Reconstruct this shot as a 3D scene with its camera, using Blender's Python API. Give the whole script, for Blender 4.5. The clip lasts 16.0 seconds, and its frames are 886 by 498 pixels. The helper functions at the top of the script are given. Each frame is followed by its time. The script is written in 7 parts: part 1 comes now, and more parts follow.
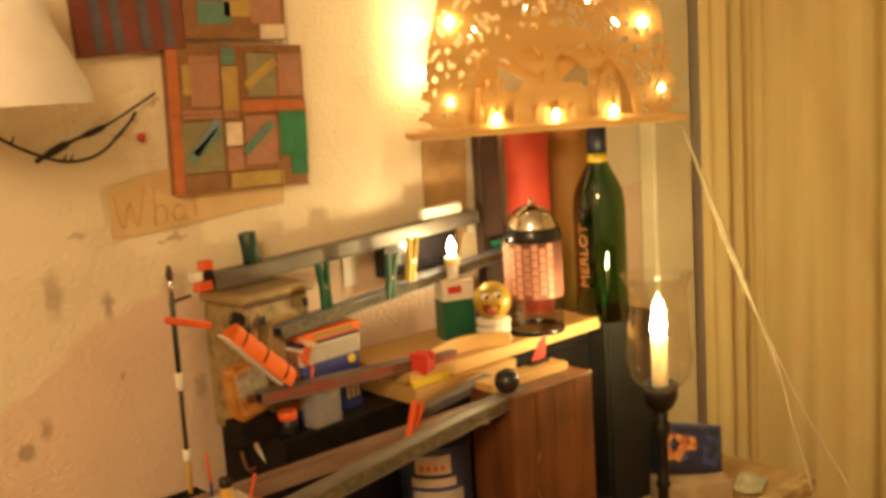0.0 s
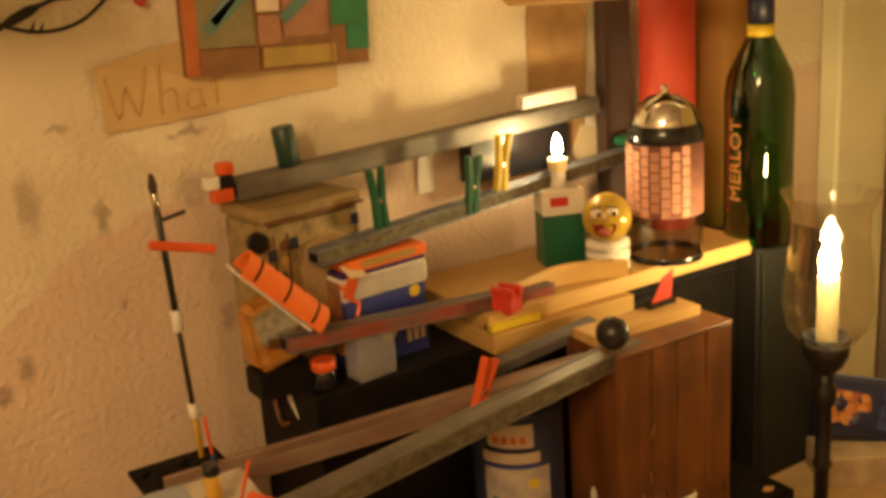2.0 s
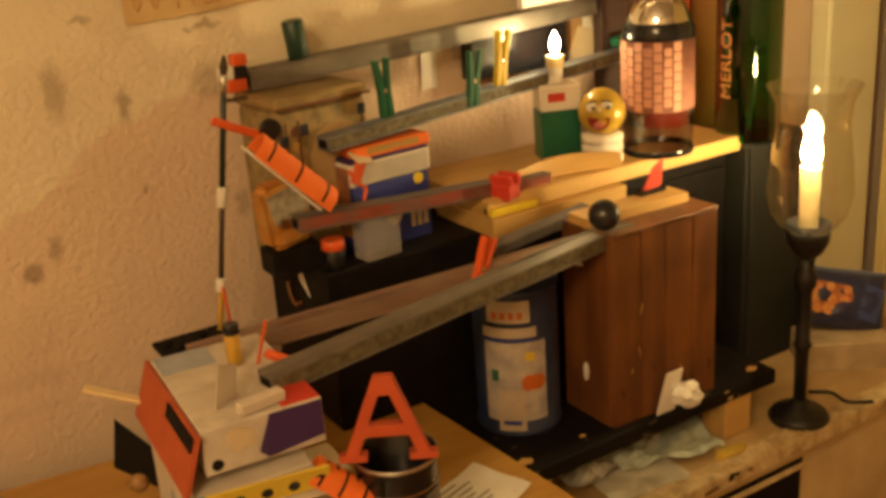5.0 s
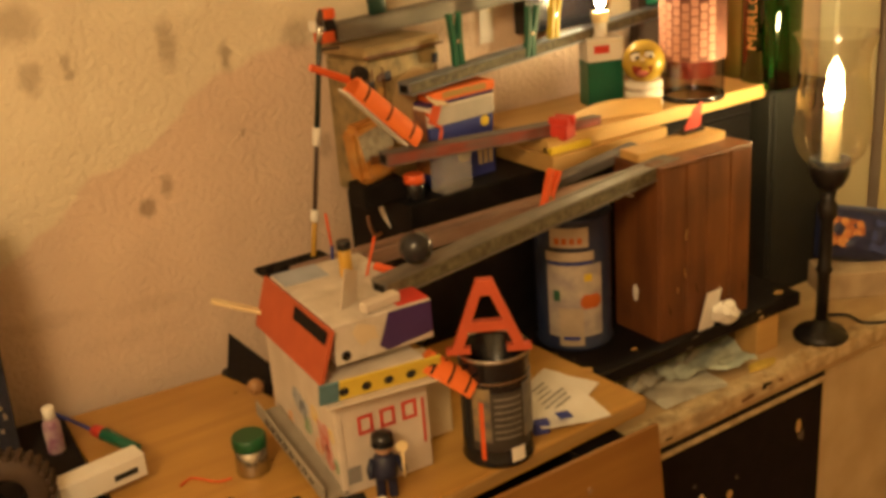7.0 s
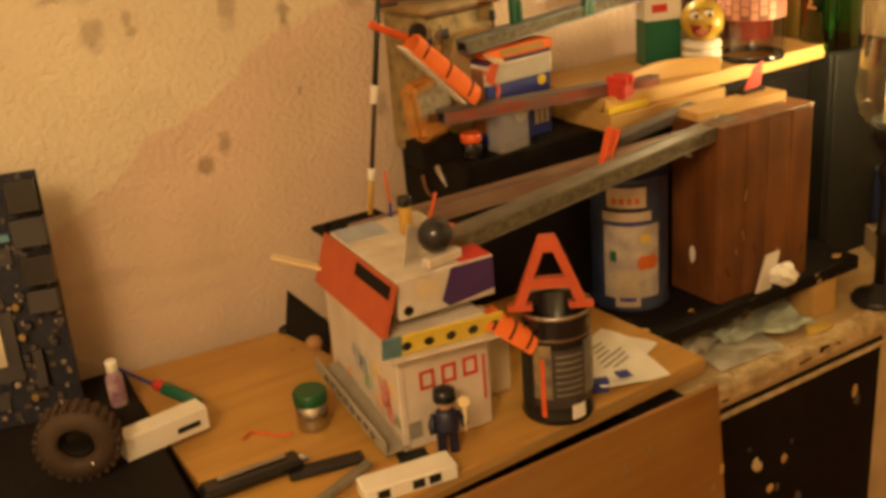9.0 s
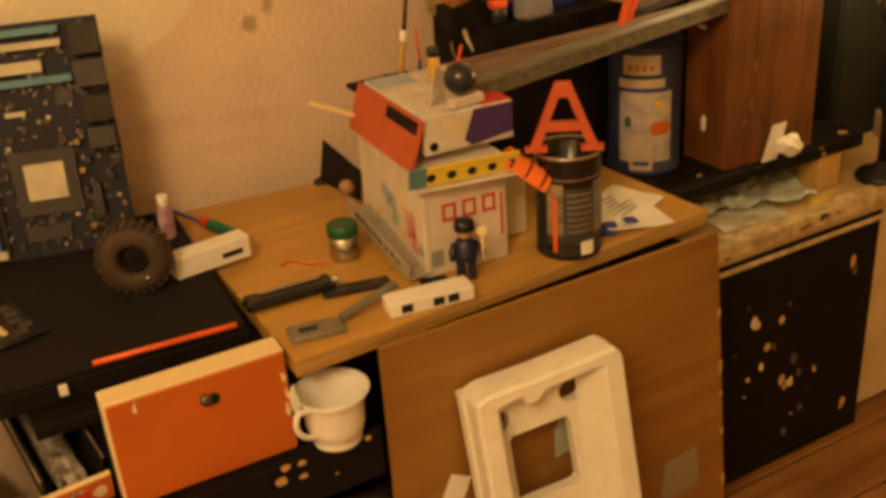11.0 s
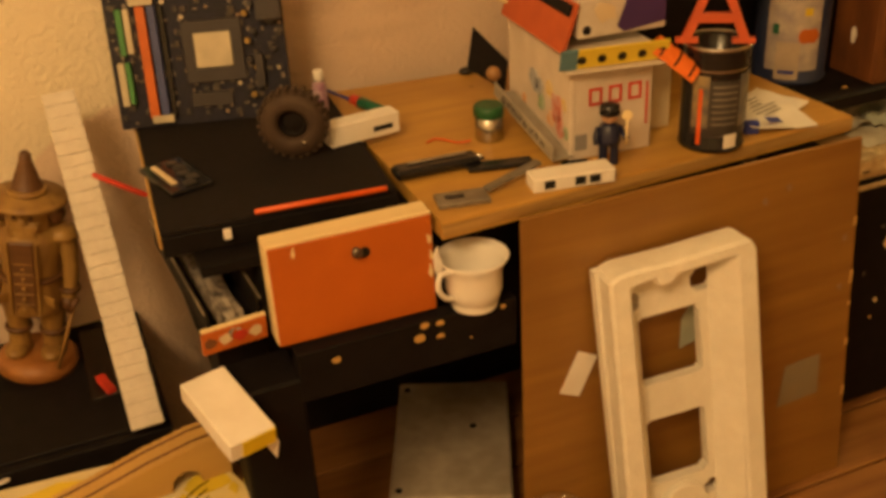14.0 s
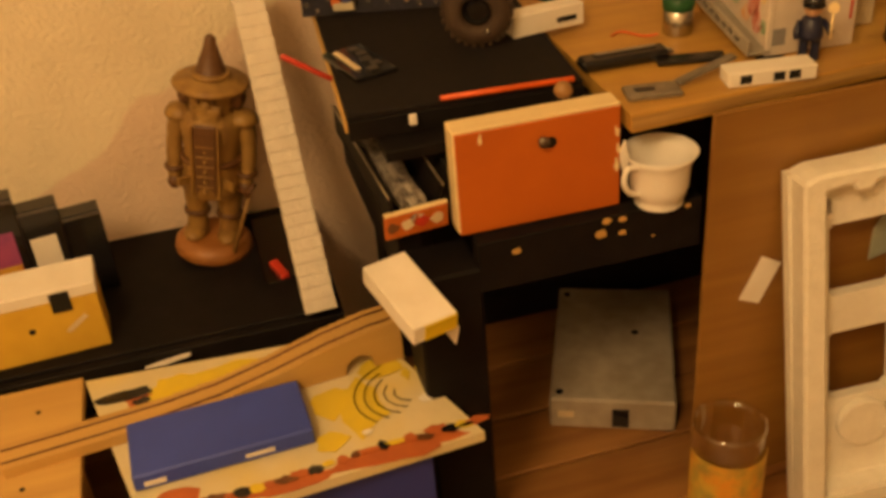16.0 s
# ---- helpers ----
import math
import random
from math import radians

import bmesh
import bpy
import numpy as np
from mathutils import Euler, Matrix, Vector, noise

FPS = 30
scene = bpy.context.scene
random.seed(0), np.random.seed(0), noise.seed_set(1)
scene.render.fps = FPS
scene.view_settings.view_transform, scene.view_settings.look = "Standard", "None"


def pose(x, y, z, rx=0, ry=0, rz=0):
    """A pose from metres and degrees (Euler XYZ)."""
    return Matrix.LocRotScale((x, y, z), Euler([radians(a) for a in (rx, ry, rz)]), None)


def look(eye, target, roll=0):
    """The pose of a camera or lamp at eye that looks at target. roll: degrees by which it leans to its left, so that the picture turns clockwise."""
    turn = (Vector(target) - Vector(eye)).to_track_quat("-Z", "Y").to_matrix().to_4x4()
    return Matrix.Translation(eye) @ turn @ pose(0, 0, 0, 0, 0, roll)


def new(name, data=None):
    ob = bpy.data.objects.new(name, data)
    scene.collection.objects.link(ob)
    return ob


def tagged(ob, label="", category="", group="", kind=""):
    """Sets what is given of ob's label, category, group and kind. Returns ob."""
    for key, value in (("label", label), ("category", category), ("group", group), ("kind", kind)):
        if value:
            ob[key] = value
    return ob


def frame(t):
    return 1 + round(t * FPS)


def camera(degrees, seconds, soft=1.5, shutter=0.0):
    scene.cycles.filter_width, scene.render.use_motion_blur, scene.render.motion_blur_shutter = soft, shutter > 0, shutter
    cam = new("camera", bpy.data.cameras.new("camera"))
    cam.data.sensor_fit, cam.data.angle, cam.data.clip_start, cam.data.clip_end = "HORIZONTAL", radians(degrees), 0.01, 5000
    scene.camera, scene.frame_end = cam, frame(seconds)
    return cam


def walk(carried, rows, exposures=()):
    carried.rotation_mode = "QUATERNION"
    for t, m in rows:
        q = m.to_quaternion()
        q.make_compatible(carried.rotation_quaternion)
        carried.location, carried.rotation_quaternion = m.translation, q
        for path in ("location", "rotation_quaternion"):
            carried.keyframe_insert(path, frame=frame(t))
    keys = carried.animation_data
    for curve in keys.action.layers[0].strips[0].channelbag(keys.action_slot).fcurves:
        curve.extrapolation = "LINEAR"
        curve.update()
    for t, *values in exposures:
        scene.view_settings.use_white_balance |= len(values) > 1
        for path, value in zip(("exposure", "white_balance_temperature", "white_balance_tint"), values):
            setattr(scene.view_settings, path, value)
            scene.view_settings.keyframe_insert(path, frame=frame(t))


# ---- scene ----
import itertools

cam = camera(46.0, 16.0, soft=3.8)
EXPOSURES = [(0, -0.19, 6080, 10), (1.5, -0.54, 6420, 10), (5.2, -0.55, 6350, 10), (7.3, -0.29, 6050, 10), (9.7, -0.29, 6200, 10), (12, -0.28, 6900, 12), (16, -0.35, 6900, 13)]
PATH = [
    (0, (-0.388, -1.272, 1.376), (0.922, 0.206, 1.053), -3.7),
    (0.5, (-0.242, -1.196, 1.37), (0.972, 0.356, 1.029), -2.3),
    (1, (-0.143, -1.146, 1.369), (0.964, 0.466, 0.949), -2.2),
    (1.5, (-0.106, -1.097, 1.352), (0.918, 0.542, 0.835), -3.7),
    (2, (-0.092, -1.06, 1.354), (0.918, 0.575, 0.802), -4.0),
    (2.5, (-0.085, -1.048, 1.351), (0.93, 0.579, 0.785), -4.2),
    (3, (-0.08, -1.048, 1.351), (0.938, 0.57, 0.76), -4.5),
    (3.5, (-0.08, -1.05, 1.346), (0.942, 0.558, 0.739), -4.7),
    (4, (-0.088, -1.061, 1.341), (0.942, 0.536, 0.715), -4.6),
    (4.5, (-0.107, -1.102, 1.339), (0.895, 0.507, 0.701), -4.5),
    (5, (-0.134, -1.129, 1.322), (0.84, 0.485, 0.654), -4.2),
    (5.2, (-0.134, -1.135, 1.318), (0.822, 0.485, 0.637), -4.7),
    (7.3, (-0.321, -1.199, 1.32), (0.681, 0.381, 0.612), -4.6),
    (7.5, (-0.322, -1.197, 1.319), (0.68, 0.381, 0.607), -4.6),
    (8, (-0.32, -1.192, 1.323), (0.673, 0.394, 0.616), -4.7),
    (8.5, (-0.32, -1.189, 1.321), (0.67, 0.399, 0.614), -4.7),
    (9, (-0.333, -1.183, 1.307), (0.597, 0.422, 0.559), -5.0),
    (9.5, (-0.354, -1.186, 1.302), (0.528, 0.404, 0.469), -5.1),
    (9.7, (-0.361, -1.196, 1.29), (0.522, 0.382, 0.435), -5.2),
    (12, (-0.42, -1.342, 1.256), (0.362, 0.27, 0.366), -3.2),
    (12.5, (-0.434, -1.346, 1.25), (0.309, 0.272, 0.338), -3.1),
    (13, (-0.44, -1.34, 1.245), (0.27, 0.296, 0.34), -4.0),
    (13.5, (-0.446, -1.341, 1.234), (0.235, 0.297, 0.309), -4.0),
    (14, (-0.463, -1.339, 1.222), (0.172, 0.298, 0.264), -3.3),
    (14.5, (-0.472, -1.322, 1.24), (0.08, 0.297, 0.204), -3.6),
    (15, (-0.503, -1.329, 1.2), (-0.002, 0.305, 0.161), -5.1),
    (15.5, (-0.519, -1.324, 1.194), (-0.078, 0.314, 0.134), -4.9),
    (16, (-0.521, -1.32, 1.191), (-0.143, 0.325, 0.119), -5.1),
]
walk(cam, [(t, look(eye, target, roll)) for t, eye, target, roll in PATH], EXPOSURES)

# ---- light and exposure ----
FZ = 0.22            # floor level
world = bpy.data.worlds.new("world")
scene.world = world
world.use_nodes = True
world.node_tree.nodes["Background"].inputs[0].default_value = (0.03, 0.02, 0.012, 1)
world.node_tree.nodes["Background"].inputs[1].default_value = 0.4


def lamp(name, x, y, z, watts, color, radius):
    d = bpy.data.lights.new(name, "POINT")
    d.energy, d.color, d.shadow_soft_size = watts, color, radius
    ob = new(name, d)
    ob.location = (x, y, z)
    return ob


lamp("ceiling_lamp_light", -1.24, -1.74, 2.18, 119.0, (1.0, 0.65, 0.29), 0.28)

# ---- mesh helpers ----


def box(sx, sy, sz, c=(0, 0, 0), r=(0, 0, 0), bev=0.0012, seg=1):
    bm = bmesh.new()
    bmesh.ops.create_cube(bm, size=1.0)
    bmesh.ops.scale(bm, vec=(sx, sy, sz), verts=bm.verts)
    if bev:
        bmesh.ops.bevel(bm, geom=list(bm.edges), offset=min(bev, 0.3 * min(sx, sy, sz)), segments=seg, affect="EDGES")
    bm.transform(pose(*c, *r))
    return bm


def slab(x0, x1, y0, y1, z0, z1, bev=0.0012):
    return box(x1 - x0, y1 - y0, z1 - z0, ((x0 + x1) / 2, (y0 + y1) / 2, (z0 + z1) / 2), bev=bev)


def lathe(profile, seg=28, c=(0, 0, 0), r=(0, 0, 0), cap=True):
    bm = bmesh.new()
    rings = []
    for rad, z in profile:
        rings.append([bm.verts.new((rad * math.cos(2 * math.pi * i / seg), rad * math.sin(2 * math.pi * i / seg), z)) for i in range(seg)])
    for a, b in zip(rings, rings[1:]):
        for i in range(seg):
            f = bm.faces.new((a[i], a[(i + 1) % seg], b[(i + 1) % seg], b[i]))
            f.smooth = True
    if cap:
        bm.faces.new(rings[0][::-1])
        bm.faces.new(rings[-1])
    bm.transform(pose(*c, *r))
    return bm


def cyl(rad, h, c=(0, 0, 0), r=(0, 0, 0), rad2=None, seg=20):
    rad2 = rad if rad2 is None else rad2
    e = min(0.0008, h * 0.2, rad * 0.2)
    return lathe([(rad - e, 0), (rad, e), (rad2, h - e), (rad2 - e, h)], seg, c, r)


def ball(rad, c=(0, 0, 0), s=(1, 1, 1), seg=20):
    bm = bmesh.new()
    bmesh.ops.create_uvsphere(bm, u_segments=seg, v_segments=seg // 2 + 2, radius=rad)
    for f in bm.faces:
        f.smooth = True
    bmesh.ops.scale(bm, vec=s, verts=bm.verts)
    bmesh.ops.translate(bm, vec=c, verts=bm.verts)
    return bm


def prism(poly, depth, m=None, bev=0.0):
    """A flat outline in x and z, as deep as depth along y."""
    bm = bmesh.new()
    vs = [bm.verts.new((x, -depth / 2, z)) for x, z in poly]
    f = bm.faces.new(vs)
    out = bmesh.ops.extrude_face_region(bm, geom=[f])
    bmesh.ops.translate(bm, vec=(0, depth, 0), verts=[v for v in out["geom"] if isinstance(v, bmesh.types.BMVert)])
    bmesh.ops.recalc_face_normals(bm, faces=bm.faces)
    if bev:
        bmesh.ops.bevel(bm, geom=list(bm.edges), offset=bev, segments=1, affect="EDGES")
    if m is not None:
        bm.transform(m)
    return bm


def flat(poly, z0, z1, bev=0.0008):
    """A level slab with the outline poly in x and y."""
    bm = bmesh.new()
    f = bm.faces.new([bm.verts.new((x, y, z0)) for x, y in poly])
    out = bmesh.ops.extrude_face_region(bm, geom=[f])
    bmesh.ops.translate(bm, vec=(0, 0, z1 - z0), verts=[v for v in out["geom"] if isinstance(v, bmesh.types.BMVert)])
    bmesh.ops.recalc_face_normals(bm, faces=bm.faces)
    if bev:
        bmesh.ops.bevel(bm, geom=list(bm.edges), offset=bev, segments=1, affect="EDGES")
    return bm


def tube(pts, rad, seg=8):
    bm = bmesh.new()
    pts = [Vector(p) for p in pts]
    rings = []
    for i, p in enumerate(pts):
        d = (pts[min(i + 1, len(pts) - 1)] - pts[max(i - 1, 0)]).normalized()
        a = d.cross(Vector((0.31, 0.17, 0.93))).normalized()
        b = d.cross(a)
        rr = rad[i] if isinstance(rad, (list, tuple)) else rad
        rings.append([bm.verts.new(p + rr * (math.cos(2 * math.pi * k / seg) * a + math.sin(2 * math.pi * k / seg) * b)) for k in range(seg)])
    for a, b in zip(rings, rings[1:]):
        for k in range(seg):
            f = bm.faces.new((a[k], a[(k + 1) % seg], b[(k + 1) % seg], b[k]))
            f.smooth = True
    bm.faces.new(rings[0][::-1])
    bm.faces.new(rings[-1])
    bmesh.ops.recalc_face_normals(bm, faces=bm.faces)
    return bm


def curve_pts(pts, n=6):
    """A smooth run of points through the given ones."""
    out = []
    p = [Vector(q) for q in pts]
    for i in range(len(p) - 1):
        a, b, c, d = p[max(i - 1, 0)], p[i], p[i + 1], p[min(i + 2, len(p) - 1)]
        for k in range(n):
            t = k / n
            out.append(0.5 * ((2 * b) + (c - a) * t + (2 * a - 5 * b + 4 * c - d) * t * t + (3 * b - a - 3 * c + d) * t ** 3))
    return out + [p[-1]]


def join(*bms):
    out = bmesh.new()
    for bm in bms:
        me = bpy.data.meshes.new("tmp")
        bm.to_mesh(me)
        bm.free()
        out.from_mesh(me)
        bpy.data.meshes.remove(me)
    return out


def part(name, bm, material, parent=None, label="", m=None):
    me = bpy.data.meshes.new(name)
    bm.to_mesh(me)
    bm.free()
    me.materials.append(material)
    ob = new(name, me)
    if m is not None:
        ob.matrix_basis = m
    if parent:
        ob.parent = parent
    if label:
        tagged(ob, label)
    return ob


def thing(name, m, label, category, group="", kind=""):
    ob = new(name)
    ob.empty_display_size = 0.02
    ob.matrix_basis = m
    return tagged(ob, label, category, group, kind)


def solo(name, bm, material, m, label, category, group="", kind=""):
    return tagged(part(name, bm, material, None, "", m), label, category, group, kind)


def along(p, q, roll=0):
    """The pose at p whose x axis runs to q, with z as upright as it can be."""
    p, q = Vector(p), Vector(q)
    x = (q - p).normalized()
    y = Vector((0, 0, 1)).cross(x).normalized()
    z = x.cross(y)
    m = Matrix((x, y, z)).transposed().to_4x4()
    return Matrix.Translation(p) @ m @ pose(0, 0, 0, roll, 0, 0)


# ---- materials ----


def mat(name, c1, c2=None, rough=0.6, scale=30, metal=0.0, bump=0.15, bscale=None, stretch=(1, 1, 1), c3=None, patch=4, detail=5, emit=0, spec=0.5, dist=0.002):
    m = bpy.data.materials.new(name)
    m.use_nodes = True
    nt = m.node_tree
    b = nt.nodes["Principled BSDF"]
    c2 = c2 or tuple(v * 0.72 for v in c1)
    co = nt.nodes.new("ShaderNodeTexCoord")
    mp = nt.nodes.new("ShaderNodeMapping")
    mp.inputs["Scale"].default_value = stretch
    nt.links.new(co.outputs["Object"], mp.inputs["Vector"])
    n1 = nt.nodes.new("ShaderNodeTexNoise")
    n1.inputs["Scale"].default_value, n1.inputs["Detail"].default_value = scale, detail
    nt.links.new(mp.outputs[0], n1.inputs["Vector"])
    ramp = nt.nodes.new("ShaderNodeValToRGB")
    ramp.color_ramp.elements[0].position, ramp.color_ramp.elements[1].position = 0.32, 0.68
    ramp.color_ramp.elements[0].color, ramp.color_ramp.elements[1].color = (*c1, 1), (*c2, 1)
    nt.links.new(n1.outputs[0], ramp.inputs[0])
    n2 = nt.nodes.new("ShaderNodeTexNoise")
    n2.inputs["Scale"].default_value, n2.inputs["Detail"].default_value = patch, 3
    nt.links.new(co.outputs["Object"], n2.inputs["Vector"])
    r2 = nt.nodes.new("ShaderNodeValToRGB")
    r2.color_ramp.elements[0].position, r2.color_ramp.elements[1].position = 0.45, 0.7
    r2.color_ramp.elements[0].color, r2.color_ramp.elements[1].color = (0, 0, 0, 1), (0.6, 0.6, 0.6, 1)
    nt.links.new(n2.outputs[0], r2.inputs[0])
    mx = nt.nodes.new("ShaderNodeMix")
    mx.data_type = "RGBA"
    nt.links.new(r2.outputs[0], mx.inputs["Factor"])
    nt.links.new(ramp.outputs[0], mx.inputs["A"])
    mx.inputs["B"].default_value = (*(c3 or tuple(0.5 * (u + v) * 0.8 for u, v in zip(c1, c2))), 1)
    nt.links.new(mx.outputs["Result"], b.inputs["Base Color"])
    b.inputs["Roughness"].default_value, b.inputs["Metallic"].default_value = rough, metal
    b.inputs["Specular IOR Level"].default_value = spec
    if bump:
        n3 = nt.nodes.new("ShaderNodeTexNoise")
        n3.inputs["Scale"].default_value, n3.inputs["Detail"].default_value = bscale or scale * 6, 4
        nt.links.new(mp.outputs[0], n3.inputs["Vector"])
        bp = nt.nodes.new("ShaderNodeBump")
        bp.inputs["Strength"].default_value, bp.inputs["Distance"].default_value = bump, dist
        nt.links.new(n3.outputs[0], bp.inputs["Height"])
        nt.links.new(bp.outputs[0], b.inputs["Normal"])
    if emit:
        b.inputs["Emission Color"].default_value, b.inputs["Emission Strength"].default_value = (*c1, 1), emit
    return m


def glass(name, tint, gloss=0.1, rough=0.02):
    """Thin glass: lets the light through and mirrors a little of it, more at grazing angles."""
    m = bpy.data.materials.new(name)
    m.use_nodes = True
    nt = m.node_tree
    nt.nodes.remove(nt.nodes["Principled BSDF"])
    tr, gl, mx, lw, pw_ = (nt.nodes.new(k) for k in ("ShaderNodeBsdfTransparent", "ShaderNodeBsdfGlossy", "ShaderNodeMixShader", "ShaderNodeLayerWeight", "ShaderNodeMath"))
    tr.inputs[0].default_value = (*tint, 1)
    gl.inputs[0].default_value, gl.inputs[1].default_value = (1, 1, 1, 1), rough
    lw.inputs[0].default_value = 0.25
    pw_.operation = "MULTIPLY_ADD"
    pw_.inputs[1].default_value, pw_.inputs[2].default_value = gloss * 3, gloss * 0.4
    nt.links.new(lw.outputs["Facing"], pw_.inputs[0])
    nt.links.new(pw_.outputs[0], mx.inputs[0])
    nt.links.new(tr.outputs[0], mx.inputs[1])
    nt.links.new(gl.outputs[0], mx.inputs[2])
    nt.links.new(mx.outputs[0], nt.nodes["Material Output"].inputs[0])
    return m


def wood(name, c1, c2, rough=0.5, grain=60, **k):
    return mat(name, c1, c2, rough, grain, stretch=k.pop("stretch", (0.08, 1, 1)), bump=k.pop("bump", 0.12), **k)


PLASTER = mat("plaster", (0.73, 0.645, 0.485), (0.80, 0.71, 0.535), 0.85, 9, bump=0.75, bscale=135, c3=(0.65, 0.565, 0.425), patch=2.8, dist=0.004)


def paint_line(m):
    """Below a slanting, ragged line the wall's yellow paint is gone and pinkish plaster shows."""
    nt = m.node_tree
    bs = nt.nodes["Principled BSDF"]
    old = bs.inputs["Base Color"].links[0].from_socket
    co, sep, ns = nt.nodes.new("ShaderNodeTexCoord"), nt.nodes.new("ShaderNodeSeparateXYZ"), nt.nodes.new("ShaderNodeTexNoise")
    nt.links.new(co.outputs["Object"], sep.inputs[0])
    nt.links.new(co.outputs["Object"], ns.inputs["Vector"])
    ns.inputs["Scale"].default_value, ns.inputs["Detail"].default_value = 7, 6

    def op(kind, a, b, c=None):
        n = nt.nodes.new("ShaderNodeMath")
        n.operation = kind
        for k, v in enumerate((a, b, c)):
            if v is None:
                continue
            if isinstance(v, (int, float)):
                n.inputs[k].default_value = v
            else:
                nt.links.new(v, n.inputs[k])
        return n.outputs[0]

    line = op("MINIMUM", op("MULTIPLY_ADD", sep.outputs["X"], 0.62, 1.012), op("MULTIPLY_ADD", sep.outputs["X"], 0.04, 1.10))
    line = op("ADD", line, op("MULTIPLY_ADD", ns.outputs[0], 0.11, -0.055))
    f = op("MULTIPLY_ADD", op("SUBTRACT", line, sep.outputs["Z"]), 120.0, 0.5)
    cl_ = nt.nodes.new("ShaderNodeClamp")
    nt.links.new(f, cl_.inputs[0])
    mx = nt.nodes.new("ShaderNodeMix")
    mx.data_type = "RGBA"
    nt.links.new(cl_.outputs[0], mx.inputs["Factor"])
    nt.links.new(old, mx.inputs["A"])
    tint = nt.nodes.new("ShaderNodeMix")
    tint.data_type, tint.blend_type = "RGBA", "MULTIPLY"
    tint.inputs["Factor"].default_value, tint.inputs["B"].default_value = 1.0, (0.93, 0.82, 0.835, 1)
    nt.links.new(old, tint.inputs["A"])
    nt.links.new(tint.outputs["Result"], mx.inputs["B"])
    nt.links.new(mx.outputs["Result"], bs.inputs["Base Color"])


paint_line(PLASTER)


def stains(m, spots):
    """Soft brown blots in the plaster: x, z, half width, half height, strength."""
    nt = m.node_tree
    bs = nt.nodes["Principled BSDF"]
    old = bs.inputs["Base Color"].links[0].from_socket
    co, ns = nt.nodes.new("ShaderNodeTexCoord"), nt.nodes.new("ShaderNodeTexNoise")
    ns.inputs["Scale"].default_value, ns.inputs["Detail"].default_value = 60, 4
    nt.links.new(co.outputs["Object"], ns.inputs["Vector"])
    wob = nt.nodes.new("ShaderNodeVectorMath")
    wob.operation = "MULTIPLY_ADD"
    nt.links.new(ns.outputs["Color"], wob.inputs[0])
    wob.inputs[1].default_value = (0.022, 0, 0.022)
    nt.links.new(co.outputs["Object"], wob.inputs[2])
    total = None
    for x, z, sx, sz, k in spots:
        sub, sc_, ln = (nt.nodes.new("ShaderNodeVectorMath") for _ in range(3))
        sub.operation, sc_.operation, ln.operation = "SUBTRACT", "MULTIPLY", "LENGTH"
        nt.links.new(wob.outputs[0], sub.inputs[0])
        sub.inputs[1].default_value = (x + 0.011, 0, z + 0.011)
        nt.links.new(sub.outputs[0], sc_.inputs[0])
        sc_.inputs[1].default_value = (1 / sx, 0, 1 / sz)
        nt.links.new(sc_.outputs[0], ln.inputs[0])
        mr = nt.nodes.new("ShaderNodeMapRange")
        mr.inputs["From Min"].default_value, mr.inputs["From Max"].default_value = 1.25, 0.55
        mr.inputs["To Min"].default_value, mr.inputs["To Max"].default_value = 0.0, k
        nt.links.new(ln.outputs["Value"], mr.inputs["Value"])
        if total is None:
            total = mr.outputs[0]
        else:
            mxm = nt.nodes.new("ShaderNodeMath")
            mxm.operation = "MAXIMUM"
            nt.links.new(total, mxm.inputs[0])
            nt.links.new(mr.outputs[0], mxm.inputs[1])
            total = mxm.outputs[0]
    mx = nt.nodes.new("ShaderNodeMix")
    mx.data_type = "RGBA"
    nt.links.new(total, mx.inputs["Factor"])
    nt.links.new(old, mx.inputs["A"])
    mx.inputs["B"].default_value = (0.17, 0.10, 0.045, 1)
    nt.links.new(mx.outputs["Result"], bs.inputs["Base Color"])


stains(PLASTER, ((0.16, 1.116, 0.008, 0.018, 0.55), (0.169, 1.022, 0.004, 0.006, 0.55), (0.063, 0.975, 0.008, 0.012, 0.5), (0.035, 0.954, 0.009, 0.012, 0.55),
                 (0.257, 1.127, 0.02, 0.022, 0.38), (0.091, 1.14, 0.012, 0.03, 0.4), (0.279, 0.979, 0.009, 0.017, 0.4), (-0.066, 1.127, 0.014, 0.020, 0.42), (-0.071, 1.187, 0.026, 0.024, 0.4), (-0.025, 1.137, 0.006, 0.010, 0.42), (-0.024, 1.124, 0.006, 0.006, 0.42),
                 (0.13, 1.21, 0.012, 0.004, 0.4), (-0.55, 0.90, 0.012, 0.008, 0.35), (-0.49, 0.915, 0.009, 0.007, 0.5), (0.262, 1.189, 0.018, 0.005, 0.5), (0.241, 1.187, 0.004, 0.004, 0.45), (-0.103, 1.17, 0.014, 0.006, 0.38),
                 (-0.105, 0.847, 0.05, 0.012, 0.14), (0.01, 0.835, 0.05, 0.012, 0.10), (-0.02, 0.80, 0.06, 0.010, 0.08), (-0.6, 0.75, 0.07, 0.05, 0.07), (-0.42, 0.70, 0.05, 0.07, 0.08)))
CEIL = mat("white_ceiling_paint", (0.75, 0.7, 0.62), None, 0.9, 6)
PINE_FLOOR = wood("pine_boards", (0.36, 0.17, 0.05), (0.19, 0.078, 0.022), 0.45, 34, stretch=(0.06, 1, 1), c3=(0.15, 0.058, 0.018), patch=6)
JOINT = mat("dark_floor_joint", (0.02, 0.011, 0.006), None, 0.9, 40)
CHIPBOARD = wood("birch_ply", (0.52, 0.295, 0.062), (0.42, 0.225, 0.047), 0.42, 60, c3=(0.37, 0.185, 0.04), patch=7)
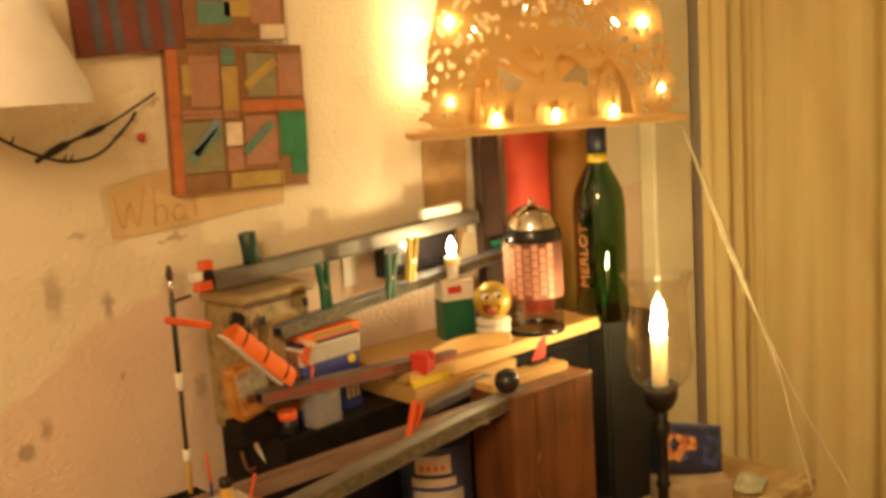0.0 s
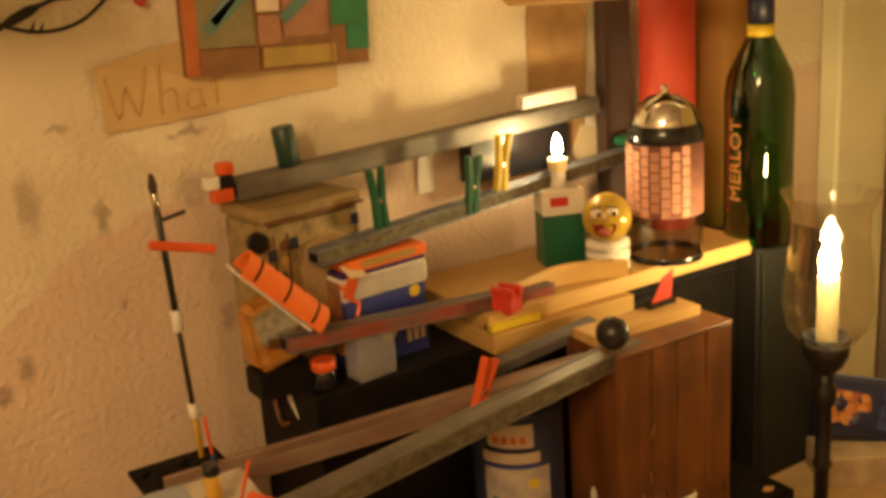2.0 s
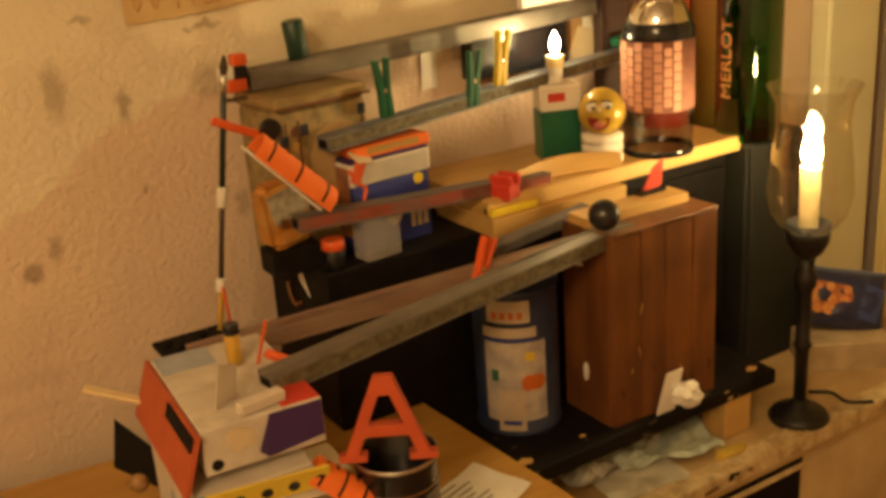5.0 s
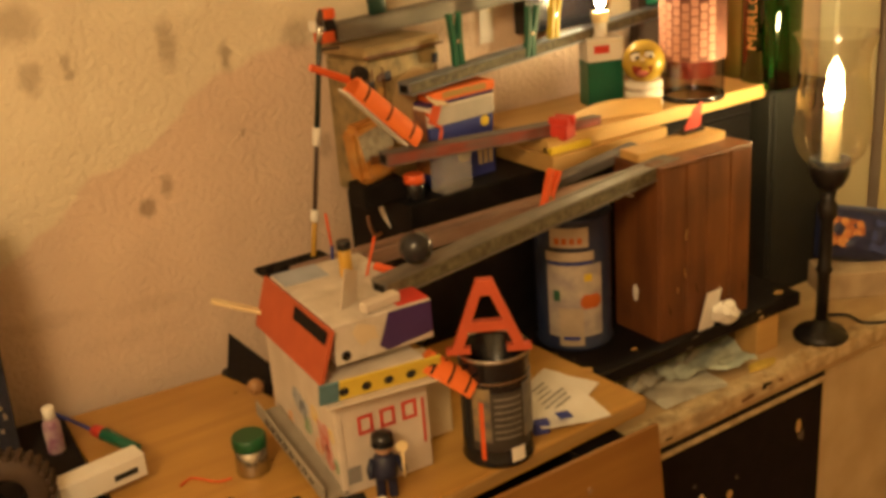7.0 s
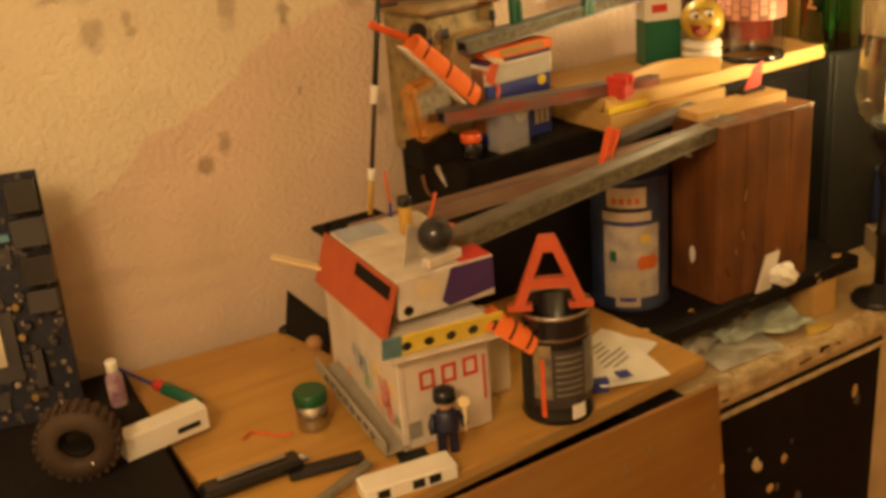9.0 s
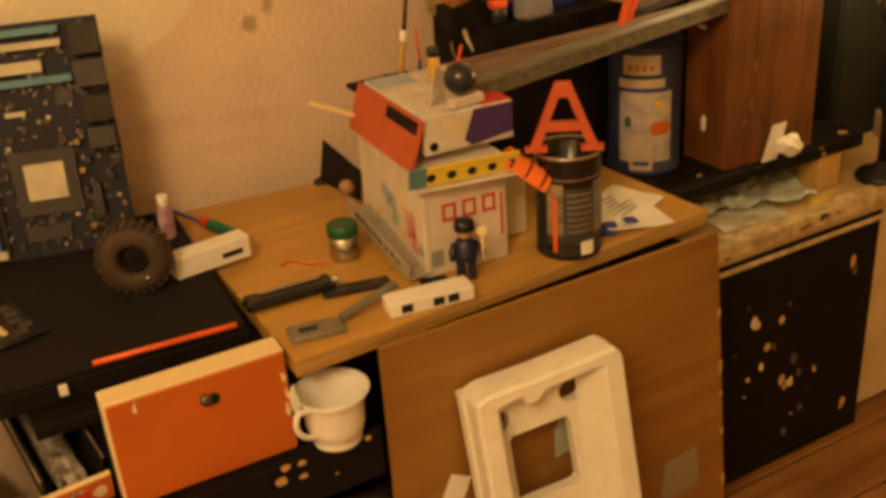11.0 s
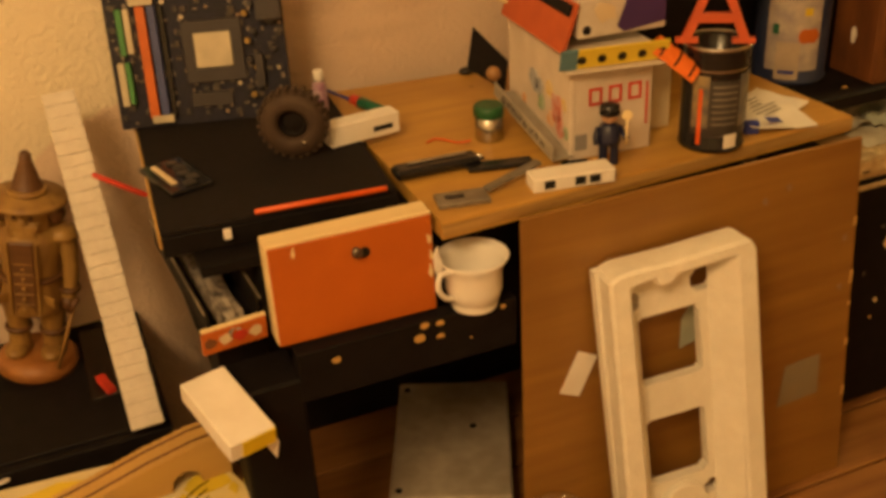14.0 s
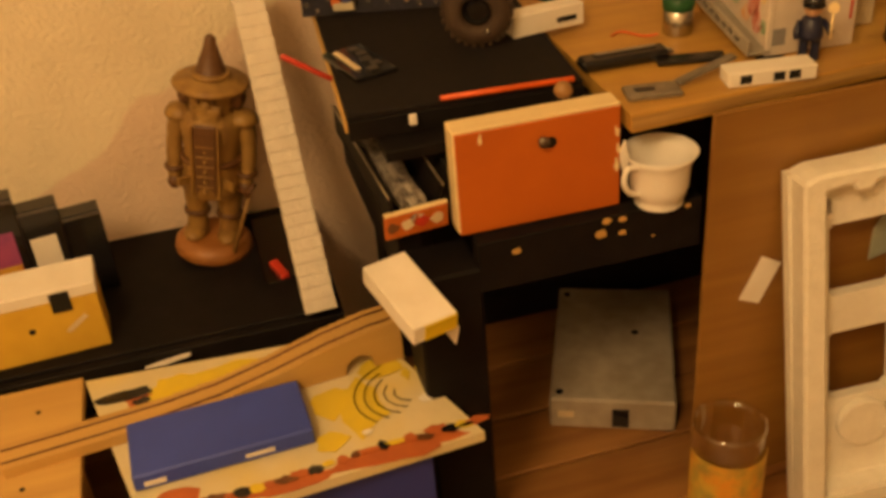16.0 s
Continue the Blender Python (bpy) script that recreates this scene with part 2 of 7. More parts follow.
MASON = wood("brown_ply", (0.31, 0.155, 0.031), (0.23, 0.108, 0.022), 0.5, 46, c3=(0.20, 0.09, 0.019), patch=6)
LIGHTWOOD = wood("light_pine", (0.60, 0.38, 0.12), (0.48, 0.285, 0.085), 0.5, 45)
BENCHWOOD = wood("dirty_bench_wood", (0.50, 0.35, 0.16), (0.40, 0.265, 0.115), 0.65, 45, stretch=(0.2, 1, 1), c3=(0.30, 0.19, 0.085), patch=11)
CHESTWOOD = wood("mahogany_stain", (0.185, 0.068, 0.018), (0.10, 0.034, 0.011), 0.42, 45, stretch=(1, 1, 0.14), c3=(0.055, 0.02, 0.009), patch=14)
BLACKPAINT = mat("chipped_black_paint", (0.006, 0.005, 0.005), (0.011, 0.009, 0.009), 0.6, 40, bump=0.2, spec=0.12)
BLACKMATT = mat("black_felt", (0.015, 0.012, 0.012), (0.010, 0.008, 0.008), 0.85, 120, spec=0.15)
GREYPAINT = mat("dark_grey_paint", (0.018, 0.018, 0.0155), (0.012, 0.012, 0.0105), 0.65, 30, spec=0.2)
ALU = mat("dull_aluminium", (0.22, 0.20, 0.175), (0.15, 0.137, 0.12), 0.45, 90, metal=0.4, stretch=(0.12, 1, 1), bump=0.12, c3=(0.11, 0.10, 0.085), patch=26)
RAILDIRT = mat("speckled_rail_side", (0.075, 0.062, 0.036), (0.17, 0.145, 0.08), 0.6, 150, c3=(0.035, 0.03, 0.022), patch=110, bump=0.2)
COPPER = mat("worn_brown_rail", (0.27, 0.17, 0.12), (0.185, 0.115, 0.088), 0.45, 70, metal=0.3, stretch=(0.1, 1, 1), c3=(0.31, 0.24, 0.175), patch=22)
BLUEGREY = mat("blue_grey_rail", (0.20, 0.225, 0.28), (0.11, 0.12, 0.15), 0.45, 110, metal=0.4, stretch=(0.2, 1, 1), c3=(0.3, 0.3, 0.3), patch=40)
REDRAIL = mat("red_brown_rail", (0.30, 0.055, 0.03), (0.13, 0.04, 0.03), 0.5, 90, stretch=(0.2, 1, 1), c3=(0.16, 0.12, 0.11), patch=25)
WHITEPAPER = mat("white_paper", (0.80, 0.77, 0.72), (0.72, 0.68, 0.62), 0.8, 25)
CARD = mat("card", (0.66, 0.55, 0.38), (0.58, 0.47, 0.3), 0.8, 25)
FOAM = mat("polystyrene", (0.83, 0.80, 0.72), (0.76, 0.73, 0.65), 0.75, 60, bump=0.5, bscale=220, dist=0.003)
ORANGE = mat("orange_felt_pen_paper", (0.85, 0.20, 0.02), (0.78, 0.16, 0.02), 0.7, 30)
ORANGEPLASTIC = mat("orange_plastic", (0.80, 0.12, 0.02), None, 0.35, 20, bump=0)
REDPLASTIC = mat("red_plastic", (0.62, 0.05, 0.03), None, 0.35, 20, bump=0)
DRAWER = mat("orange_brown_paint", (0.52, 0.125, 0.014), (0.46, 0.105, 0.012), 0.5, 14, c3=(0.42, 0.1, 0.014), bump=0.2)
GREENPLASTIC = mat("green_plastic", (0.012, 0.13, 0.075), None, 0.35, 20, bump=0)
YELLOWPLASTIC = mat("yellow_plastic", (0.80, 0.60, 0.03), None, 0.4, 20, bump=0)
BLUEPLASTIC = mat("blue_card", (0.03, 0.045, 0.30), (0.025, 0.04, 0.25), 0.55, 20, bump=0.05)
PURPLE = mat("purple_card", (0.06, 0.025, 0.14), None, 0.6, 20)
NAVY = mat("navy_plastic", (0.012, 0.016, 0.05), None, 0.4, 20, bump=0)
BLACKGLOSS = mat("black_glaze", (0.012, 0.012, 0.015), None, 0.18, 20, bump=0)
STEEL = mat("steel", (0.6, 0.58, 0.55), None, 0.25, 30, metal=1.0, bump=0.03)
CHROME = mat("chrome", (0.8, 0.78, 0.75), (0.75, 0.73, 0.7), 0.08, 10, metal=1.0, bump=0)
IRON = mat("black_iron", (0.012, 0.011, 0.012), (0.02, 0.018, 0.018), 0.42, 30, metal=0.3, bump=0.1)
WAX = mat("cream_wax", (0.80, 0.66, 0.38), (0.76, 0.62, 0.34), 0.5, 15, bump=0.05)
PORCELAIN = mat("porcelain", (0.82, 0.79, 0.74), (0.79, 0.76, 0.7), 0.16, 10, bump=0)
RUBBER = mat("brown_rubber", (0.06, 0.035, 0.02), (0.04, 0.022, 0.013), 0.75, 60)
PCB = mat("dark_blue_circuit_board", (0.006, 0.007, 0.018), (0.016, 0.016, 0.036), 0.5, 180, c3=(0.008, 0.007, 0.010), patch=40, bump=0.3, spec=0.3)
FLAME = mat("flame", (1.0, 0.72, 0.30), (1.0, 0.72, 0.30), 0.5, 5, bump=0, emit=760)
FLAME2 = mat("candle_flame", (1.0, 0.72, 0.32), (1.0, 0.72, 0.32), 0.5, 5, bump=0, emit=470)
BULB = mat("arch_bulb", (1.0, 0.70, 0.28), (1.0, 0.70, 0.28), 0.5, 5, bump=0, emit=95)
BULB2 = mat("arch_side_bulb", (1.0, 0.70, 0.28), (1.0, 0.70, 0.28), 0.5, 5, bump=0, emit=170)
CLEAR = glass("clear_glass", (0.93, 0.92, 0.88), 0.2)
GREENGLASS = glass("green_bottle_glass", (0.06, 0.30, 0.10), 0.13)
SMOKE = glass("smoky_glass", (0.62, 0.60, 0.66), 0.12)
PLASTICBAG = mat("clear_plastic", (0.55, 0.52, 0.52), None, 0.2, 20, bump=0)
PLASTICBAG.node_tree.nodes["Principled BSDF"].inputs["Alpha"].default_value = 0.35
CREAM = mat("cream_edge", (0.80, 0.66, 0.40), (0.72, 0.56, 0.3), 0.5, 40, stretch=(0.1, 1, 1))

# ---- the room ----
WEST, EAST, SOUTH, CEILING = -2.1, 1.62, -3.2, 2.72


def structure(name, bm, material, label, category):
    return solo(name, bm, material, Matrix(), label, category, kind="structure")


wall_north = structure("wall_north", slab(WEST, EAST + 0.2, 0, 0.14, FZ - 0.1, CEILING, 0), PLASTER, "rough cream plastered wall with old stains", "wall")
structure("wall_south", slab(WEST, EAST + 0.2, SOUTH - 0.14, SOUTH, FZ - 0.1, CEILING, 0), PLASTER, "plain cream plastered wall", "wall")
structure("wall_west", slab(WEST - 0.14, WEST, SOUTH - 0.14, 0.14, FZ - 0.1, CEILING, 0), PLASTER, "plain cream plastered wall", "wall")
structure("wall_east", slab(EAST + 0.2, EAST + 0.34, SOUTH - 0.14, 0.14, FZ - 0.1, CEILING, 0), PLASTER, "plain cream wall behind the curtain", "wall")
structure("ceiling", slab(WEST - 0.14, EAST + 0.34, SOUTH - 0.14, 0.14, CEILING, CEILING + 0.1, 0), CEIL, "plain white painted ceiling", "ceiling")
floor = structure("floor", slab(WEST, EAST + 0.2, SOUTH, 0, FZ - 0.1, FZ - 0.02, 0), JOINT, "worn brown wooden floorboards", "floor")

# ---- the black low table with its open drawer ----
TABLE_Y = -0.472


def black_table():
    t = thing("low_table", pose(0, 0, 0), "low black-painted wooden table with an open drawer", "table")
    part("tabletop", flat([(-0.36, -0.405), (0.40, -0.405), (0.40, -0.11), (-0.13, -0.05), (-0.14, -0.03), (-0.36, -0.03)], 0.708, 0.7202), BLACKPAINT, t)
    part("apron", slab(-0.29, -0.045, TABLE_Y, TABLE_Y + 0.022, 0.575, 0.634), BLACKPAINT, t, "lower front rail with chipped paint")
    part("back_rail", slab(-0.29, 0.38, -0.09, -0.07, 0.55, 0.70), BLACKPAINT, t)
    # Added panel: covers the bright wall foot so the space below stays dark.
    part("back_panel", slab(-0.255, 0.31, -0.066, -0.058, FZ, 0.548), BLACKPAINT, t)
    part("side_rail", slab(-0.36, -0.335, TABLE_Y + 0.06, -0.09, 0.555, 0.625), BLACKPAINT, t)
    for x, y in ((-0.322, TABLE_Y + 0.033), (0.35, TABLE_Y + 0.04), (-0.29, -0.07), (0.35, -0.07)):
        part("leg", slab(x - 0.035, x + 0.035, y - 0.033, y + 0.033, FZ, 0.708 if y > -0.2 or x > 0 else 0.605, 0.003), BLACKPAINT, t)
    # chips of bare wood on the front rail
    rnd = random.Random(3)
    for x, z, s in ((-0.159, 0.616, 0.009), (-0.135, 0.612, 0.005), (-0.135, 0.628, 0.005), (-0.152, 0.630, 0.006), (-0.062, 0.628, 0.004), (-0.25, 0.618, 0.006), (-0.10, 0.6, 0.002)):
        n = 7
        poly = [(x + s * rnd.uniform(0.6, 1.1) * math.cos(2 * math.pi * i / n), z + 0.7 * s * rnd.uniform(0.6, 1.1) * math.sin(2 * math.pi * i / n)) for i in range(n)]
        part("paint_chip", prism(poly, 0.001, Matrix.Translation((0, TABLE_Y - 0.0006, 0))), LIGHTWOOD, t, "bare patch where the paint has flaked")
    return t


black_table()
db = thing("desk_board", pose(0, 0, 0), "yellow-brown plywood board lying on the low table", "board")
OUT_ = [(-0.124, -0.466), (0.419, -0.441), (0.402, -0.088), (-0.121, -0.034)]
part("board_top", flat(OUT_, 0.7205, 0.74), CHIPBOARD, db)
part("edge_band", box(0.5435, 0.0012, 0.0125, (0.1475, -0.4542, 0.7315), (0, 0, 2.635), 0.0003), mat("pale_ply_edge", (0.50, 0.31, 0.10), (0.30, 0.16, 0.045), 0.6, 40, stretch=(0.2, 1, 6)), db, "pale layered edge")
solo("plywood_sheet", prism([(-0.042, FZ), (0.446, FZ), (0.400, 0.731), (-0.042, 0.731)], 0.0055, Matrix.Translation((0, -0.47825, 0)), 0.0008), MASON, Matrix(), "brown plywood panel standing against the table front", "panel")
for z_, h_ in ((0.62, 0.012), (0.54, 0.02), (0.50, 0.006), (0.44, 0.01), (0.36, 0.016)):
    solo("edge_chip", box(0.005, 0.0008, h_, bev=0.0003), LIGHTWOOD, pose(0.3972 + 0.09 * (0.731 - z_), -0.4815, z_), "pale chip on the edge of the brown panel", "chip")
bb = thing("black_board", pose(-0.253, -0.205, 0.7205, 0, 0, -4), "matt black board with a pale wooden edge, on the low table", "board")
part("board_face", box(0.246, 0.345, 0.006, (0, 0, 0.027)), BLACKMATT, bb)
part("board_edge", box(0.248, 0.347, 0.023, (0, 0, 0.0117)), BLACKPAINT, bb)
part("edge_strip", box(0.003, 0.345, 0.014, (-0.1257, 0, 0.017)), LIGHTWOOD, bb, "bare pale wooden edge")

# orange front panel, standing skewed in the drawer opening
dp = thing("drawer", pose(-0.216, -0.440, 0.636, 0, 0, -1), "open drawer with an orange-brown painted front", "drawer")
part("front_panel", box(0.170, 0.003, 0.1115, (0, -0.0125, 0.0558)), DRAWER, dp, "orange-brown painted face")
part("panel_body", box(0.173, 0.028, 0.1140, (0, 0.0033, 0.0570)), CREAM, dp, "thick pale wooden edge")
for x_, z_, s_, r_ in ((0.081, 0.085, 0.005, 1), (0.0825, 0.066, 0.004, 2), (0.081, 0.048, 0.005, 3), (-0.06, 0.1035, 0.004, 4)):
    part("worn_patch", prism([(x_ + s_ * (0.7 + 0.3 * math.sin(3 * a_ + r_)) * math.cos(a_) * 0.7, z_ + 1.8 * s_ * (0.7 + 0.3 * math.cos(2 * a_ + r_)) * math.sin(a_)) for a_ in [0.7 * k_ for k_ in range(9)]], 0.0008, pose(0, -0.0145, 0)), CREAM, dp, "patch where the paint is worn off")
part("knob", lathe([(0.004, 0), (0.0025, 0.003), (0.006, 0.006), (0.0055, 0.008), (0.002, 0.009)], 16, (0.003, -0.014, 0.0905), (90, 0, 0)), mat("dull_knob_metal", (0.2, 0.17, 0.14), None, 0.4, 40, metal=0.8), dp, "small dull metal knob")
# Dark disc to the lower right of the knob, for the smear beside it.
part("knob_smear", cyl(0.006, 0.001, (0.012, -0.0138, 0.0865), (90, 0, 0)), GREYPAINT, dp)
part("side_panel", slab(-0.086, -0.078, 0.0175, 0.25, 0.004, 0.06), GREYPAINT, dp)
part("side_panel", slab(0.076, 0.084, 0.0175, 0.25, 0.004, 0.06), GREYPAINT, dp)
part("bottom", slab(-0.078, 0.076, 0.0175, 0.25, 0.004, 0.01), GREYPAINT, dp)
part("back_panel", slab(-0.078, 0.076, 0.242, 0.25, 0.01, 0.06), GREYPAINT, dp)

# ---- the bench and the things on it ----
bn = thing("cabinet", pose(0, 0, 0), "low cabinet with a scuffed pale top and chipped black front", "cabinet")
BY = -0.375
part("worktop", slab(0.415, 1.25, BY - 0.004, -0.02, 0.607, 0.637, 0.003), BENCHWOOD, bn, "scuffed pale wooden top")
DIRTYCREAM = mat("dirty_cream_paint", (0.66, 0.53, 0.30), (0.42, 0.29, 0.13), 0.6, 60, c3=(0.16, 0.1, 0.05), patch=34)
part("front_edge", slab(0.415, 1.245, BY - 0.007, BY + 0.022, 0.6372, 0.6392, 0.0008), DIRTYCREAM, bn, "dirty cream paint along the edge")
part("edge_lip", slab(0.415, 1.245, BY - 0.0075, BY - 0.0044, 0.619, 0.637, 0.0008), DIRTYCREAM, bn)
# Black strip fills the gap to give the shade below the worktop.
part("shadow_gap", slab(0.418, 0.826, BY - 0.001, BY + 0.02, 0.5985, 0.607, 0.0005), BLACKPAINT, bn, "black band standing in for the shade under the top")
part("front", slab(0.418, 0.828, BY + 0.002, BY + 0.02, FZ + 0.004, 0.59), BLACKPAINT, bn, "black front with flaked paint")
part("side", slab(0.412, 0.43, BY + 0.022, -0.03, FZ, 0.607), BLACKPAINT, bn)
part("side", slab(0.81, 0.828, BY + 0.022, -0.03, FZ, 0.607), BLACKPAINT, bn)
part("rail", slab(0.42, 0.826, BY - 0.004, BY + 0.001, 0.591, 0.598), DIRTYCREAM, bn, "thin pale strip")

part("leg", slab(1.2, 1.24, BY + 0.03, BY + 0.07, FZ, 0.607), LIGHTWOOD, bn)
part("leg", slab(1.2, 1.24, -0.08, -0.04, FZ, 0.607), LIGHTWOOD, bn)
part("end_panel", slab(0.834, 1.198, BY + 0.012, BY + 0.026, FZ + 0.03, 0.603), mat("pale_beige_panel", (0.60, 0.47, 0.26), (0.5, 0.37, 0.19), 0.7, 14, c3=(0.4, 0.28, 0.14), patch=9), bn, "pale beige panel beside the black front")
rk = random.Random(41)
crumbs = []
for i in range(60):
    x_ = rk.uniform(0.42, 0.9)
    crumbs.append(box(rk.uniform(0.002, 0.009), rk.uniform(0.002, 0.007), rk.uniform(0.001, 0.003), (x_, BY + rk.uniform(-0.004, 0.02), 0.6400), (rk.uniform(-8, 8), rk.uniform(-8, 8), rk.uniform(0, 180)), 0.0005))
tagged(part("crumb_rest", join(*crumbs), DIRTYCREAM, bn), kind="stuff")
for i in range(7):
    x_ = rk.uniform(0.42, 0.82)
    part("paint_chip", box(rk.uniform(0.004, 0.022), 0.001, rk.uniform(0.002, 0.007), (x_, BY - 0.0078, rk.uniform(0.621, 0.636)), (0, rk.uniform(-10, 10), 0), 0.0002), (BLACKPAINT, CHESTWOOD, BENCHWOOD)[i % 3], bn, "dark chip in the cream edge")
SMUDGE = mat("grey_worn_patch", (0.13, 0.10, 0.07), (0.05, 0.04, 0.03), 0.7, 120)
rnd = random.Random(11)
for i in range(34):
    x, z, s = rnd.uniform(0.44, 0.8), FZ + 0.03 + rnd.random() ** 1.1 * 0.31, rnd.choice((0.002, 0.003, 0.004, 0.006, 0.0085))
    n = 6
    poly = [(x + s * rnd.uniform(0.5, 1.1) * math.cos(2 * math.pi * k / n), z + s * rnd.uniform(0.6, 1.6) * math.sin(2 * math.pi * k / n)) for k in range(n)]
    part("paint_chip", prism(poly, 0.001, Matrix.Translation((0, BY + 0.0015, 0))), (CREAM, LIGHTWOOD, SMUDGE, SMUDGE)[i % 4], bn, "bare patch where the paint has flaked")

bs_ = thing("black_shelf", pose(0, 0, 0), "black-painted plank with a worn edge laid across wooden blocks", "plank")
part("plank", slab(0.405, 0.825, -0.33, -0.05, 0.692, 0.712, 0.002), BLACKPAINT, bs_)
re_ = random.Random(77)
for i in range(8):
    x_ = re_.uniform(0.41, 0.82)
    part("paint_chip", box(re_.uniform(0.003, 0.014), 0.0008, re_.uniform(0.0012, 0.005), (x_, -0.3302, re_.uniform(0.695, 0.711)), (0, re_.uniform(-12, 12), 0), 0.0002), (BENCHWOOD, SMUDGE, SMUDGE)[i % 3], bs_, "bare patch on the worn edge")
for i in range(14):
    part("dust_fleck", box(re_.uniform(0.002, 0.007), re_.uniform(0.001, 0.004), 0.0006, (re_.uniform(0.41, 0.81), re_.uniform(-0.325, -0.2), 0.7121), (0, 0, re_.uniform(0, 90)), 0), SMUDGE, bs_, "pale fleck of dust")
solo("wooden_block", slab(0.742, 0.786, -0.325, -0.285, 0.637, 0.692), LIGHTWOOD, Matrix(), "pale wooden block propping up the black plank", "block")
solo("wooden_box", slab(0.413, 0.460, -0.312, -0.1, 0.637, 0.6915), wood("brown_box_wood", (0.40, 0.22, 0.07), (0.3, 0.155, 0.045), 0.6, 40), Matrix(), "brown wooden box side under the black plank", "box")
solo("wooden_block", slab(0.461, 0.472, -0.322, -0.2, 0.637, 0.692), LIGHTWOOD, Matrix(), "upright piece of wood under the black plank", "block")

# black cabinet behind, grey speaker box beside it
bc = thing("black_cabinet", pose(0, 0, 0), "large black box cabinet standing against the wall", "cabinet")
part("body", slab(0.30, 0.905, -0.165, -0.004, 0.712, 0.930, 0.002), BLACKPAINT, bc)
part("upper_box", slab(0.56, 0.905, -0.165, -0.004, 0.9305, 0.953, 0.002), BLACKPAINT, bc)
sp = thing("speaker", pose(0, 0, 0), "tall dark grey loudspeaker box", "loudspeaker")
part("body", slab(0.908, 1.04, -0.199, -0.01, 0.637, 0.962, 0.004), GREYPAINT, sp)
part("front_baffle", slab(0.910, 1.038, -0.205, -0.1992, 0.639, 0.960, 0.002), GREYPAINT, sp)
shelf = solo("shelf_board", slab(0.50, 0.916, -0.185, -0.01, 0.9535, 0.973), LIGHTWOOD, Matrix(), "pale wooden shelf board on top of the black cabinet", "shelf")

# the stained wooden chest
ch = thing("wooden_chest", pose(0.566, -0.314, 0.712, 0, 0, 0), "dark reddish-brown wooden box stood on end", "box")
part("body", slab(0, 0.1605, 0, 0.082, 0, 0.232, 0.002), CHESTWOOD, ch)
for i, w_ in enumerate((0.0, 0.043, 0.079, 0.122, 0.1608)[:-1]):
    w2 = (0.043, 0.079, 0.122, 0.1608)[i]
    part("plank", slab(w_ + 0.0004, w2 - 0.0004, -0.005 - 0.0006 * (i % 2), -0.0002, 0.0008, 0.2318, 0.0012), CHESTWOOD, ch)
part("top_trim", slab(-0.0008, 0.1615, -0.0066, 0.082, 0.2322, 0.2356, 0.001), CHESTWOOD, ch)
rc_ = random.Random(31)
for i in range(7):
    x_, z_ = rc_.uniform(0.012, 0.15), rc_.uniform(0.02, 0.225)
    part("scratch", box(rc_.uniform(0.0004, 0.0008), 0.0008, rc_.uniform(0.005, 0.014), (x_, -0.0062, z_), (0, rc_.uniform(-20, 20), 0), 0), LIGHTWOOD if i % 3 else BLACKPAINT, ch, "pale scratch in the stain" if i % 3 else "dark dent")
part("clasp", slab(0.1605, 0.164, 0.004, 0.014, 0.075, 0.1), STEEL, ch, "small metal clasp")

# ---- the two main tracks of rail ----


def rail(p, q, w, h, material, side, label):
    """A rail from p to q, with its top at those points: a shallow run along the top, a worn strip on each side."""
    L = (Vector(q) - Vector(p)).length
    a, g, lip = w / 2, 0.0016, 0.0035
    t = thing("metal_rail", along(p, q), label, "rail", "rails of the ball run")
    poly = [(-a, -h), (a, -h), (a, 0), (a - lip, 0), (a - lip - 0.001, -g), (-a + lip + 0.001, -g), (-a + lip, 0), (-a, 0)]
    part("channel", prism(poly, L, pose(L / 2, 0, 0, 0, 0, 90), 0.0005), material, t)
    part("side_strip", box(L - 0.002, 0.0012, h * 0.8, (L / 2, -a - 0.0003, -h * 0.5), bev=0.0003), side, t, "worn speckled side")
    part("bottom_flange", box(L - 0.001, 0.0026, 0.002, (L / 2, -a - 0.0012, -h + 0.001), bev=0.0004), material, t)
    # The end is solid; a black plate paints the shade of its hollow.
    part("end_hollow_shade", box(0.0012, w * 0.66, h * 0.6, (-0.0002, 0, -h * 0.52), bev=0.0003), BLACKMATT, t, "black plate drawn as the shaded hollow of the end")
    return t


BL0 = (0.332, -0.122, 1.069)
A0, A1 = (0.137, -0.165, 0.893), (0.56, -0.275, 0.937)
B0, B1 = (0.15, -0.345, 0.930), (0.61, -0.291, 0.950)
rail(A0, A1, 0.027, 0.017, COPPER, COPPER, "worn reddish metal rail sloping down to the paper house")
rail(B0, B1, 0.026, 0.018, ALU, RAILDIRT, "grey aluminium rail sloping down to the paper house")
rail((0.285, -0.045, 1.140), (0.79, -0.025, 1.160), 0.024, 0.022, ALU, ALU, "grey aluminium rail high along the wall")
rail(BL0, (0.86, -0.04, 1.090), 0.022, 0.016, BLUEGREY, RAILDIRT, "blue-grey metal rail along the wall")
rail((0.276, -0.155, 1.0), (0.60, -0.165, 0.985), 0.020, 0.016, mat("dusty_rail_top", (0.17, 0.155, 0.15), (0.10, 0.088, 0.085), 0.5, 60, metal=0.3, stretch=(0.15, 1, 1), c3=(0.19, 0.08, 0.05), patch=20), REDRAIL, "red-brown and grey rail sloping over the blue box")

the_ball = thing("dark_ball", pose(0.574, -0.299, 0.966), "glossy dark marbled ball resting on the rail", "ball")
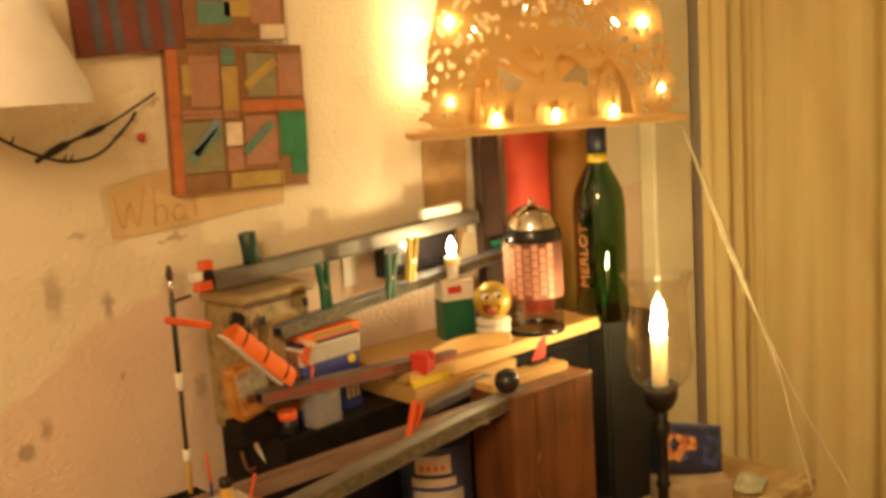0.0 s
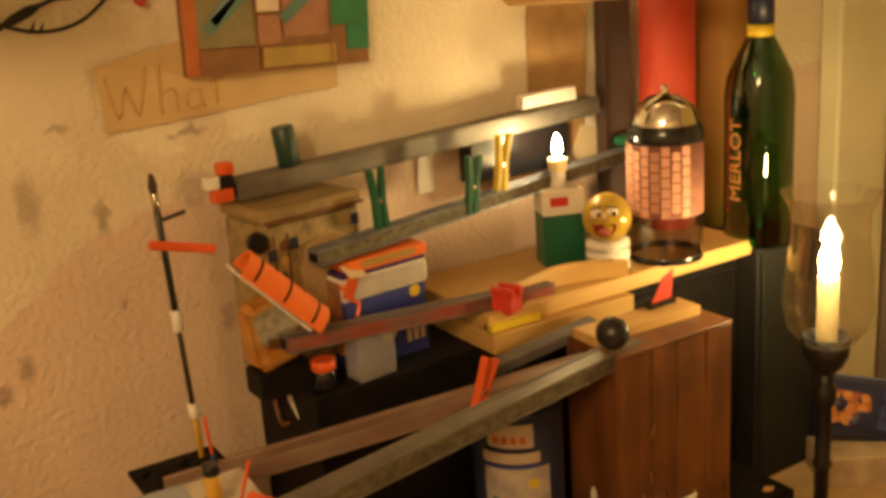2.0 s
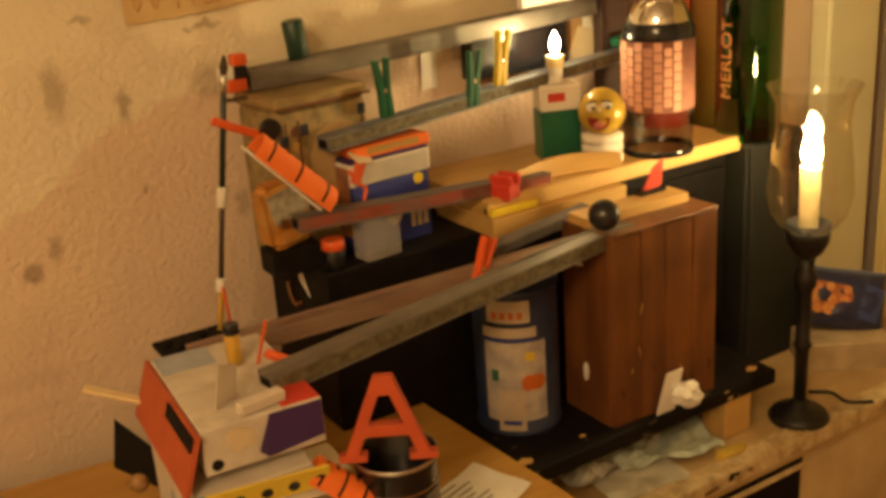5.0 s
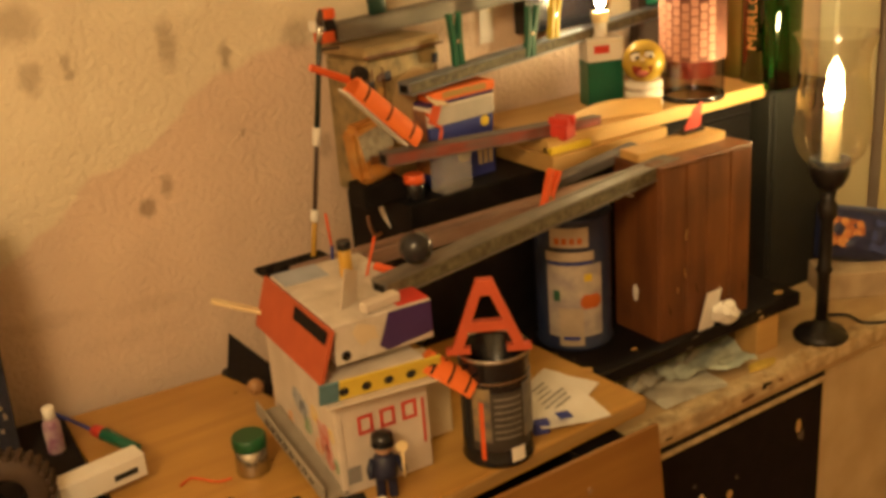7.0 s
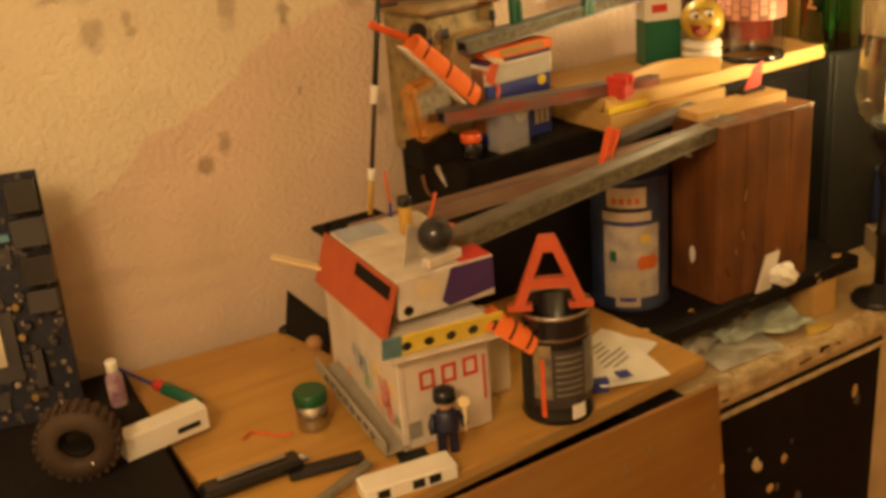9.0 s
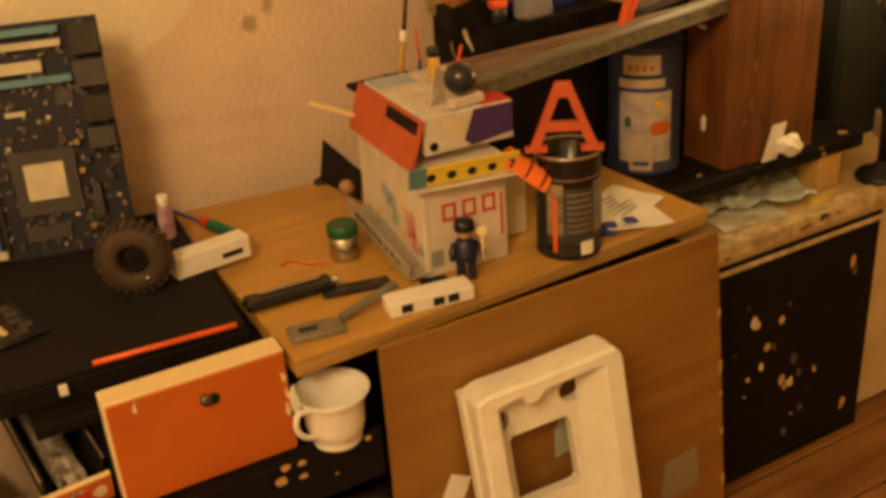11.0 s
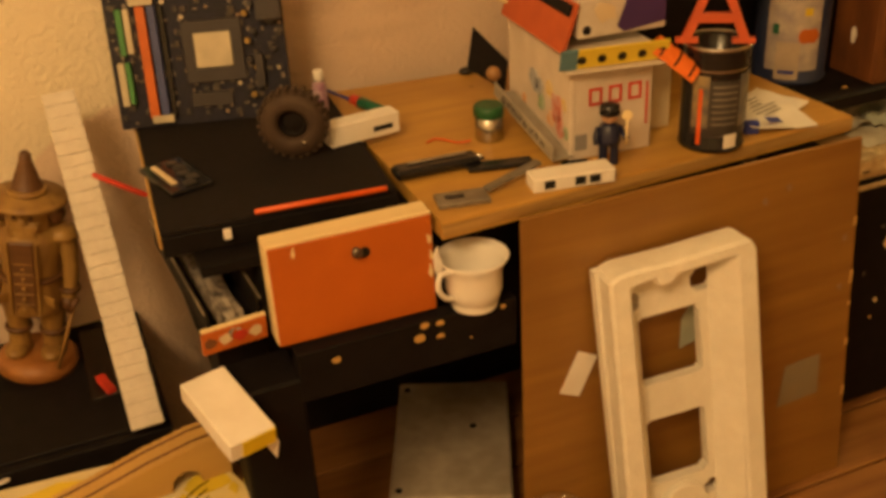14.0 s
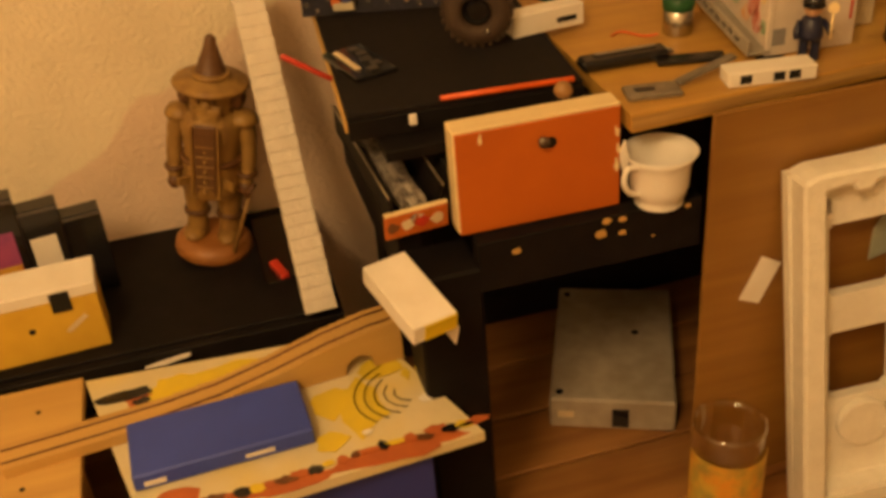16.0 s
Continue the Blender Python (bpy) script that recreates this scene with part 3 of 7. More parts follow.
part("ball_shell", ball(0.0175, seg=28), mat("dark_marble", (0.012, 0.014, 0.02), (0.03, 0.028, 0.03), 0.15, 60, bump=0), the_ball)

# ---- candle lamp ----
cl = thing("candle_lamp", pose(0.853, -0.345, 0.637), "black iron candle lamp with a clear glass chimney", "lamp")
part("foot", lathe([(0.036, 0), (0.038, 0.006), (0.033, 0.013), (0.014, 0.019), (0.009, 0.03)], 28), IRON, cl)
part("stem", lathe([(0.008, 0.03), (0.0085, 0.1), (0.012, 0.105), (0.009, 0.112), (0.009, 0.178), (0.0135, 0.186), (0.0135, 0.2), (0.009, 0.208), (0.0105, 0.222)], 20), IRON, cl)
UP = pose(0, 0, 0.008)
part("cup", lathe([(0.0105, 0.213), (0.019, 0.222), (0.0255, 0.236), (0.027, 0.258), (0.0245, 0.259), (0.015, 0.24)], 24), IRON, cl, m=UP)
part("candle", cyl(0.0115, 0.078, (0, 0, 0.25)), WAX, cl, "cream electric candle", m=UP)
part("bulb", lathe([(0.004, 0.328), (0.0095, 0.337), (0.0112, 0.347), (0.008, 0.359), (0.0028, 0.374), (0.0007, 0.384)], 18), FLAME, cl, "glowing flame-shaped bulb", m=UP)
part("chimney", lathe([(0.028, 0.25), (0.043, 0.268), (0.05, 0.295), (0.047, 0.335), (0.042, 0.375), (0.044, 0.405), (0.054, 0.425)], 40, cap=False), CLEAR, cl, "flared clear glass chimney", m=UP)

# jar and bottle
jr = thing("jar", pose(0.785, -0.160, 0.973), "dark glass jar with a brick-pattern band and chrome lid", "jar")
part("glass_body", lathe([(0.044, 0.0), (0.047, 0.004), (0.047, 0.15), (0.04, 0.168)], 32, cap=False), SMOKE, jr)
part("band", lathe([(0.0482, 0.058), (0.0482, 0.145), (0.0476, 0.145), (0.0476, 0.058)], 32, cap=False), mat("dark_mortar_print", (0.26, 0.10, 0.07), None, 0.7, 60), jr)
part("lid", lathe([(0.0425, 0.155), (0.043, 0.165), (0.036, 0.185), (0.02, 0.197), (0.006, 0.2), (0.004, 0.203), (0.006, 0.207), (0.003, 0.211)], 28), CHROME, jr, "domed chrome lid with a small knob")
part("collar", lathe([(0.0478, 0.144), (0.0486, 0.148), (0.0478, 0.158), (0.0435, 0.166)], 32, cap=False), BLACKGLOSS, jr, "black rim under the lid")
jr.scale = (0.94, 0.94, 1)
bt = thing("wine_bottle", pose(0.943, -0.165, 0.962), "green glass wine bottle with a dark blue cap", "bottle")
part("glass_body", lathe([(0.04, 0), (0.043, 0.004), (0.043, 0.19), (0.04, 0.215), (0.028, 0.24), (0.0165, 0.262), (0.0145, 0.29), (0.0155, 0.3)], 32), GREENGLASS, bt)
part("cap", lathe([(0.0162, 0.278), (0.0162, 0.325), (0.014, 0.328)], 24), NAVY, bt, "dark blue foil cap")
part("collar", lathe([(0.0165, 0.262), (0.0168, 0.277)], 24), YELLOWPLASTIC, bt, "gold ring")

# tin and letter
tn = thing("paint_tin", pose(0.229, -0.4225, 0.74), "black empty tin can with its lid off", "tin")
part("can", lathe([(0.036, 0.0), (0.0375, 0.003), (0.036, 0.006), (0.036, 0.112), (0.0375, 0.116), (0.037, 0.119), (0.0345, 0.116), (0.0345, 0.006)], 32), BLACKGLOSS, tn)

# curtain
def curtain():
    bm = bmesh.new()
    n, rows = 260, 6
    grid = []
    for i in range(n):
        y = -2.2 + 2.17 * i / (n - 1)
        fold = 0.036 * math.sin(y * 19 + 0.6) * (0.35 + abs(math.sin(y * 9.5))) + 0.012 * math.sin(y * 47 + 2) + 0.004 * math.sin(y * 103)
        grid.append([bm.verts.new((EAST + fold * (1 - 0.25 * j / rows), y, FZ + 0.05 + 2.3 * j / rows)) for j in range(rows + 1)])
    for a, b in zip(grid, grid[1:]):
        for j in range(rows):
            f = bm.faces.new((a[j], b[j], b[j + 1], a[j + 1]))
            f.smooth = True
    return bm


def side_curtain():
    bm = bmesh.new()
    grid = []
    for i in range(70):
        x = 1.405 + 0.178 * i / 69
        y = -0.07 + 0.016 * math.sin(x * 95) + 0.007 * math.sin(x * 230)
        grid.append([bm.verts.new((x, y, FZ + 0.05 + 2.3 * j / 4)) for j in range(5)])
    for a, b in zip(grid, grid[1:]):
        for j in range(4):
            f = bm.faces.new((a[j], b[j], b[j + 1], a[j + 1]))
            f.smooth = True
    return bm


CURTAIN = mat("cream_curtain", (0.64, 0.54, 0.26), (0.5, 0.41, 0.17), 0.8, 24, stretch=(1, 1, 0.03), c3=(0.60, 0.45, 0.2), patch=14)
cu = thing("curtain", pose(0, 0, 0), "long cream and gold curtain in vertical folds", "curtain")
part("cloth", curtain(), CURTAIN, cu)
cv = thing("curtain", pose(0, 0, 0), "narrow tan curtain drawn aside beside the wall", "curtain")
part("cloth", side_curtain(), CURTAIN, cv)
# Dark strip added to draw the shadow in the corner between the curtains.
solo("gap_shadow_strip", slab(1.586, 1.612, -0.05, -0.004, FZ, CEILING - 0.1), mat("gap_shadow_brown", (0.035, 0.018, 0.01), None, 0.6, 30), Matrix(), "dark strip standing in for the shadow between the curtains", "batten")
structure("window_post", slab(1.265, 1.39, -0.04, -0.002, FZ, CEILING, 0.004), mat("ivory_gloss_paint", (0.74, 0.70, 0.50), (0.70, 0.66, 0.46), 0.4, 12), "ivory-painted window post", "window frame")


def multi(name, pieces, m, label, category, group=""):
    """One mesh with several materials."""
    out, mats = bmesh.new(), []
    for bm, material in pieces:
        if material not in mats:
            mats.append(material)
        for f in bm.faces:
            f.material_index = mats.index(material)
        me = bpy.data.meshes.new("tmp")
        bm.to_mesh(me)
        bm.free()
        out.from_mesh(me)
        bpy.data.meshes.remove(me)
    me = bpy.data.meshes.new(name)
    out.to_mesh(me)
    out.free()
    for material in mats:
        me.materials.append(material)
    ob = new(name, me)
    ob.matrix_basis = m
    return tagged(ob, label, category, group)


def plate(mask, x0, x1, z0, z1, step, depth):
    """A plate in x and z, cut out of a grid of cells wherever mask(x, z) holds."""
    nx, nz = int((x1 - x0) / step), int((z1 - z0) / step)
    on = [[mask(x0 + (i + 0.5) * step, z0 + (j + 0.5) * step) for j in range(nz)] for i in range(nx)]
    bm = bmesh.new()
    vs = {}

    def v(i, j, k):
        if (i, j, k) not in vs:
            vs[i, j, k] = bm.verts.new((x0 + i * step, (-0.5 + k) * depth, z0 + j * step))
        return vs[i, j, k]

    def lit(i, j):
        return 0 <= i < nx and 0 <= j < nz and on[i][j]

    for i in range(nx):
        for j in range(nz):
            if not on[i][j]:
                continue
            bm.faces.new((v(i, j, 0), v(i + 1, j, 0), v(i + 1, j + 1, 0), v(i, j + 1, 0)))
            bm.faces.new((v(i, j, 1), v(i, j + 1, 1), v(i + 1, j + 1, 1), v(i + 1, j, 1)))
            for (a, b), (p, q) in (((i - 1, j), ((i, j + 1), (i, j))), ((i + 1, j), ((i + 1, j), (i + 1, j + 1))), ((i, j - 1), ((i, j), (i + 1, j))), ((i, j + 1), ((i + 1, j + 1), (i, j + 1)))):
                if not lit(a, b):
                    bm.faces.new((v(*p, 0), v(*p, 1), v(*q, 1), v(*q, 0)))
    bmesh.ops.recalc_face_normals(bm, faces=bm.faces)
    return bm


def text_bm(words, size, depth=0.0004):
    cu_ = bpy.data.curves.new("t", "FONT")
    cu_.body, cu_.size, cu_.extrude, cu_.align_x, cu_.align_y = words, size, depth, "CENTER", "CENTER"
    ob = bpy.data.objects.new("t", cu_)
    me = bpy.data.meshes.new_from_object(ob)
    bm = bmesh.new()
    bm.from_mesh(me)
    bpy.data.objects.remove(ob)
    bpy.data.curves.remove(cu_)
    bpy.data.meshes.remove(me)
    return bm


def sheet(w, d, h, seed, n=14, curl=0.0):
    """A creased sheet of paper, w by d, rising to about h."""
    bm = bmesh.new()
    off = Vector((seed * 3.1, seed * 1.7, 0))
    top = []
    for i in range(n + 1):
        row = []
        for j in range(n + 1):
            x, y = w * (i / n - 0.5), d * (j / n - 0.5)
            p = Vector((x, y, 0)) * 28 + off
            z = h * (0.5 + 0.5 * noise.noise(p) + 0.3 * abs(noise.noise(p * 2.3))) + curl * (2 * i / n - 1) ** 2
            row.append(bm.verts.new((x + 0.1 * h * noise.noise(p * 1.7), y, max(z, 0.0012))))
        top.append(row)
    for i in range(n):
        for j in range(n):
            bm.faces.new((top[i][j], top[i + 1][j], top[i + 1][j + 1], top[i][j + 1]))
    out = bmesh.ops.extrude_face_region(bm, geom=list(bm.faces))
    bmesh.ops.translate(bm, vec=(0, 0, -0.0008), verts=[v for v in out["geom"] if isinstance(v, bmesh.types.BMVert)])
    bmesh.ops.recalc_face_normals(bm, faces=bm.faces)
    return bm


def pillow(w, h, t, seed, n=18):
    """A filled bag standing in x and z: two bulging sides that meet in flat, creased edges."""
    bm = bmesh.new()
    for s in (-1, 1):
        g = []
        for i in range(n + 1):
            g.append([])
            for j in range(n + 1):
                u, v = 2 * i / n - 1, 2 * j / n - 1
                b = max(0.0, (1 - u ** 4) * (1 - abs(v) ** 3)) ** 0.55
                p = Vector((u * 2.2, v * 2.0, seed + s))
                g[-1].append(bm.verts.new((w / 2 * u * (1 - 0.05 * b), s * t / 2 * b * (1 + 0.35 * noise.noise(p * 1.6)), h / 2 * (1 + v) * (1 - 0.03 * b))))
        for i in range(n):
            for j in range(n):
                f = bm.faces.new((g[i][j], g[i + 1][j], g[i + 1][j + 1], g[i][j + 1]))
                f.smooth = True
    bmesh.ops.remove_doubles(bm, verts=bm.verts, dist=0.0002)
    bmesh.ops.recalc_face_normals(bm, faces=bm.faces)
    return bm


def lump(sx, sy, sz, seed, rough=0.35, freq=1.6):
    """A crumpled packet or stone, sx by sy by sz, on its base."""
    bm = bmesh.new()
    bmesh.ops.create_cube(bm, size=1.0)
    bmesh.ops.subdivide_edges(bm, edges=list(bm.edges), cuts=7, use_grid_fill=True)
    for v in bm.verts:
        r = v.co.normalized() * 0.62
        v.co = v.co.lerp(r, 0.35)
        v.co *= 1 + rough * (noise.noise(v.co * 2 * freq + Vector((seed, 0, 0))) + 0.5 * noise.noise(v.co * 5 * freq))
        v.co = (v.co.x * sx, v.co.y * sy, max(v.co.z + 0.5, 0) * sz)
    return bm


def blob(rnd, x, z, sx, sz, n=9):
    return [(x + sx * rnd.uniform(0.6, 1.15) * math.cos(2 * math.pi * i / n), z + sz * rnd.uniform(0.6, 1.15) * math.sin(2 * math.pi * i / n)) for i in range(n)]


DARKSTAIN = mat("dark_stain", (0.24, 0.15, 0.08), (0.33, 0.22, 0.13), 0.9, 40, bump=0.3)

# ---- pictures on the wall ----


def painting():
    p = thing("painting", pose(0.262, -0.012, 1.245, 0, 2.0, 0), "abstract collage painting on brown board, hung on the wall", "painting")
    c = {"b": (0.27, 0.13, 0.05), "o": (0.50, 0.15, 0.04), "g": (0.03, 0.20, 0.09), "y": (0.45, 0.31, 0.08), "w": (0.72, 0.6, 0.45), "k": (0.26, 0.23, 0.12), "t": (0.12, 0.24, 0.2), "r": (0.42, 0.09, 0.05), "s": (0.18, 0.26, 0.30), "p": (0.40, 0.20, 0.12)}
    ms = {k: mat("paint_" + k, v, tuple(0.82 * q for q in v), 0.75, 70, c3=tuple(0.68 * q for q in v), patch=30) for k, v in c.items()}
    W, H = 0.212, 0.198
    part("board", slab(0, W, -0.004, 0.010, 0, H), ms["b"], p)
    rows = ((0, 0, 0.07, 1, "o"), (0.07, 0.14, 0.29, 0.34, "k"), (0.38, 0.31, 0.12, 0.16, "w"), (0.78, 0.22, 0.22, 0.32, "g"), (0.87, 0.08, 0.13, 0.14, "g"), (0.52, 0.17, 0.25, 0.34, "p"),
            (0.07, 0.0, 0.3, 0.13, "b"), (0.40, 0.02, 0.4, 0.10, "y"), (0.15, 0.58, 0.21, 0.34, "p"), (0.37, 0.55, 0.12, 0.3, "y"), (0.37, 0.86, 0.1, 0.12, "t"), (0.56, 0.64, 0.22, 0.3, "k"),
            (0.80, 0.64, 0.18, 0.3, "p"), (0.74, 0.63, 0.06, 0.12, "r"), (0.5, 0.535, 0.5, 0.08, "o"), (0.08, 0.5, 0.4, 0.06, "p"), (0.38, 0.14, 0.12, 0.15, "p"), (0.1, 0.66, 0.05, 0.2, "y"))
    for u, v, w, h, k in rows:
        part("painted_patch", slab(u * W, (u + w) * W, -0.0055 - 0.0004 * (rows.index((u, v, w, h, k)) % 4), -0.004, v * H, (v + h) * H, 0.0003), ms[k], p)
    for u, v, a, k in ((0.22, 0.32, 40, "t"), (0.62, 0.36, 40, "t"), (0.66, 0.8, 35, "y"), (0.24, 0.38, 48, "s")):
        part("painted_stripe", box(0.06, 0.0004, 0.012, (u * W, -0.0071, v * H), (0, -a, 0)), ms[k], p)
    for u, v, w, h in ((0.36, 0.0, 0.006, 1), (0.5, 0.53, 0.005, 0.47), (0, 0.53, 1, 0.006), (0.77, 0.0, 0.006, 0.6), (0.3, 0.95, 0.7, 0.006)):
        part("drawn_line", slab(u * W, u * W + w * W, -0.0086, -0.0078, v * H, (v + h) * H, 0), ms["b"], p)
    q = thing("painting", pose(0.300, -0.012, 1.447, 0, 1, 0), "small brown and yellow collage board on the wall", "painting")
    part("board", slab(0, 0.158, -0.003, 0.010, 0, 0.14), ms["b"], q)
    for u, v, w, h, k in ((0.02, 0.02, 0.05, 0.03, "t"), (0.06, 0.03, 0.04, 0.05, "y"), (0.1, 0.02, 0.05, 0.09, "p"), (0.01, 0.055, 0.045, 0.03, "o"), (0.115, 0.0, 0.04, 0.02, "w")):
        part("painted_patch", slab(u, u + w, -0.0045, -0.003, v, v + h, 0.0003), ms[k], q)
    s = thing("painting", pose(0.155, -0.014, 1.428, 0, -3, 0), "dark striped red and blue picture board on the wall", "painting")
    part("board", slab(0, 0.145, -0.004, 0.012, 0, 0.16), mat("dark_red_paint", (0.20, 0.05, 0.03), (0.15, 0.04, 0.03), 0.7, 40), s)
    sm = mat("dusky_blue_paint", (0.11, 0.10, 0.12), None, 0.7, 40)
    for u in (0.02, 0.045, 0.083, 0.115):
        part("painted_stripe", slab(u, u + 0.013, -0.0055, -0.004, 0.004, 0.158, 0.0003), sm, s)


painting()
wp = thing("paper_banner", pose(0.172, -0.0035, 1.199), "long yellowed paper strip with red handwriting, taped up", "paper")
part("sheet", prism([(0.004, 0), (0.06, 0.002), (0.12, 0.006), (0.20, 0.013), (0.265, 0.016), (0.268, 0.05), (0.18, 0.075), (0.09, 0.083), (0.0, 0.066), (0.003, 0.03)], 0.0012), mat("yellowed_paper", (0.64, 0.47, 0.235), (0.56, 0.40, 0.19), 0.85, 20), wp)
CRAYON = mat("red_crayon", (0.55, 0.29, 0.11), (0.60, 0.39, 0.18), 0.85, 120)
for stroke in (((0.012, 0.058), (0.022, 0.012), (0.036, 0.046), (0.046, 0.012), (0.062, 0.066)), ((0.078, 0.068), (0.076, 0.010)), ((0.076, 0.030), (0.088, 0.038), (0.096, 0.032), (0.096, 0.012)),
               ((0.126, 0.032), (0.114, 0.034), (0.108, 0.022), (0.114, 0.012), (0.126, 0.018), (0.127, 0.034), (0.130, 0.012)), ((0.148, 0.060), (0.147, 0.014)), ((0.140, 0.040), (0.160, 0.044))):
    part("crayon_stroke", tube(curve_pts([(0.84 * x_, -0.0010, 0.9 * z_ + 0.002) for x_, z_ in stroke], 4), 0.0013, 5), CRAYON, wp, "red crayon stroke")

br = solo("twig", tube(curve_pts([(0.03, -0.012, 1.352), (0.07, -0.014, 1.325), (0.12, -0.016, 1.305), (0.165, -0.014, 1.31), (0.205, -0.012, 1.34), (0.222, -0.01, 1.358)]), 0.0019), IRON, Matrix(), "thin dark twisted wire twig on the wall", "twig")
kn_ = random.Random(5)
barbs = [tube([(x_ - 0.005, -0.014, z_ - kn_.uniform(-0.006, 0.006)), (x_, -0.015, z_), (x_ + kn_.uniform(-0.002, 0.004), -0.018, z_ + 0.008)], [0.0004, 0.0018, 0.0004], 5) for x_, z_ in ((0.06, 1.333), (0.12, 1.307), (0.128, 1.3055), (0.19, 1.327), (0.2, 1.335), (0.215, 1.35))]
for b_ in barbs:
    part("thorn", b_, IRON, br)
solo("twig", tube(curve_pts([(0.085, -0.015, 1.308), (0.13, -0.016, 1.328), (0.18, -0.014, 1.345), (0.25, -0.012, 1.38)]), [0.003] * 3 + [0.005] * 3 + [0.002] * 3 + [0.0042] * 3 + [0.0016] * 7), IRON, Matrix(), "dark knotted twig hanging on the wall", "twig")
solo("red_bead", ball(0.006), REDPLASTIC, pose(0.228, -0.0065, 1.325), "small red bead stuck to the wall", "bead")

lsd = thing("wall_lamp", pose(0.02, -0.13, 1.375), "plain white lamp shade with a black bracket", "lamp")
part("shade", lathe([(0.088, 0), (0.083, 0.022), (0.052, 0.09), (0.046, 0.15), (0.044, 0.15), (0.050, 0.09), (0.081, 0.022), (0.086, 0.0)], 32, cap=False), WHITEPAPER, lsd)
part("bracket", join(box(0.012, 0.09, 0.012, (0, 0.083, 0.16)), box(0.05, 0.05, 0.012, (0, 0.02, 0.156))), BLACKGLOSS, lsd, "black bracket to the wall")

# ---- the candle arch with its bulbs ----


def candle_arch():
    m = along((0.655, -0.045, 1.285), (1.03, -0.262, 1.285))
    a = thing("candle_arch", m, "lit wooden fretwork candle arch standing on tubes", "candle arch")
    W = 0.433
    part("base", slab(-0.008, W + 0.004, -0.035, 0.035, 0, 0.012, 0.002), LIGHTWOOD, a)
    part("base_step", slab(0.012, W - 0.02, -0.028, 0.028, -0.0, 0.014, 0.001), LIGHTWOOD, a)
    rnd = random.Random(8)
    holes = [(0.03 + 0.37 * rnd.random(), 0.09 + 0.2 * rnd.random(), rnd.uniform(0.003, 0.007)) for _ in range(46)]

    def outline(x, z):
        u = (x - W / 2) / (W / 2)
        top = 0.36 * max(0.0, 1 - abs(u) ** 3.6)
        jag = 0.02 * abs(math.sin(z * 95)) + 0.007 * abs(math.sin(z * 290 + x * 90))
        return z < top and abs(x - W / 2) < W / 2 - jag

    def front(x, z):
        if not outline(x, z):
            return False
        u, w = x - W / 2, z - 0.012
        if (u / 0.135) ** 2 + (w / 0.135) ** 2 < 1:
            posts = any(abs(u - c) < 0.006 - 0.003 * math.sin(w * 120) and w < h for c, h in ((-0.1, 0.06), (-0.082, 0.072), (0.084, 0.07), (0.1, 0.058)))
            hut = abs(u) < 0.06 - 0.5 * max(0, w - 0.035) and w < 0.062 and not (w < 0.03 and abs(abs(u) - 0.022) < 0.014 and w > 0.006) and not (w < 0.03 and abs(u) < 0.007)
            mast = abs(u) < 0.009 + 0.25 * max(0, w - 0.11) and w > 0.05
            bough = abs(w - 0.098 - 0.012 * math.sin(u * 70)) < 0.007 + 0.003 * math.sin(u * 260)
            leaf = w > 0.112 + 0.008 * math.sin(u * 150)
            glow = any((u - c) ** 2 + (w - 0.022) ** 2 < 0.013 ** 2 for c in (-0.0915, 0.0035, 0.0985))
            return not glow and (w < 0.006 or posts or hut or mast or bough or leaf)
        # leaves and stars sawn out between the inner arch and the rim
        lace = math.sin(x * 210 + 2.2 * math.sin(z * 75)) * math.sin(z * 175 + 1.8 * math.sin(x * 120)) > 0.42
        ring = (u / 0.135) ** 2 + (w / 0.135) ** 2
        if lace and ring > 1.18 and outline(x - 0.006, z + 0.006) and outline(x + 0.006, z + 0.006):
            return False
        return not any((x - p) ** 2 + (z - q) ** 2 < r * r for p, q, r in holes if abs(x - p) < r)

    def back(x, z):
        u, w = x - W / 2, z - 0.012
        if not ((u / 0.15) ** 2 + (w / 0.15) ** 2 < 1):
            return False
        # dark windows of the scene, with a branching tree left standing
        tree = abs(u) < 0.008 + 0.03 * max(0, 0.06 - w) / 0.06 + 0.05 * math.exp(-((w - 0.1) / 0.02) ** 2)
        window = (0.03 < abs(u) < 0.075 and 0.05 < w < 0.1 + 0.01 * math.sin(60 * u)) or (abs(u) < 0.07 and 0.112 < w < 0.122 + 0.006 * math.sin(90 * u))
        arm = abs(w - 0.07 - 0.6 * abs(abs(u) - 0.02) * (1 if u > 0 else 0.8)) < 0.006
        return tree or arm or not window

    part("front_plate", plate(front, 0, W, 0.012, 0.345, 0.0032, 0.004), LIGHTWOOD, a, "fretwork plate with trees and stars", m=Matrix.Translation((0, -0.022, 0)))
    part("back_plate", plate(back, 0, W, 0.012, 0.17, 0.0032, 0.004), LIGHTWOOD, a, m=Matrix.Translation((0, 0.012, 0)))
    for x, h in ((0.105, 0.06), (0.122, 0.072), (0.135, 0.052), (0.295, 0.058), (0.312, 0.07), (0.33, 0.055)):
        part("carved_post", lathe([(0.007, 0), (0.0075, 0.01), (0.005, h * 0.5), (0.0065, h * 0.7), (0.0045, h * 0.85), (0.005, h)], 12, (x, -0.008, 0.012)), LIGHTWOOD, a)
    for x in (0.18, 0.195, 0.21, 0.225, 0.24, 0.255):
        part("fence_slat", box(0.008, 0.003, 0.022, (x, -0.012, 0.024)), LIGHTWOOD, a)
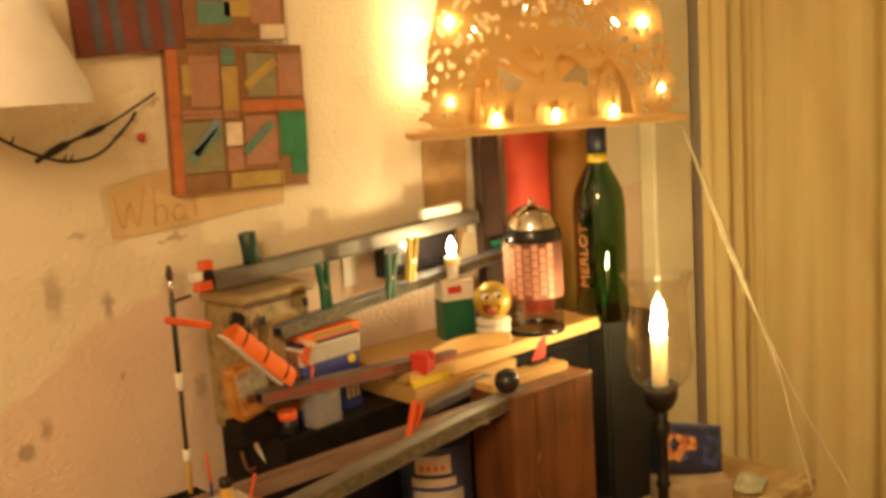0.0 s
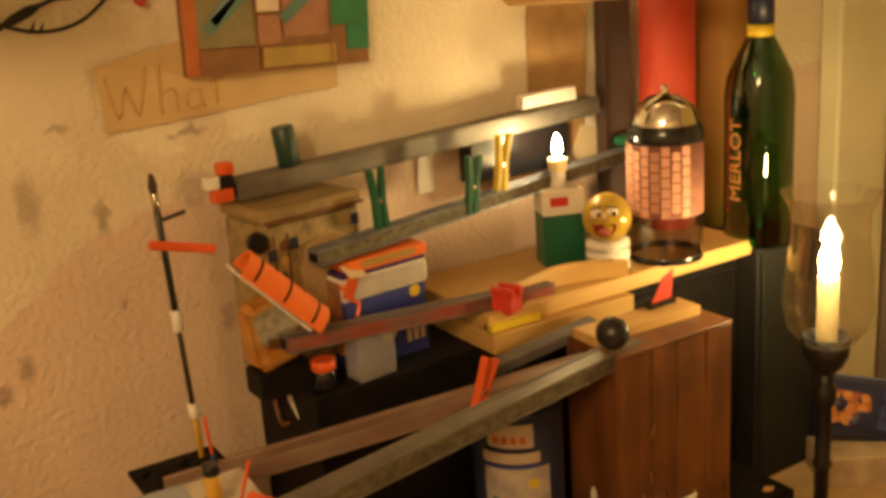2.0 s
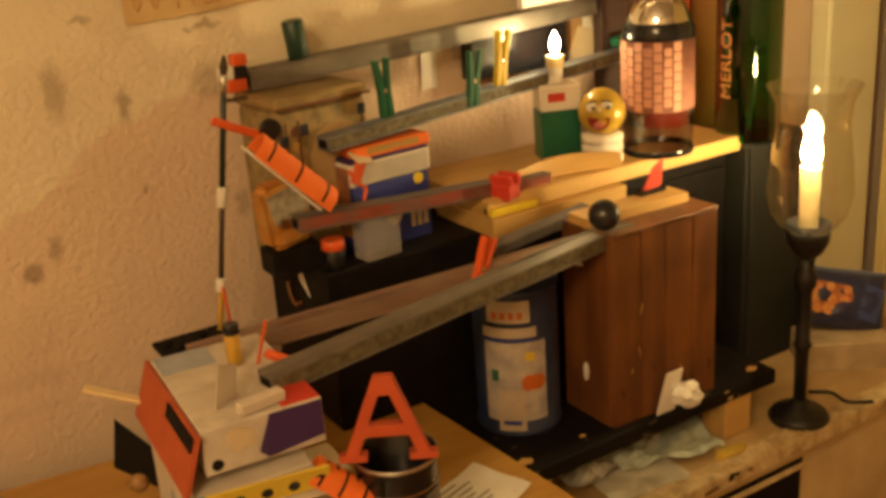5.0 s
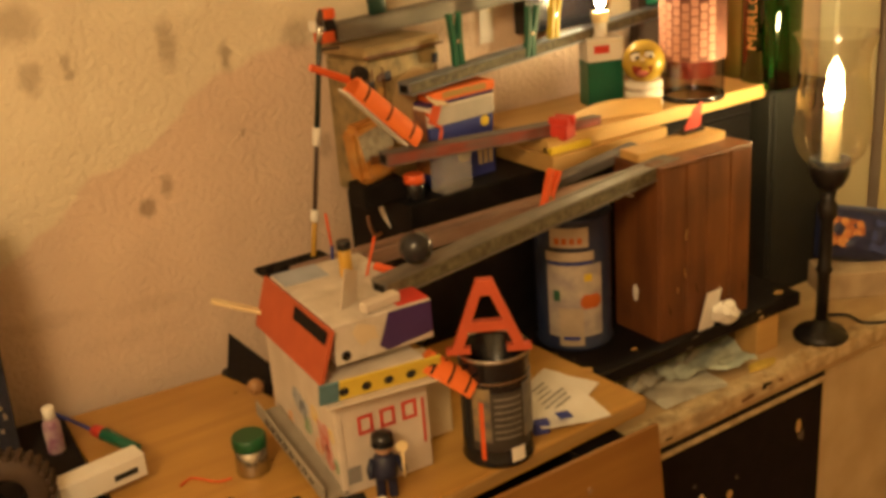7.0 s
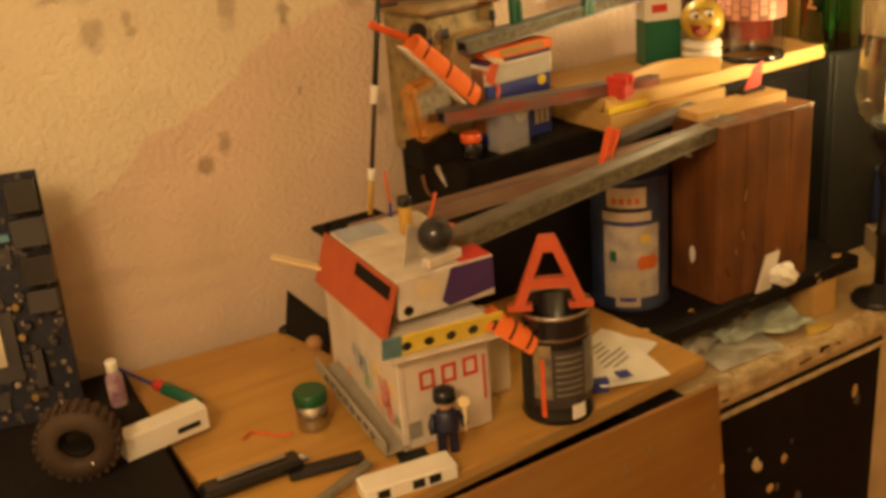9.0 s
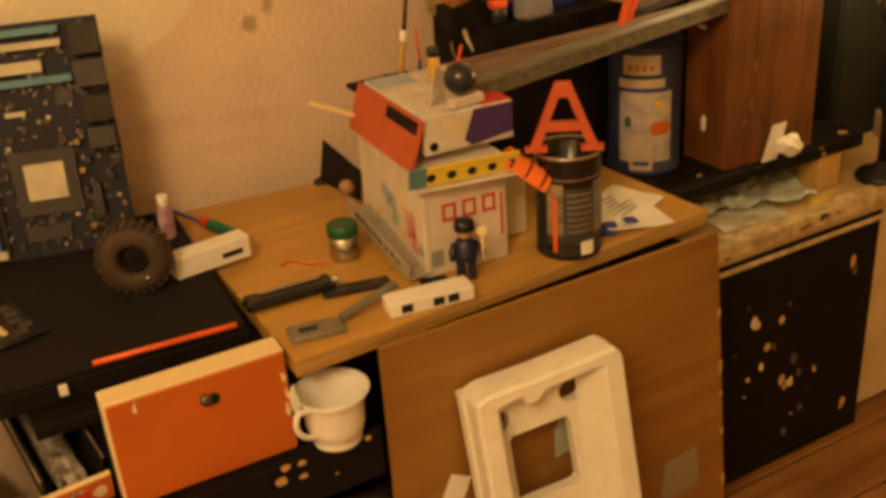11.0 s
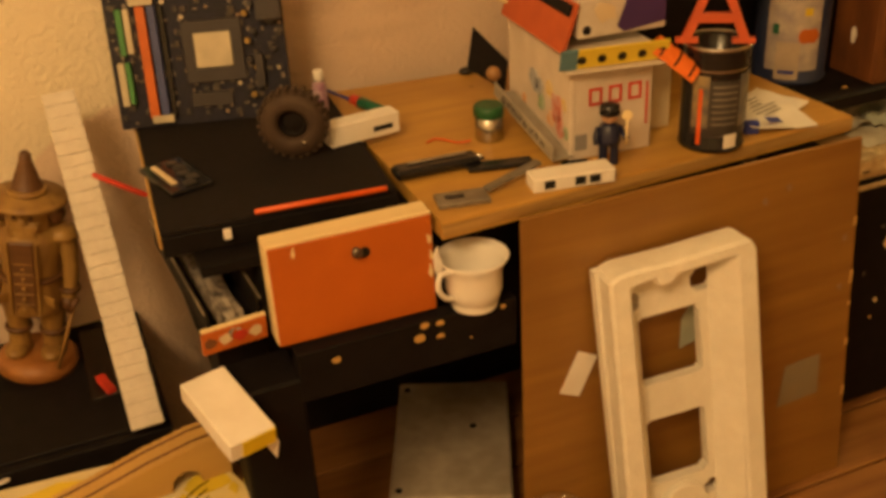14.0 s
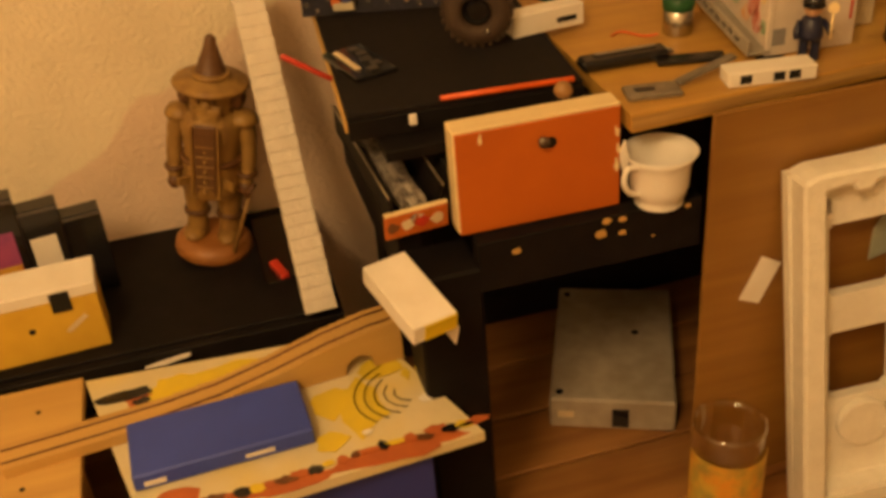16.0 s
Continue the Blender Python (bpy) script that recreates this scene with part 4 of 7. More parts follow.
    for x, y, z in ((0.125, -0.03, 0.016), (0.22, -0.03, 0.016), (0.315, -0.03, 0.016), (0.06, -0.03, 0.165), (0.368, -0.03, 0.150), (0.19, -0.006, 0.185), (0.285, -0.006, 0.19), (0.14, -0.004, 0.2), (0.10, -0.004, 0.15), (0.33, -0.004, 0.15)):
        part("bulb", lathe([(0.002, 0), (0.0055, 0.004), (0.0055, 0.009), (0.001, 0.016)], 10, (x, y, z)), BULB, a, "small glowing bulb")
    for x in (0.055, 0.395):
        part("bulb", lathe([(0.001, 0), (0.0034, 0.003), (0.0034, 0.006), (0.001, 0.010)], 10, (x, -0.03, 0.049)), BULB, a, "small glowing bulb")
    for x, z in ((0.026, 0.09), (0.03, 0.16), (0.036, 0.23)):
        part("bulb", lathe([(0.002, 0), (0.006, 0.005), (0.006, 0.012), (0.001, 0.018)], 10, (x, 0.03, z)), BULB2, a, "small glowing bulb")
    return a


candle_arch()
solo("red_tube", cyl(0.037, 0.312, seg=28), mat("red_card", (0.48, 0.05, 0.02), (0.40, 0.04, 0.018), 0.6, 20), pose(0.895, -0.052, 0.973), "tall red cardboard tube on the shelf", "tube")
solo("brown_tube", cyl(0.041, 0.323, seg=28), mat("ochre_card", (0.45, 0.22, 0.06), (0.38, 0.18, 0.045), 0.65, 20), pose(0.985, -0.062, 0.962), "tall ochre cardboard tube on the loudspeaker", "tube")
solo("dark_board", slab(0.805, 0.852, -0.03, -0.012, 0.973, 1.284), mat("dark_brown_board", (0.05, 0.025, 0.018), None, 0.6, 20), Matrix(), "narrow dark brown board behind the jar", "board")
solo("brown_paper", prism([(0.70, 1.10), (0.79, 1.085), (0.80, 1.275), (0.705, 1.28)], 0.002), mat("crumpled_kraft_paper", (0.48, 0.31, 0.13), (0.36, 0.22, 0.09), 0.8, 26, bump=0.6, bscale=40, dist=0.01), pose(0, -0.0045, 0), "crumpled brown paper on the wall", "paper")
CABLE = mat("pale_cable", (0.6, 0.52, 0.34), None, 0.5, 20, bump=0)
solo("cable", tube(curve_pts([(1.03, -0.268, 1.29), (1.08, -0.281, 1.162), (1.12, -0.311, 1.025), (1.15, -0.36, 0.889), (1.18, -0.414, 0.753), (1.2, -0.474, 0.641), (1.21, -0.5, 0.5)]), 0.002), CABLE, Matrix(), "thin pale cable hanging from the arch", "cable")
solo("cable", tube(curve_pts([(1.03, -0.268, 1.284), (1.083, -0.288, 1.15), (1.125, -0.322, 1.005), (1.15, -0.366, 0.86), (1.16, -0.384, 0.772), (1.17, -0.419, 0.636), (1.175, -0.43, 0.5)]), 0.002), CABLE, Matrix(), "thin pale cable hanging from the arch", "cable")

# ---- pegs ----


def peg(m, material, label, group="clothes pegs on the rails"):
    t = thing("clothes_peg", m, label, "clothes peg", group)
    for s in (-1, 1):
        part("arm", prism([(-0.004 + s * 0.0045, 0), (0.003 + s * 0.0045, 0), (0.0035 + s * 0.0035, 0.03), (0.003 + s * 0.007, 0.066), (-0.002 + s * 0.0075, 0.066), (-0.0035 + s * 0.004, 0.03)], 0.009, None, 0.0007), material, t)
    part("spring", cyl(0.0032, 0.011, (0, 0.0055, 0.031), (90, 0, 0), seg=10), STEEL, t)
    return t


peg(pose(0.416, -0.120, 1.076, 4, -6, 0), GREENPLASTIC, "dark green plastic clothes peg on the rail")
peg(pose(0.543, -0.100, 1.064, 4, 3, 0), GREENPLASTIC, "dark green plastic clothes peg on the rail")
peg(pose(0.592, -0.090, 1.080, 4, 3, 0), YELLOWPLASTIC, "yellow plastic clothes peg on the rail")
peg(pose(0.424, -0.262, 0.900, 0, 24, 10), ORANGEPLASTIC, "orange plastic clothes peg clipped on the rail")
peg(pose(0.50, -0.182, 0.9580, 90, 0, 90), YELLOWPLASTIC, "yellow plastic clothes peg lying flat")
rp = thing("clothes_peg", pose(0.53, -0.178, 0.966, 0, 0, 20), "red plastic clip on the red rail", "clip")
part("jaw", box(0.028, 0.026, 0.02, (0, 0, 0.012), bev=0.003), REDPLASTIC, rp)
part("arm", box(0.008, 0.03, 0.012, (-0.008, 0, 0.026), bev=0.002), REDPLASTIC, rp)
part("arm", box(0.008, 0.03, 0.012, (0.008, 0, 0.026), bev=0.002), REDPLASTIC, rp)

# ---- things along the wall above the black cabinet ----
solo("green_plug", cyl(0.012, 0.042, seg=18), mat("bottle_green_plastic", (0.012, 0.05, 0.04), None, 0.4, 20, bump=0), pose(0.352, -0.042, 1.1435, 0, -6, 0), "dark green plastic tube standing on the rail", "tube")
ob_ = thing("corner_blocks", pose(0.270, -0.05, 1.1195), "orange, black and white toy blocks at the rail end", "toy blocks")
part("block", box(0.022, 0.016, 0.014, (0, 0, 0.007)), ORANGEPLASTIC, ob_)
part("block", box(0.018, 0.016, 0.013, (0.004, 0, 0.0205)), BLACKGLOSS, ob_)
part("block", box(0.015, 0.016, 0.013, (-0.009, 0, 0.021)), WHITEPAPER, ob_)
part("block", box(0.016, 0.016, 0.012, (0.006, 0, 0.034)), ORANGEPLASTIC, ob_)
solo("black_case", slab(0.592, 0.745, -0.03, -0.004, 1.0775, 1.135), BLACKGLOSS, Matrix(), "flat black case behind the rails", "case")
solo("paper_tag", prism([(0.532, 1.072), (0.556, 1.072), (0.558, 1.125), (0.534, 1.125)], 0.001), WHITEPAPER, pose(0, -0.002, 0), "white paper tag on the wall", "paper")
solo("white_stick", box(0.085, 0.012, 0.018, bev=0.001), WHITEPAPER, pose(0.712, -0.03, 1.1670, 0, -1.5, 0), "white painted wooden stick on the rail", "stick")
solo("paper_scrap", prism([(0, 0), (0.05, -0.01), (0.07, 0.02), (0.045, 0.05), (0.01, 0.04)], 0.0012), WHITEPAPER, pose(0.742, -0.004, 1.105, 0, 10, 0), "torn white paper scrap on the wall", "paper")
solo("paper_scrap", prism([(0, 0), (0.08, -0.005), (0.085, 0.035), (0.015, 0.042)], 0.0012), CARD, pose(0.765, -0.006, 1.08, 0, 6, 0), "torn cardboard scrap on the wall", "paper")
solo("green_clip", box(0.045, 0.016, 0.013, bev=0.003), GREENPLASTIC, pose(0.838, -0.04, 1.0985, 0, -6, 0), "green plastic clip on the rail end", "clip")

tt = thing("tea_tin", pose(0.338, -0.066, 0.930, 0, 0, 8), "old printed rectangular tea tin with a hinged lid", "tin")
TINMAT = mat("faded_tin_print", (0.36, 0.27, 0.12), (0.15, 0.12, 0.06), 0.45, 70, c3=(0.44, 0.33, 0.16), patch=45, metal=0.2)
part("body", slab(-0.058, 0.058, -0.042, 0.042, 0, 0.172, 0.004), TINMAT, tt)
lid_ = part("lid", slab(-0.061, 0.061, -0.045, 0.045, 0.172, 0.186, 0.004), mat("faded_gold_lid", (0.32, 0.23, 0.10), (0.2, 0.14, 0.06), 0.4, 40, metal=0.3, c3=(0.4, 0.3, 0.14), patch=18), tt)
part("rim_line", slab(-0.0616, 0.0616, -0.0458, -0.0452, 0.173, 0.1765, 0), CHESTWOOD, lid_, "dark line round the lid")
for x_ in (-0.05, -0.034, 0.05):
    part("printed_border", box(0.0025, 0.001, 0.15, (x_, -0.0424, 0.085)), CHESTWOOD, tt, "dark printed line")
for i_ in range(9):
    part("printed_flower", prism(blob(random.Random(60 + i_), 0, 0, 0.006, 0.007), 0.001, Matrix.Translation((-0.042 + 0.002 * (i_ % 3), -0.0424, 0.012 + 0.017 * i_))), (NAVY, LIGHTWOOD, CHESTWOOD)[i_ % 3], tt, "small printed flower")
part("printed_arch", prism([(-0.03, 0.05), (0.045, 0.05), (0.045, 0.12), (0.035, 0.142), (0.008, 0.153), (-0.02, 0.142), (-0.03, 0.12)], 0.001, Matrix.Translation((0.008, -0.0425, 0))), mat("tin_print_cream", (0.48, 0.36, 0.18), (0.40, 0.27, 0.12), 0.5, 60), tt, "printed cream arch")
for x, z in ((-0.027, 0.148), (0.05, 0.157), (0.047, 0.12), (-0.053, 0.14)):
    part("printed_square", box(0.01, 0.001, 0.012, (x, -0.0425, z)), NAVY, tt)
solo("black_block", slab(0.252, 0.312, -0.142, -0.102, 0.930, 0.9585, 0.002), BLACKPAINT, Matrix(), "small black block under the ochre packet", "block")
op_ = thing("ochre_packet", pose(0.281, -0.122, 0.9595, 0, -6, 8), "bent ochre and silver packet on the cabinet", "packet")
pk_ = box(0.056, 0.034, 0.074, (0, 0, 0.037), bev=0.009, seg=3)
bmesh.ops.subdivide_edges(pk_, edges=[e for e in pk_.edges if e.calc_length() > 0.02], cuts=5, use_grid_fill=True)
for v in pk_.verts:
    v.co += Vector((0.0035 * noise.noise(v.co * 45), 0.004 * noise.noise(v.co * 40 + Vector((3, 0, 0))), 0))
part("wrapper", pk_, mat("ochre_orange_foil", (0.46, 0.20, 0.03), (0.36, 0.13, 0.02), 0.42, 40, c3=(0.50, 0.33, 0.10), patch=35), op_)
part("silver_print", box(0.046, 0.0016, 0.034, (-0.002, -0.0186, 0.052), (3, -8, 0), 0.0006), mat("greyish_foil", (0.46, 0.42, 0.33), (0.22, 0.2, 0.15), 0.35, 110), op_, "silvery printed top")
part("dark_print", box(0.02, 0.0016, 0.010, (-0.006, -0.0194, 0.030), (0, 14, 0), 0.0004), CHESTWOOD, op_, "dark printed mark")


def tiger_tube(m, L, r, label):
    t = thing("striped_half_tube", m, label, "tube")
    poly = [(r * math.cos(a), r * math.sin(a)) for a in [math.pi * i / 12 for i in range(13)]]
    inner = [(0.9 * x, 0.9 * z) for x, z in poly[::-1]]
    part("half_tube", prism(poly + inner, L, pose(L / 2, 0, 0, 0, 0, 90)), ORANGE, t)
    for i in range(5):
        x = L * (0.14 + 0.18 * i)
        arc = [(r * 1.02 * math.cos(a), r * 1.02 * math.sin(a)) for a in [math.pi * (0.05 if i % 2 else 0.45) + math.pi * 0.5 * k / 8 for k in range(9)]]
        part("stripe", prism(arc + [(0.97 * p, 0.97 * q) for p, q in arc[::-1]], 0.0025, pose(x, 0, 0, 0, 0, 90)), BLACKGLOSS, t)
    return t


tiger_tube(along((0.236, -0.158, 1.078), (0.301, -0.172, 1.010)), 0.098, 0.0225, "orange half tube with black tiger stripes")
solo("cream_strip", box(0.10, 0.03, 0.003), WHITEPAPER, along((0.262, -0.166, 1.046), (0.303, -0.172, 1.001)), "cream card strip under the striped tube", "card")
tiger_tube(along((0.156, -0.405, 0.858), (0.196, -0.428, 0.822)), 0.055, 0.017, "orange half tube with black tiger stripes")

bx = thing("blue_box", pose(0.405, -0.098, 0.930, 0, 0, 5), "blue cardboard box with an orange and white top", "box")
part("body", slab(-0.052, 0.052, -0.032, 0.032, 0, 0.079), BLUEPLASTIC, bx)
part("white_band", slab(-0.054, 0.054, -0.034, 0.034, 0.079, 0.104), WHITEPAPER, bx)
# Purple layer colours in the shadow that the orange top throws below it.
part("purple_band", slab(-0.0535, 0.0535, -0.0335, 0.0335, 0.104, 0.109), PURPLE, bx)
part("orange_top", slab(-0.046, 0.056, -0.0345, 0.02, 0.109, 0.121), ORANGE, bx)
part("printed_panel", slab(-0.03, 0.04, -0.0348, -0.0342, 0.112, 0.120, 0), mat("olive_print", (0.34, 0.26, 0.06), (0.5, 0.2, 0.03), 0.6, 90), bx)
part("grey_panel", slab(-0.046, 0.05, -0.0348, -0.0341, 0.081, 0.102, 0), mat("greyish_card", (0.5, 0.47, 0.44), (0.42, 0.4, 0.38), 0.7, 40), bx, "greyish white panel")
part("corner_flap", box(0.026, 0.02, 0.001, (-0.04, -0.036, 0.112), (30, 10, 15)), CARD, bx, "bent card flap")
part("yellow_dot", cyl(0.007, 0.001, (0.037, -0.032, 0.071), (90, 0, 0)), YELLOWPLASTIC, bx)
part("label_mark", cyl(0.011, 0.001, (0.0, -0.032, 0.035), (90, 0, 0)), CARD, bx, "pale printed ring")
for i in range(3):
    part("printed_bar", box(0.006, 0.001, 0.03, (0.026 + 0.009 * i, -0.0322, 0.03)), CARD, bx, "pale printed bar")
part("tape", box(0.014, 0.001, 0.026, (-0.045, -0.036, 0.096), (0, 24, 0)), ORANGEPLASTIC, bx, "orange ribbon")
part("tape", tube(curve_pts([(-0.056, -0.034, 0.100), (-0.050, -0.042, 0.085), (-0.040, -0.04, 0.078), (-0.046, -0.044, 0.066)]), 0.0022, 6), ORANGEPLASTIC, bx, "curled orange ribbon")
part("foil_side", slab(-0.0552, -0.0542, -0.03, 0.03, 0.02, 0.10, 0), mat("copper_foil_print", (0.5, 0.2, 0.05), (0.14, 0.09, 0.1), 0.35, 70), bx, "coppery printed side")
solo("plastic_box", slab(-0.024, 0.024, -0.014, 0.014, 0, 0.055, 0.003), PLASTICBAG, pose(0.372, -0.152, 0.9305, 0, 0, 8), "small clear plastic box on the cabinet", "box")
bo = thing("small_bottle", pose(0.318, -0.15, 0.930), "small dark bottle with an orange cap", "bottle")
part("body", lathe([(0.011, 0), (0.012, 0.002), (0.012, 0.02), (0.009, 0.024)], 18), BLACKGLOSS, bo)
part("cap", cyl(0.013, 0.011, (0, 0, 0.022)), ORANGEPLASTIC, bo)
solo("paper_leaf", prism([(0.0, 0.026), (0.009, 0.022), (0.030, -0.014), (0.008, 0.0)], 0.001), WHITEPAPER, pose(0.2992, -0.085, 0.903, 0, 0, -90), "pointed white paper leaf stuck to the black cabinet", "paper")
solo("brown_hook", tube(curve_pts([(0.2975, -0.060, 0.893), (0.2965, -0.066, 0.878), (0.2965, -0.078, 0.870), (0.2975, -0.090, 0.876)]), 0.0028), CHESTWOOD, Matrix(), "small curved brown hook on the black cabinet", "hook")

# wooden blocks under the shelf
solo("wood_plank", prism([(0, 0), (0.2, 0), (0.2, 0.0225), (0.0, 0.0225)], 0.125, None, 0.001), LIGHTWOOD, pose(0.498, -0.1345, 0.9305, 0, 0, 0), "pale thick wooden plank on the black cabinet", "plank")
solo("wood_block", slab(0, 0.15, -0.018, 0.018, 0, 0.014), LIGHTWOOD, pose(0.566, -0.262, 0.9445, 0, 0, -2), "pale wooden batten lying on the chest", "batten")
fg = thing("red_flag", pose(0.668, -0.256, 0.9582), "small red paper flag beside the shelf", "flag")
part("flag_sheet", prism([(0.0, 0.0), (0.03, 0.004), (0.034, 0.036), (0.018, 0.028)], 0.0015, pose(0, 0, 0.003)), REDPLASTIC, fg)
part("foot", box(0.04, 0.012, 0.006, (0.014, 0, 0.003)), BLACKGLOSS, fg)
solo("grey_track", box(0.13, 0.022, 0.012), mat("dusty_grey_plastic", (0.09, 0.085, 0.085), (0.14, 0.13, 0.125), 0.6, 60), along((0.545, -0.222, 0.938), (0.62, -0.232, 0.952)), "short dusty grey toy track piece", "track")
arc_ = bmesh.new()
cols_ = []
for i in range(17):
    u_ = i / 16
    x_, y_ = 0.145 * u_, 0.016 * math.sin(math.pi * u_)
    cols_.append([arc_.verts.new((x_, y_ + d_, z_)) for d_, z_ in ((-0.003, 0), (0.003, 0), (0.003, 0.019 + 0.004 * math.sin(math.pi * u_)), (-0.003, 0.019 + 0.004 * math.sin(math.pi * u_)))])
for a_, b_ in zip(cols_, cols_[1:]):
    for k_ in range(4):
        arc_.faces.new((a_[k_], b_[k_], b_[(k_ + 1) % 4], a_[(k_ + 1) % 4]))
arc_.faces.new(cols_[0])
arc_.faces.new(cols_[-1][::-1])
bmesh.ops.recalc_face_normals(arc_, faces=arc_.faces)
solo("wooden_arc", arc_, LIGHTWOOD, pose(0.556, -0.163, 0.973, 0, 0, -8), "curved pale wooden strip on the shelf", "wooden strip")

# carton with candle, ball, on the shelf
jc = thing("juice_carton", pose(0.681, -0.085, 0.973, 0, 0, -22), "green and white drinks carton serving as a candle stand", "carton")
part("body", slab(-0.026, 0.026, -0.02, 0.02, 0, 0.063), GREENPLASTIC, jc)
part("white_top", slab(-0.0262, 0.0262, -0.0202, 0.0202, 0.0632, 0.095), WHITEPAPER, jc, "white printed top of the carton")
part("red_label", slab(-0.017, 0.005, -0.0212, -0.0203, 0.075, 0.086, 0), REDPLASTIC, jc, "small red printed bar")
part("fold_line", slab(-0.0264, 0.0264, -0.0208, -0.0203, 0.0895, 0.0903, 0), CARD, jc)
part("top_flap", box(0.05, 0.018, 0.0012, (0, 0.008, 0.0965), (-5, 0, 0)), WHITEPAPER, jc)
part("white_edge", slab(0.0263, 0.0268, -0.0200, -0.0165, 0.0, 0.06, 0), CARD, jc)
part("side_print", slab(0.0263, 0.027, -0.014, 0.014, 0.034, 0.066, 0), mat("rusty_print", (0.36, 0.12, 0.05), (0.46, 0.24, 0.12), 0.6, 90), jc, "brown printed side panel")
tc = thing("candle", pose(0.681, -0.085, 1.0685), "short burning white candle stub in a holder", "candle")
part("holder", lathe([(0.012, 0), (0.009, 0.004), (0.009, 0.018), (0.012, 0.02)], 18), WHITEPAPER, tc)
part("wax", lathe([(0.0115, 0.02), (0.012, 0.034), (0.009, 0.0345), (0.002, 0.033)], 18), WAX, tc)
part("candle_flame", lathe([(0.0015, 0.037), (0.0052, 0.043), (0.0062, 0.048), (0.0042, 0.056), (0.0006, 0.064)], 14), FLAME2, tc, "burning flame")
sb = thing("yellow_ball", pose(0.700, -0.150, 0.973), "yellow painted ball on a stack of white rings", "ball")
for i in range(3):
    part("ring", lathe([(0.018, 0), (0.0262, 0.003), (0.0262, 0.010), (0.018, 0.013)], 24, (0, 0, 0.013 * i)), WHITEPAPER, sb)
part("ball_body", ball(0.0295, (0, 0, 0.064), seg=24), mat("yellow_enamel", (0.48, 0.32, 0.04), None, 0.25, 20, bump=0), sb)
FACE = pose(0, 0, 0.064, 0, 0, -40)
for x, z in ((-0.0125, 0.011), (0.0055, 0.012)):
    part("white_spot", ball(0.0068, (x, -0.0258 + 0.12 * abs(x), z), (1, 0.3, 0.85), 14), WHITEPAPER, sb, m=FACE)
    part("dark_spot", ball(0.0027, (x + 0.0025, -0.0276 + 0.12 * abs(x), z - 0.001), (1, 0.3, 1), 10), BLACKGLOSS, sb, m=FACE)
    part("dark_stroke", box(0.013, 0.0012, 0.0016, (x, -0.0262 + 0.12 * abs(x), z + 0.0065), (18, -12 if x < 0 else 8, 0), 0.0003), BLACKGLOSS, sb, m=FACE)
mouth = [(0.0135 * math.cos(a), 0.016 * math.sin(a)) for a in [-math.pi * k / 12 for k in range(13)]]
part("red_spot", prism(mouth, 0.006, pose(-0.0035, -0.0262, -0.001, 14, 0, 0)), mat("dark_red_enamel", (0.30, 0.03, 0.02), None, 0.3, 20, bump=0), sb, m=FACE)
part("pink_spot", ball(0.0075, (-0.0035, -0.0275, -0.0105), (1, 0.3, 0.55), 12), mat("pink_enamel", (0.55, 0.16, 0.12), None, 0.3, 20, bump=0), sb, m=FACE)

# jar band of little bricks
band = [o for o in jr.children if o.name.startswith("band")][0]
BRICKM = mat("pink_brick_print", (0.52, 0.24, 0.17), (0.60, 0.32, 0.22), 0.7, 90, c3=(0.5, 0.2, 0.16), patch=50)
proto = None
for row in range(9):
    for k in range(7):
        ang = math.radians(128 + row * 15.5 + 5)
        z = 0.0645 + 0.0124 * k + (0.0062 if row % 2 else 0)
        if z > 0.141:
            continue
        if proto is None:
            proto = bpy.data.meshes.new("brick")
            b_ = box(0.0108, 0.0012, 0.0108, bev=0.0006)
            b_.to_mesh(proto)
            b_.free()
            proto.materials.append(BRICKM)
        o = new("brick", proto)
        o.parent = band
        o.matrix_basis = pose(0.0486 * math.cos(ang), 0.0486 * math.sin(ang), z, 0, 0, math.degrees(ang) - 90)
part("jar_foot", lathe([(0.047, 0), (0.049, 0.004), (0.047, 0.008)], 32, cap=False), BLACKGLOSS, jr, "black wire ring at the base")

# MERLOT lettering wound onto the bottle
bm = text_bm("MERLOT", 0.024)
bm.transform(pose(0, 0, 0, 0, 0, 90))
for v in bm.verts:
    ang = math.radians(181) + v.co.x / 0.0434
    rr = 0.0434 + v.co.z
    v.co = (rr * math.cos(ang), rr * math.sin(ang), 0.112 + v.co.y * 1.16)
part("lettering", bm, mat("gold_print", (0.55, 0.27, 0.07), None, 0.5, 20, bump=0), bt, "gold printed word")

# ---- food tin, napkin and oddments on the black plank ----
ft = thing("food_tin", pose(0.503, -0.222, 0.712), "tall blue and white printed food tin", "tin")
part("can", lathe([(0.049, 0.0), (0.051, 0.003), (0.049, 0.006), (0.049, 0.172), (0.051, 0.176), (0.049, 0.179), (0.047, 0.175), (0.02, 0.174)], 36), mat("blue_tin_print", (0.018, 0.03, 0.10), (0.06, 0.08, 0.15), 0.4, 14, metal=0.3, bump=0.03, c3=(0.02, 0.03, 0.09), patch=20), ft)


def wrap(r, a0, a1, z0, z1, n=12, lift=0.0006):
    bm = bmesh.new()
    ring = []
    for i in range(n + 1):
        a = math.radians(a0 + (a1 - a0) * i / n)
        ring.append([bm.verts.new(((r + d) * math.cos(a), (r + d) * math.sin(a), z)) for d, z in ((lift, z0), (lift, z1), (0, z1), (0, z0))])
    for a, b in zip(ring, ring[1:]):
        for k in range(4):
            bm.faces.new((a[k], b[k], b[(k + 1) % 4], a[(k + 1) % 4]))
    bm.faces.new(ring[0])
    bm.faces.new(ring[-1][::-1])
    bmesh.ops.recalc_face_normals(bm, faces=bm.faces)
    return bm


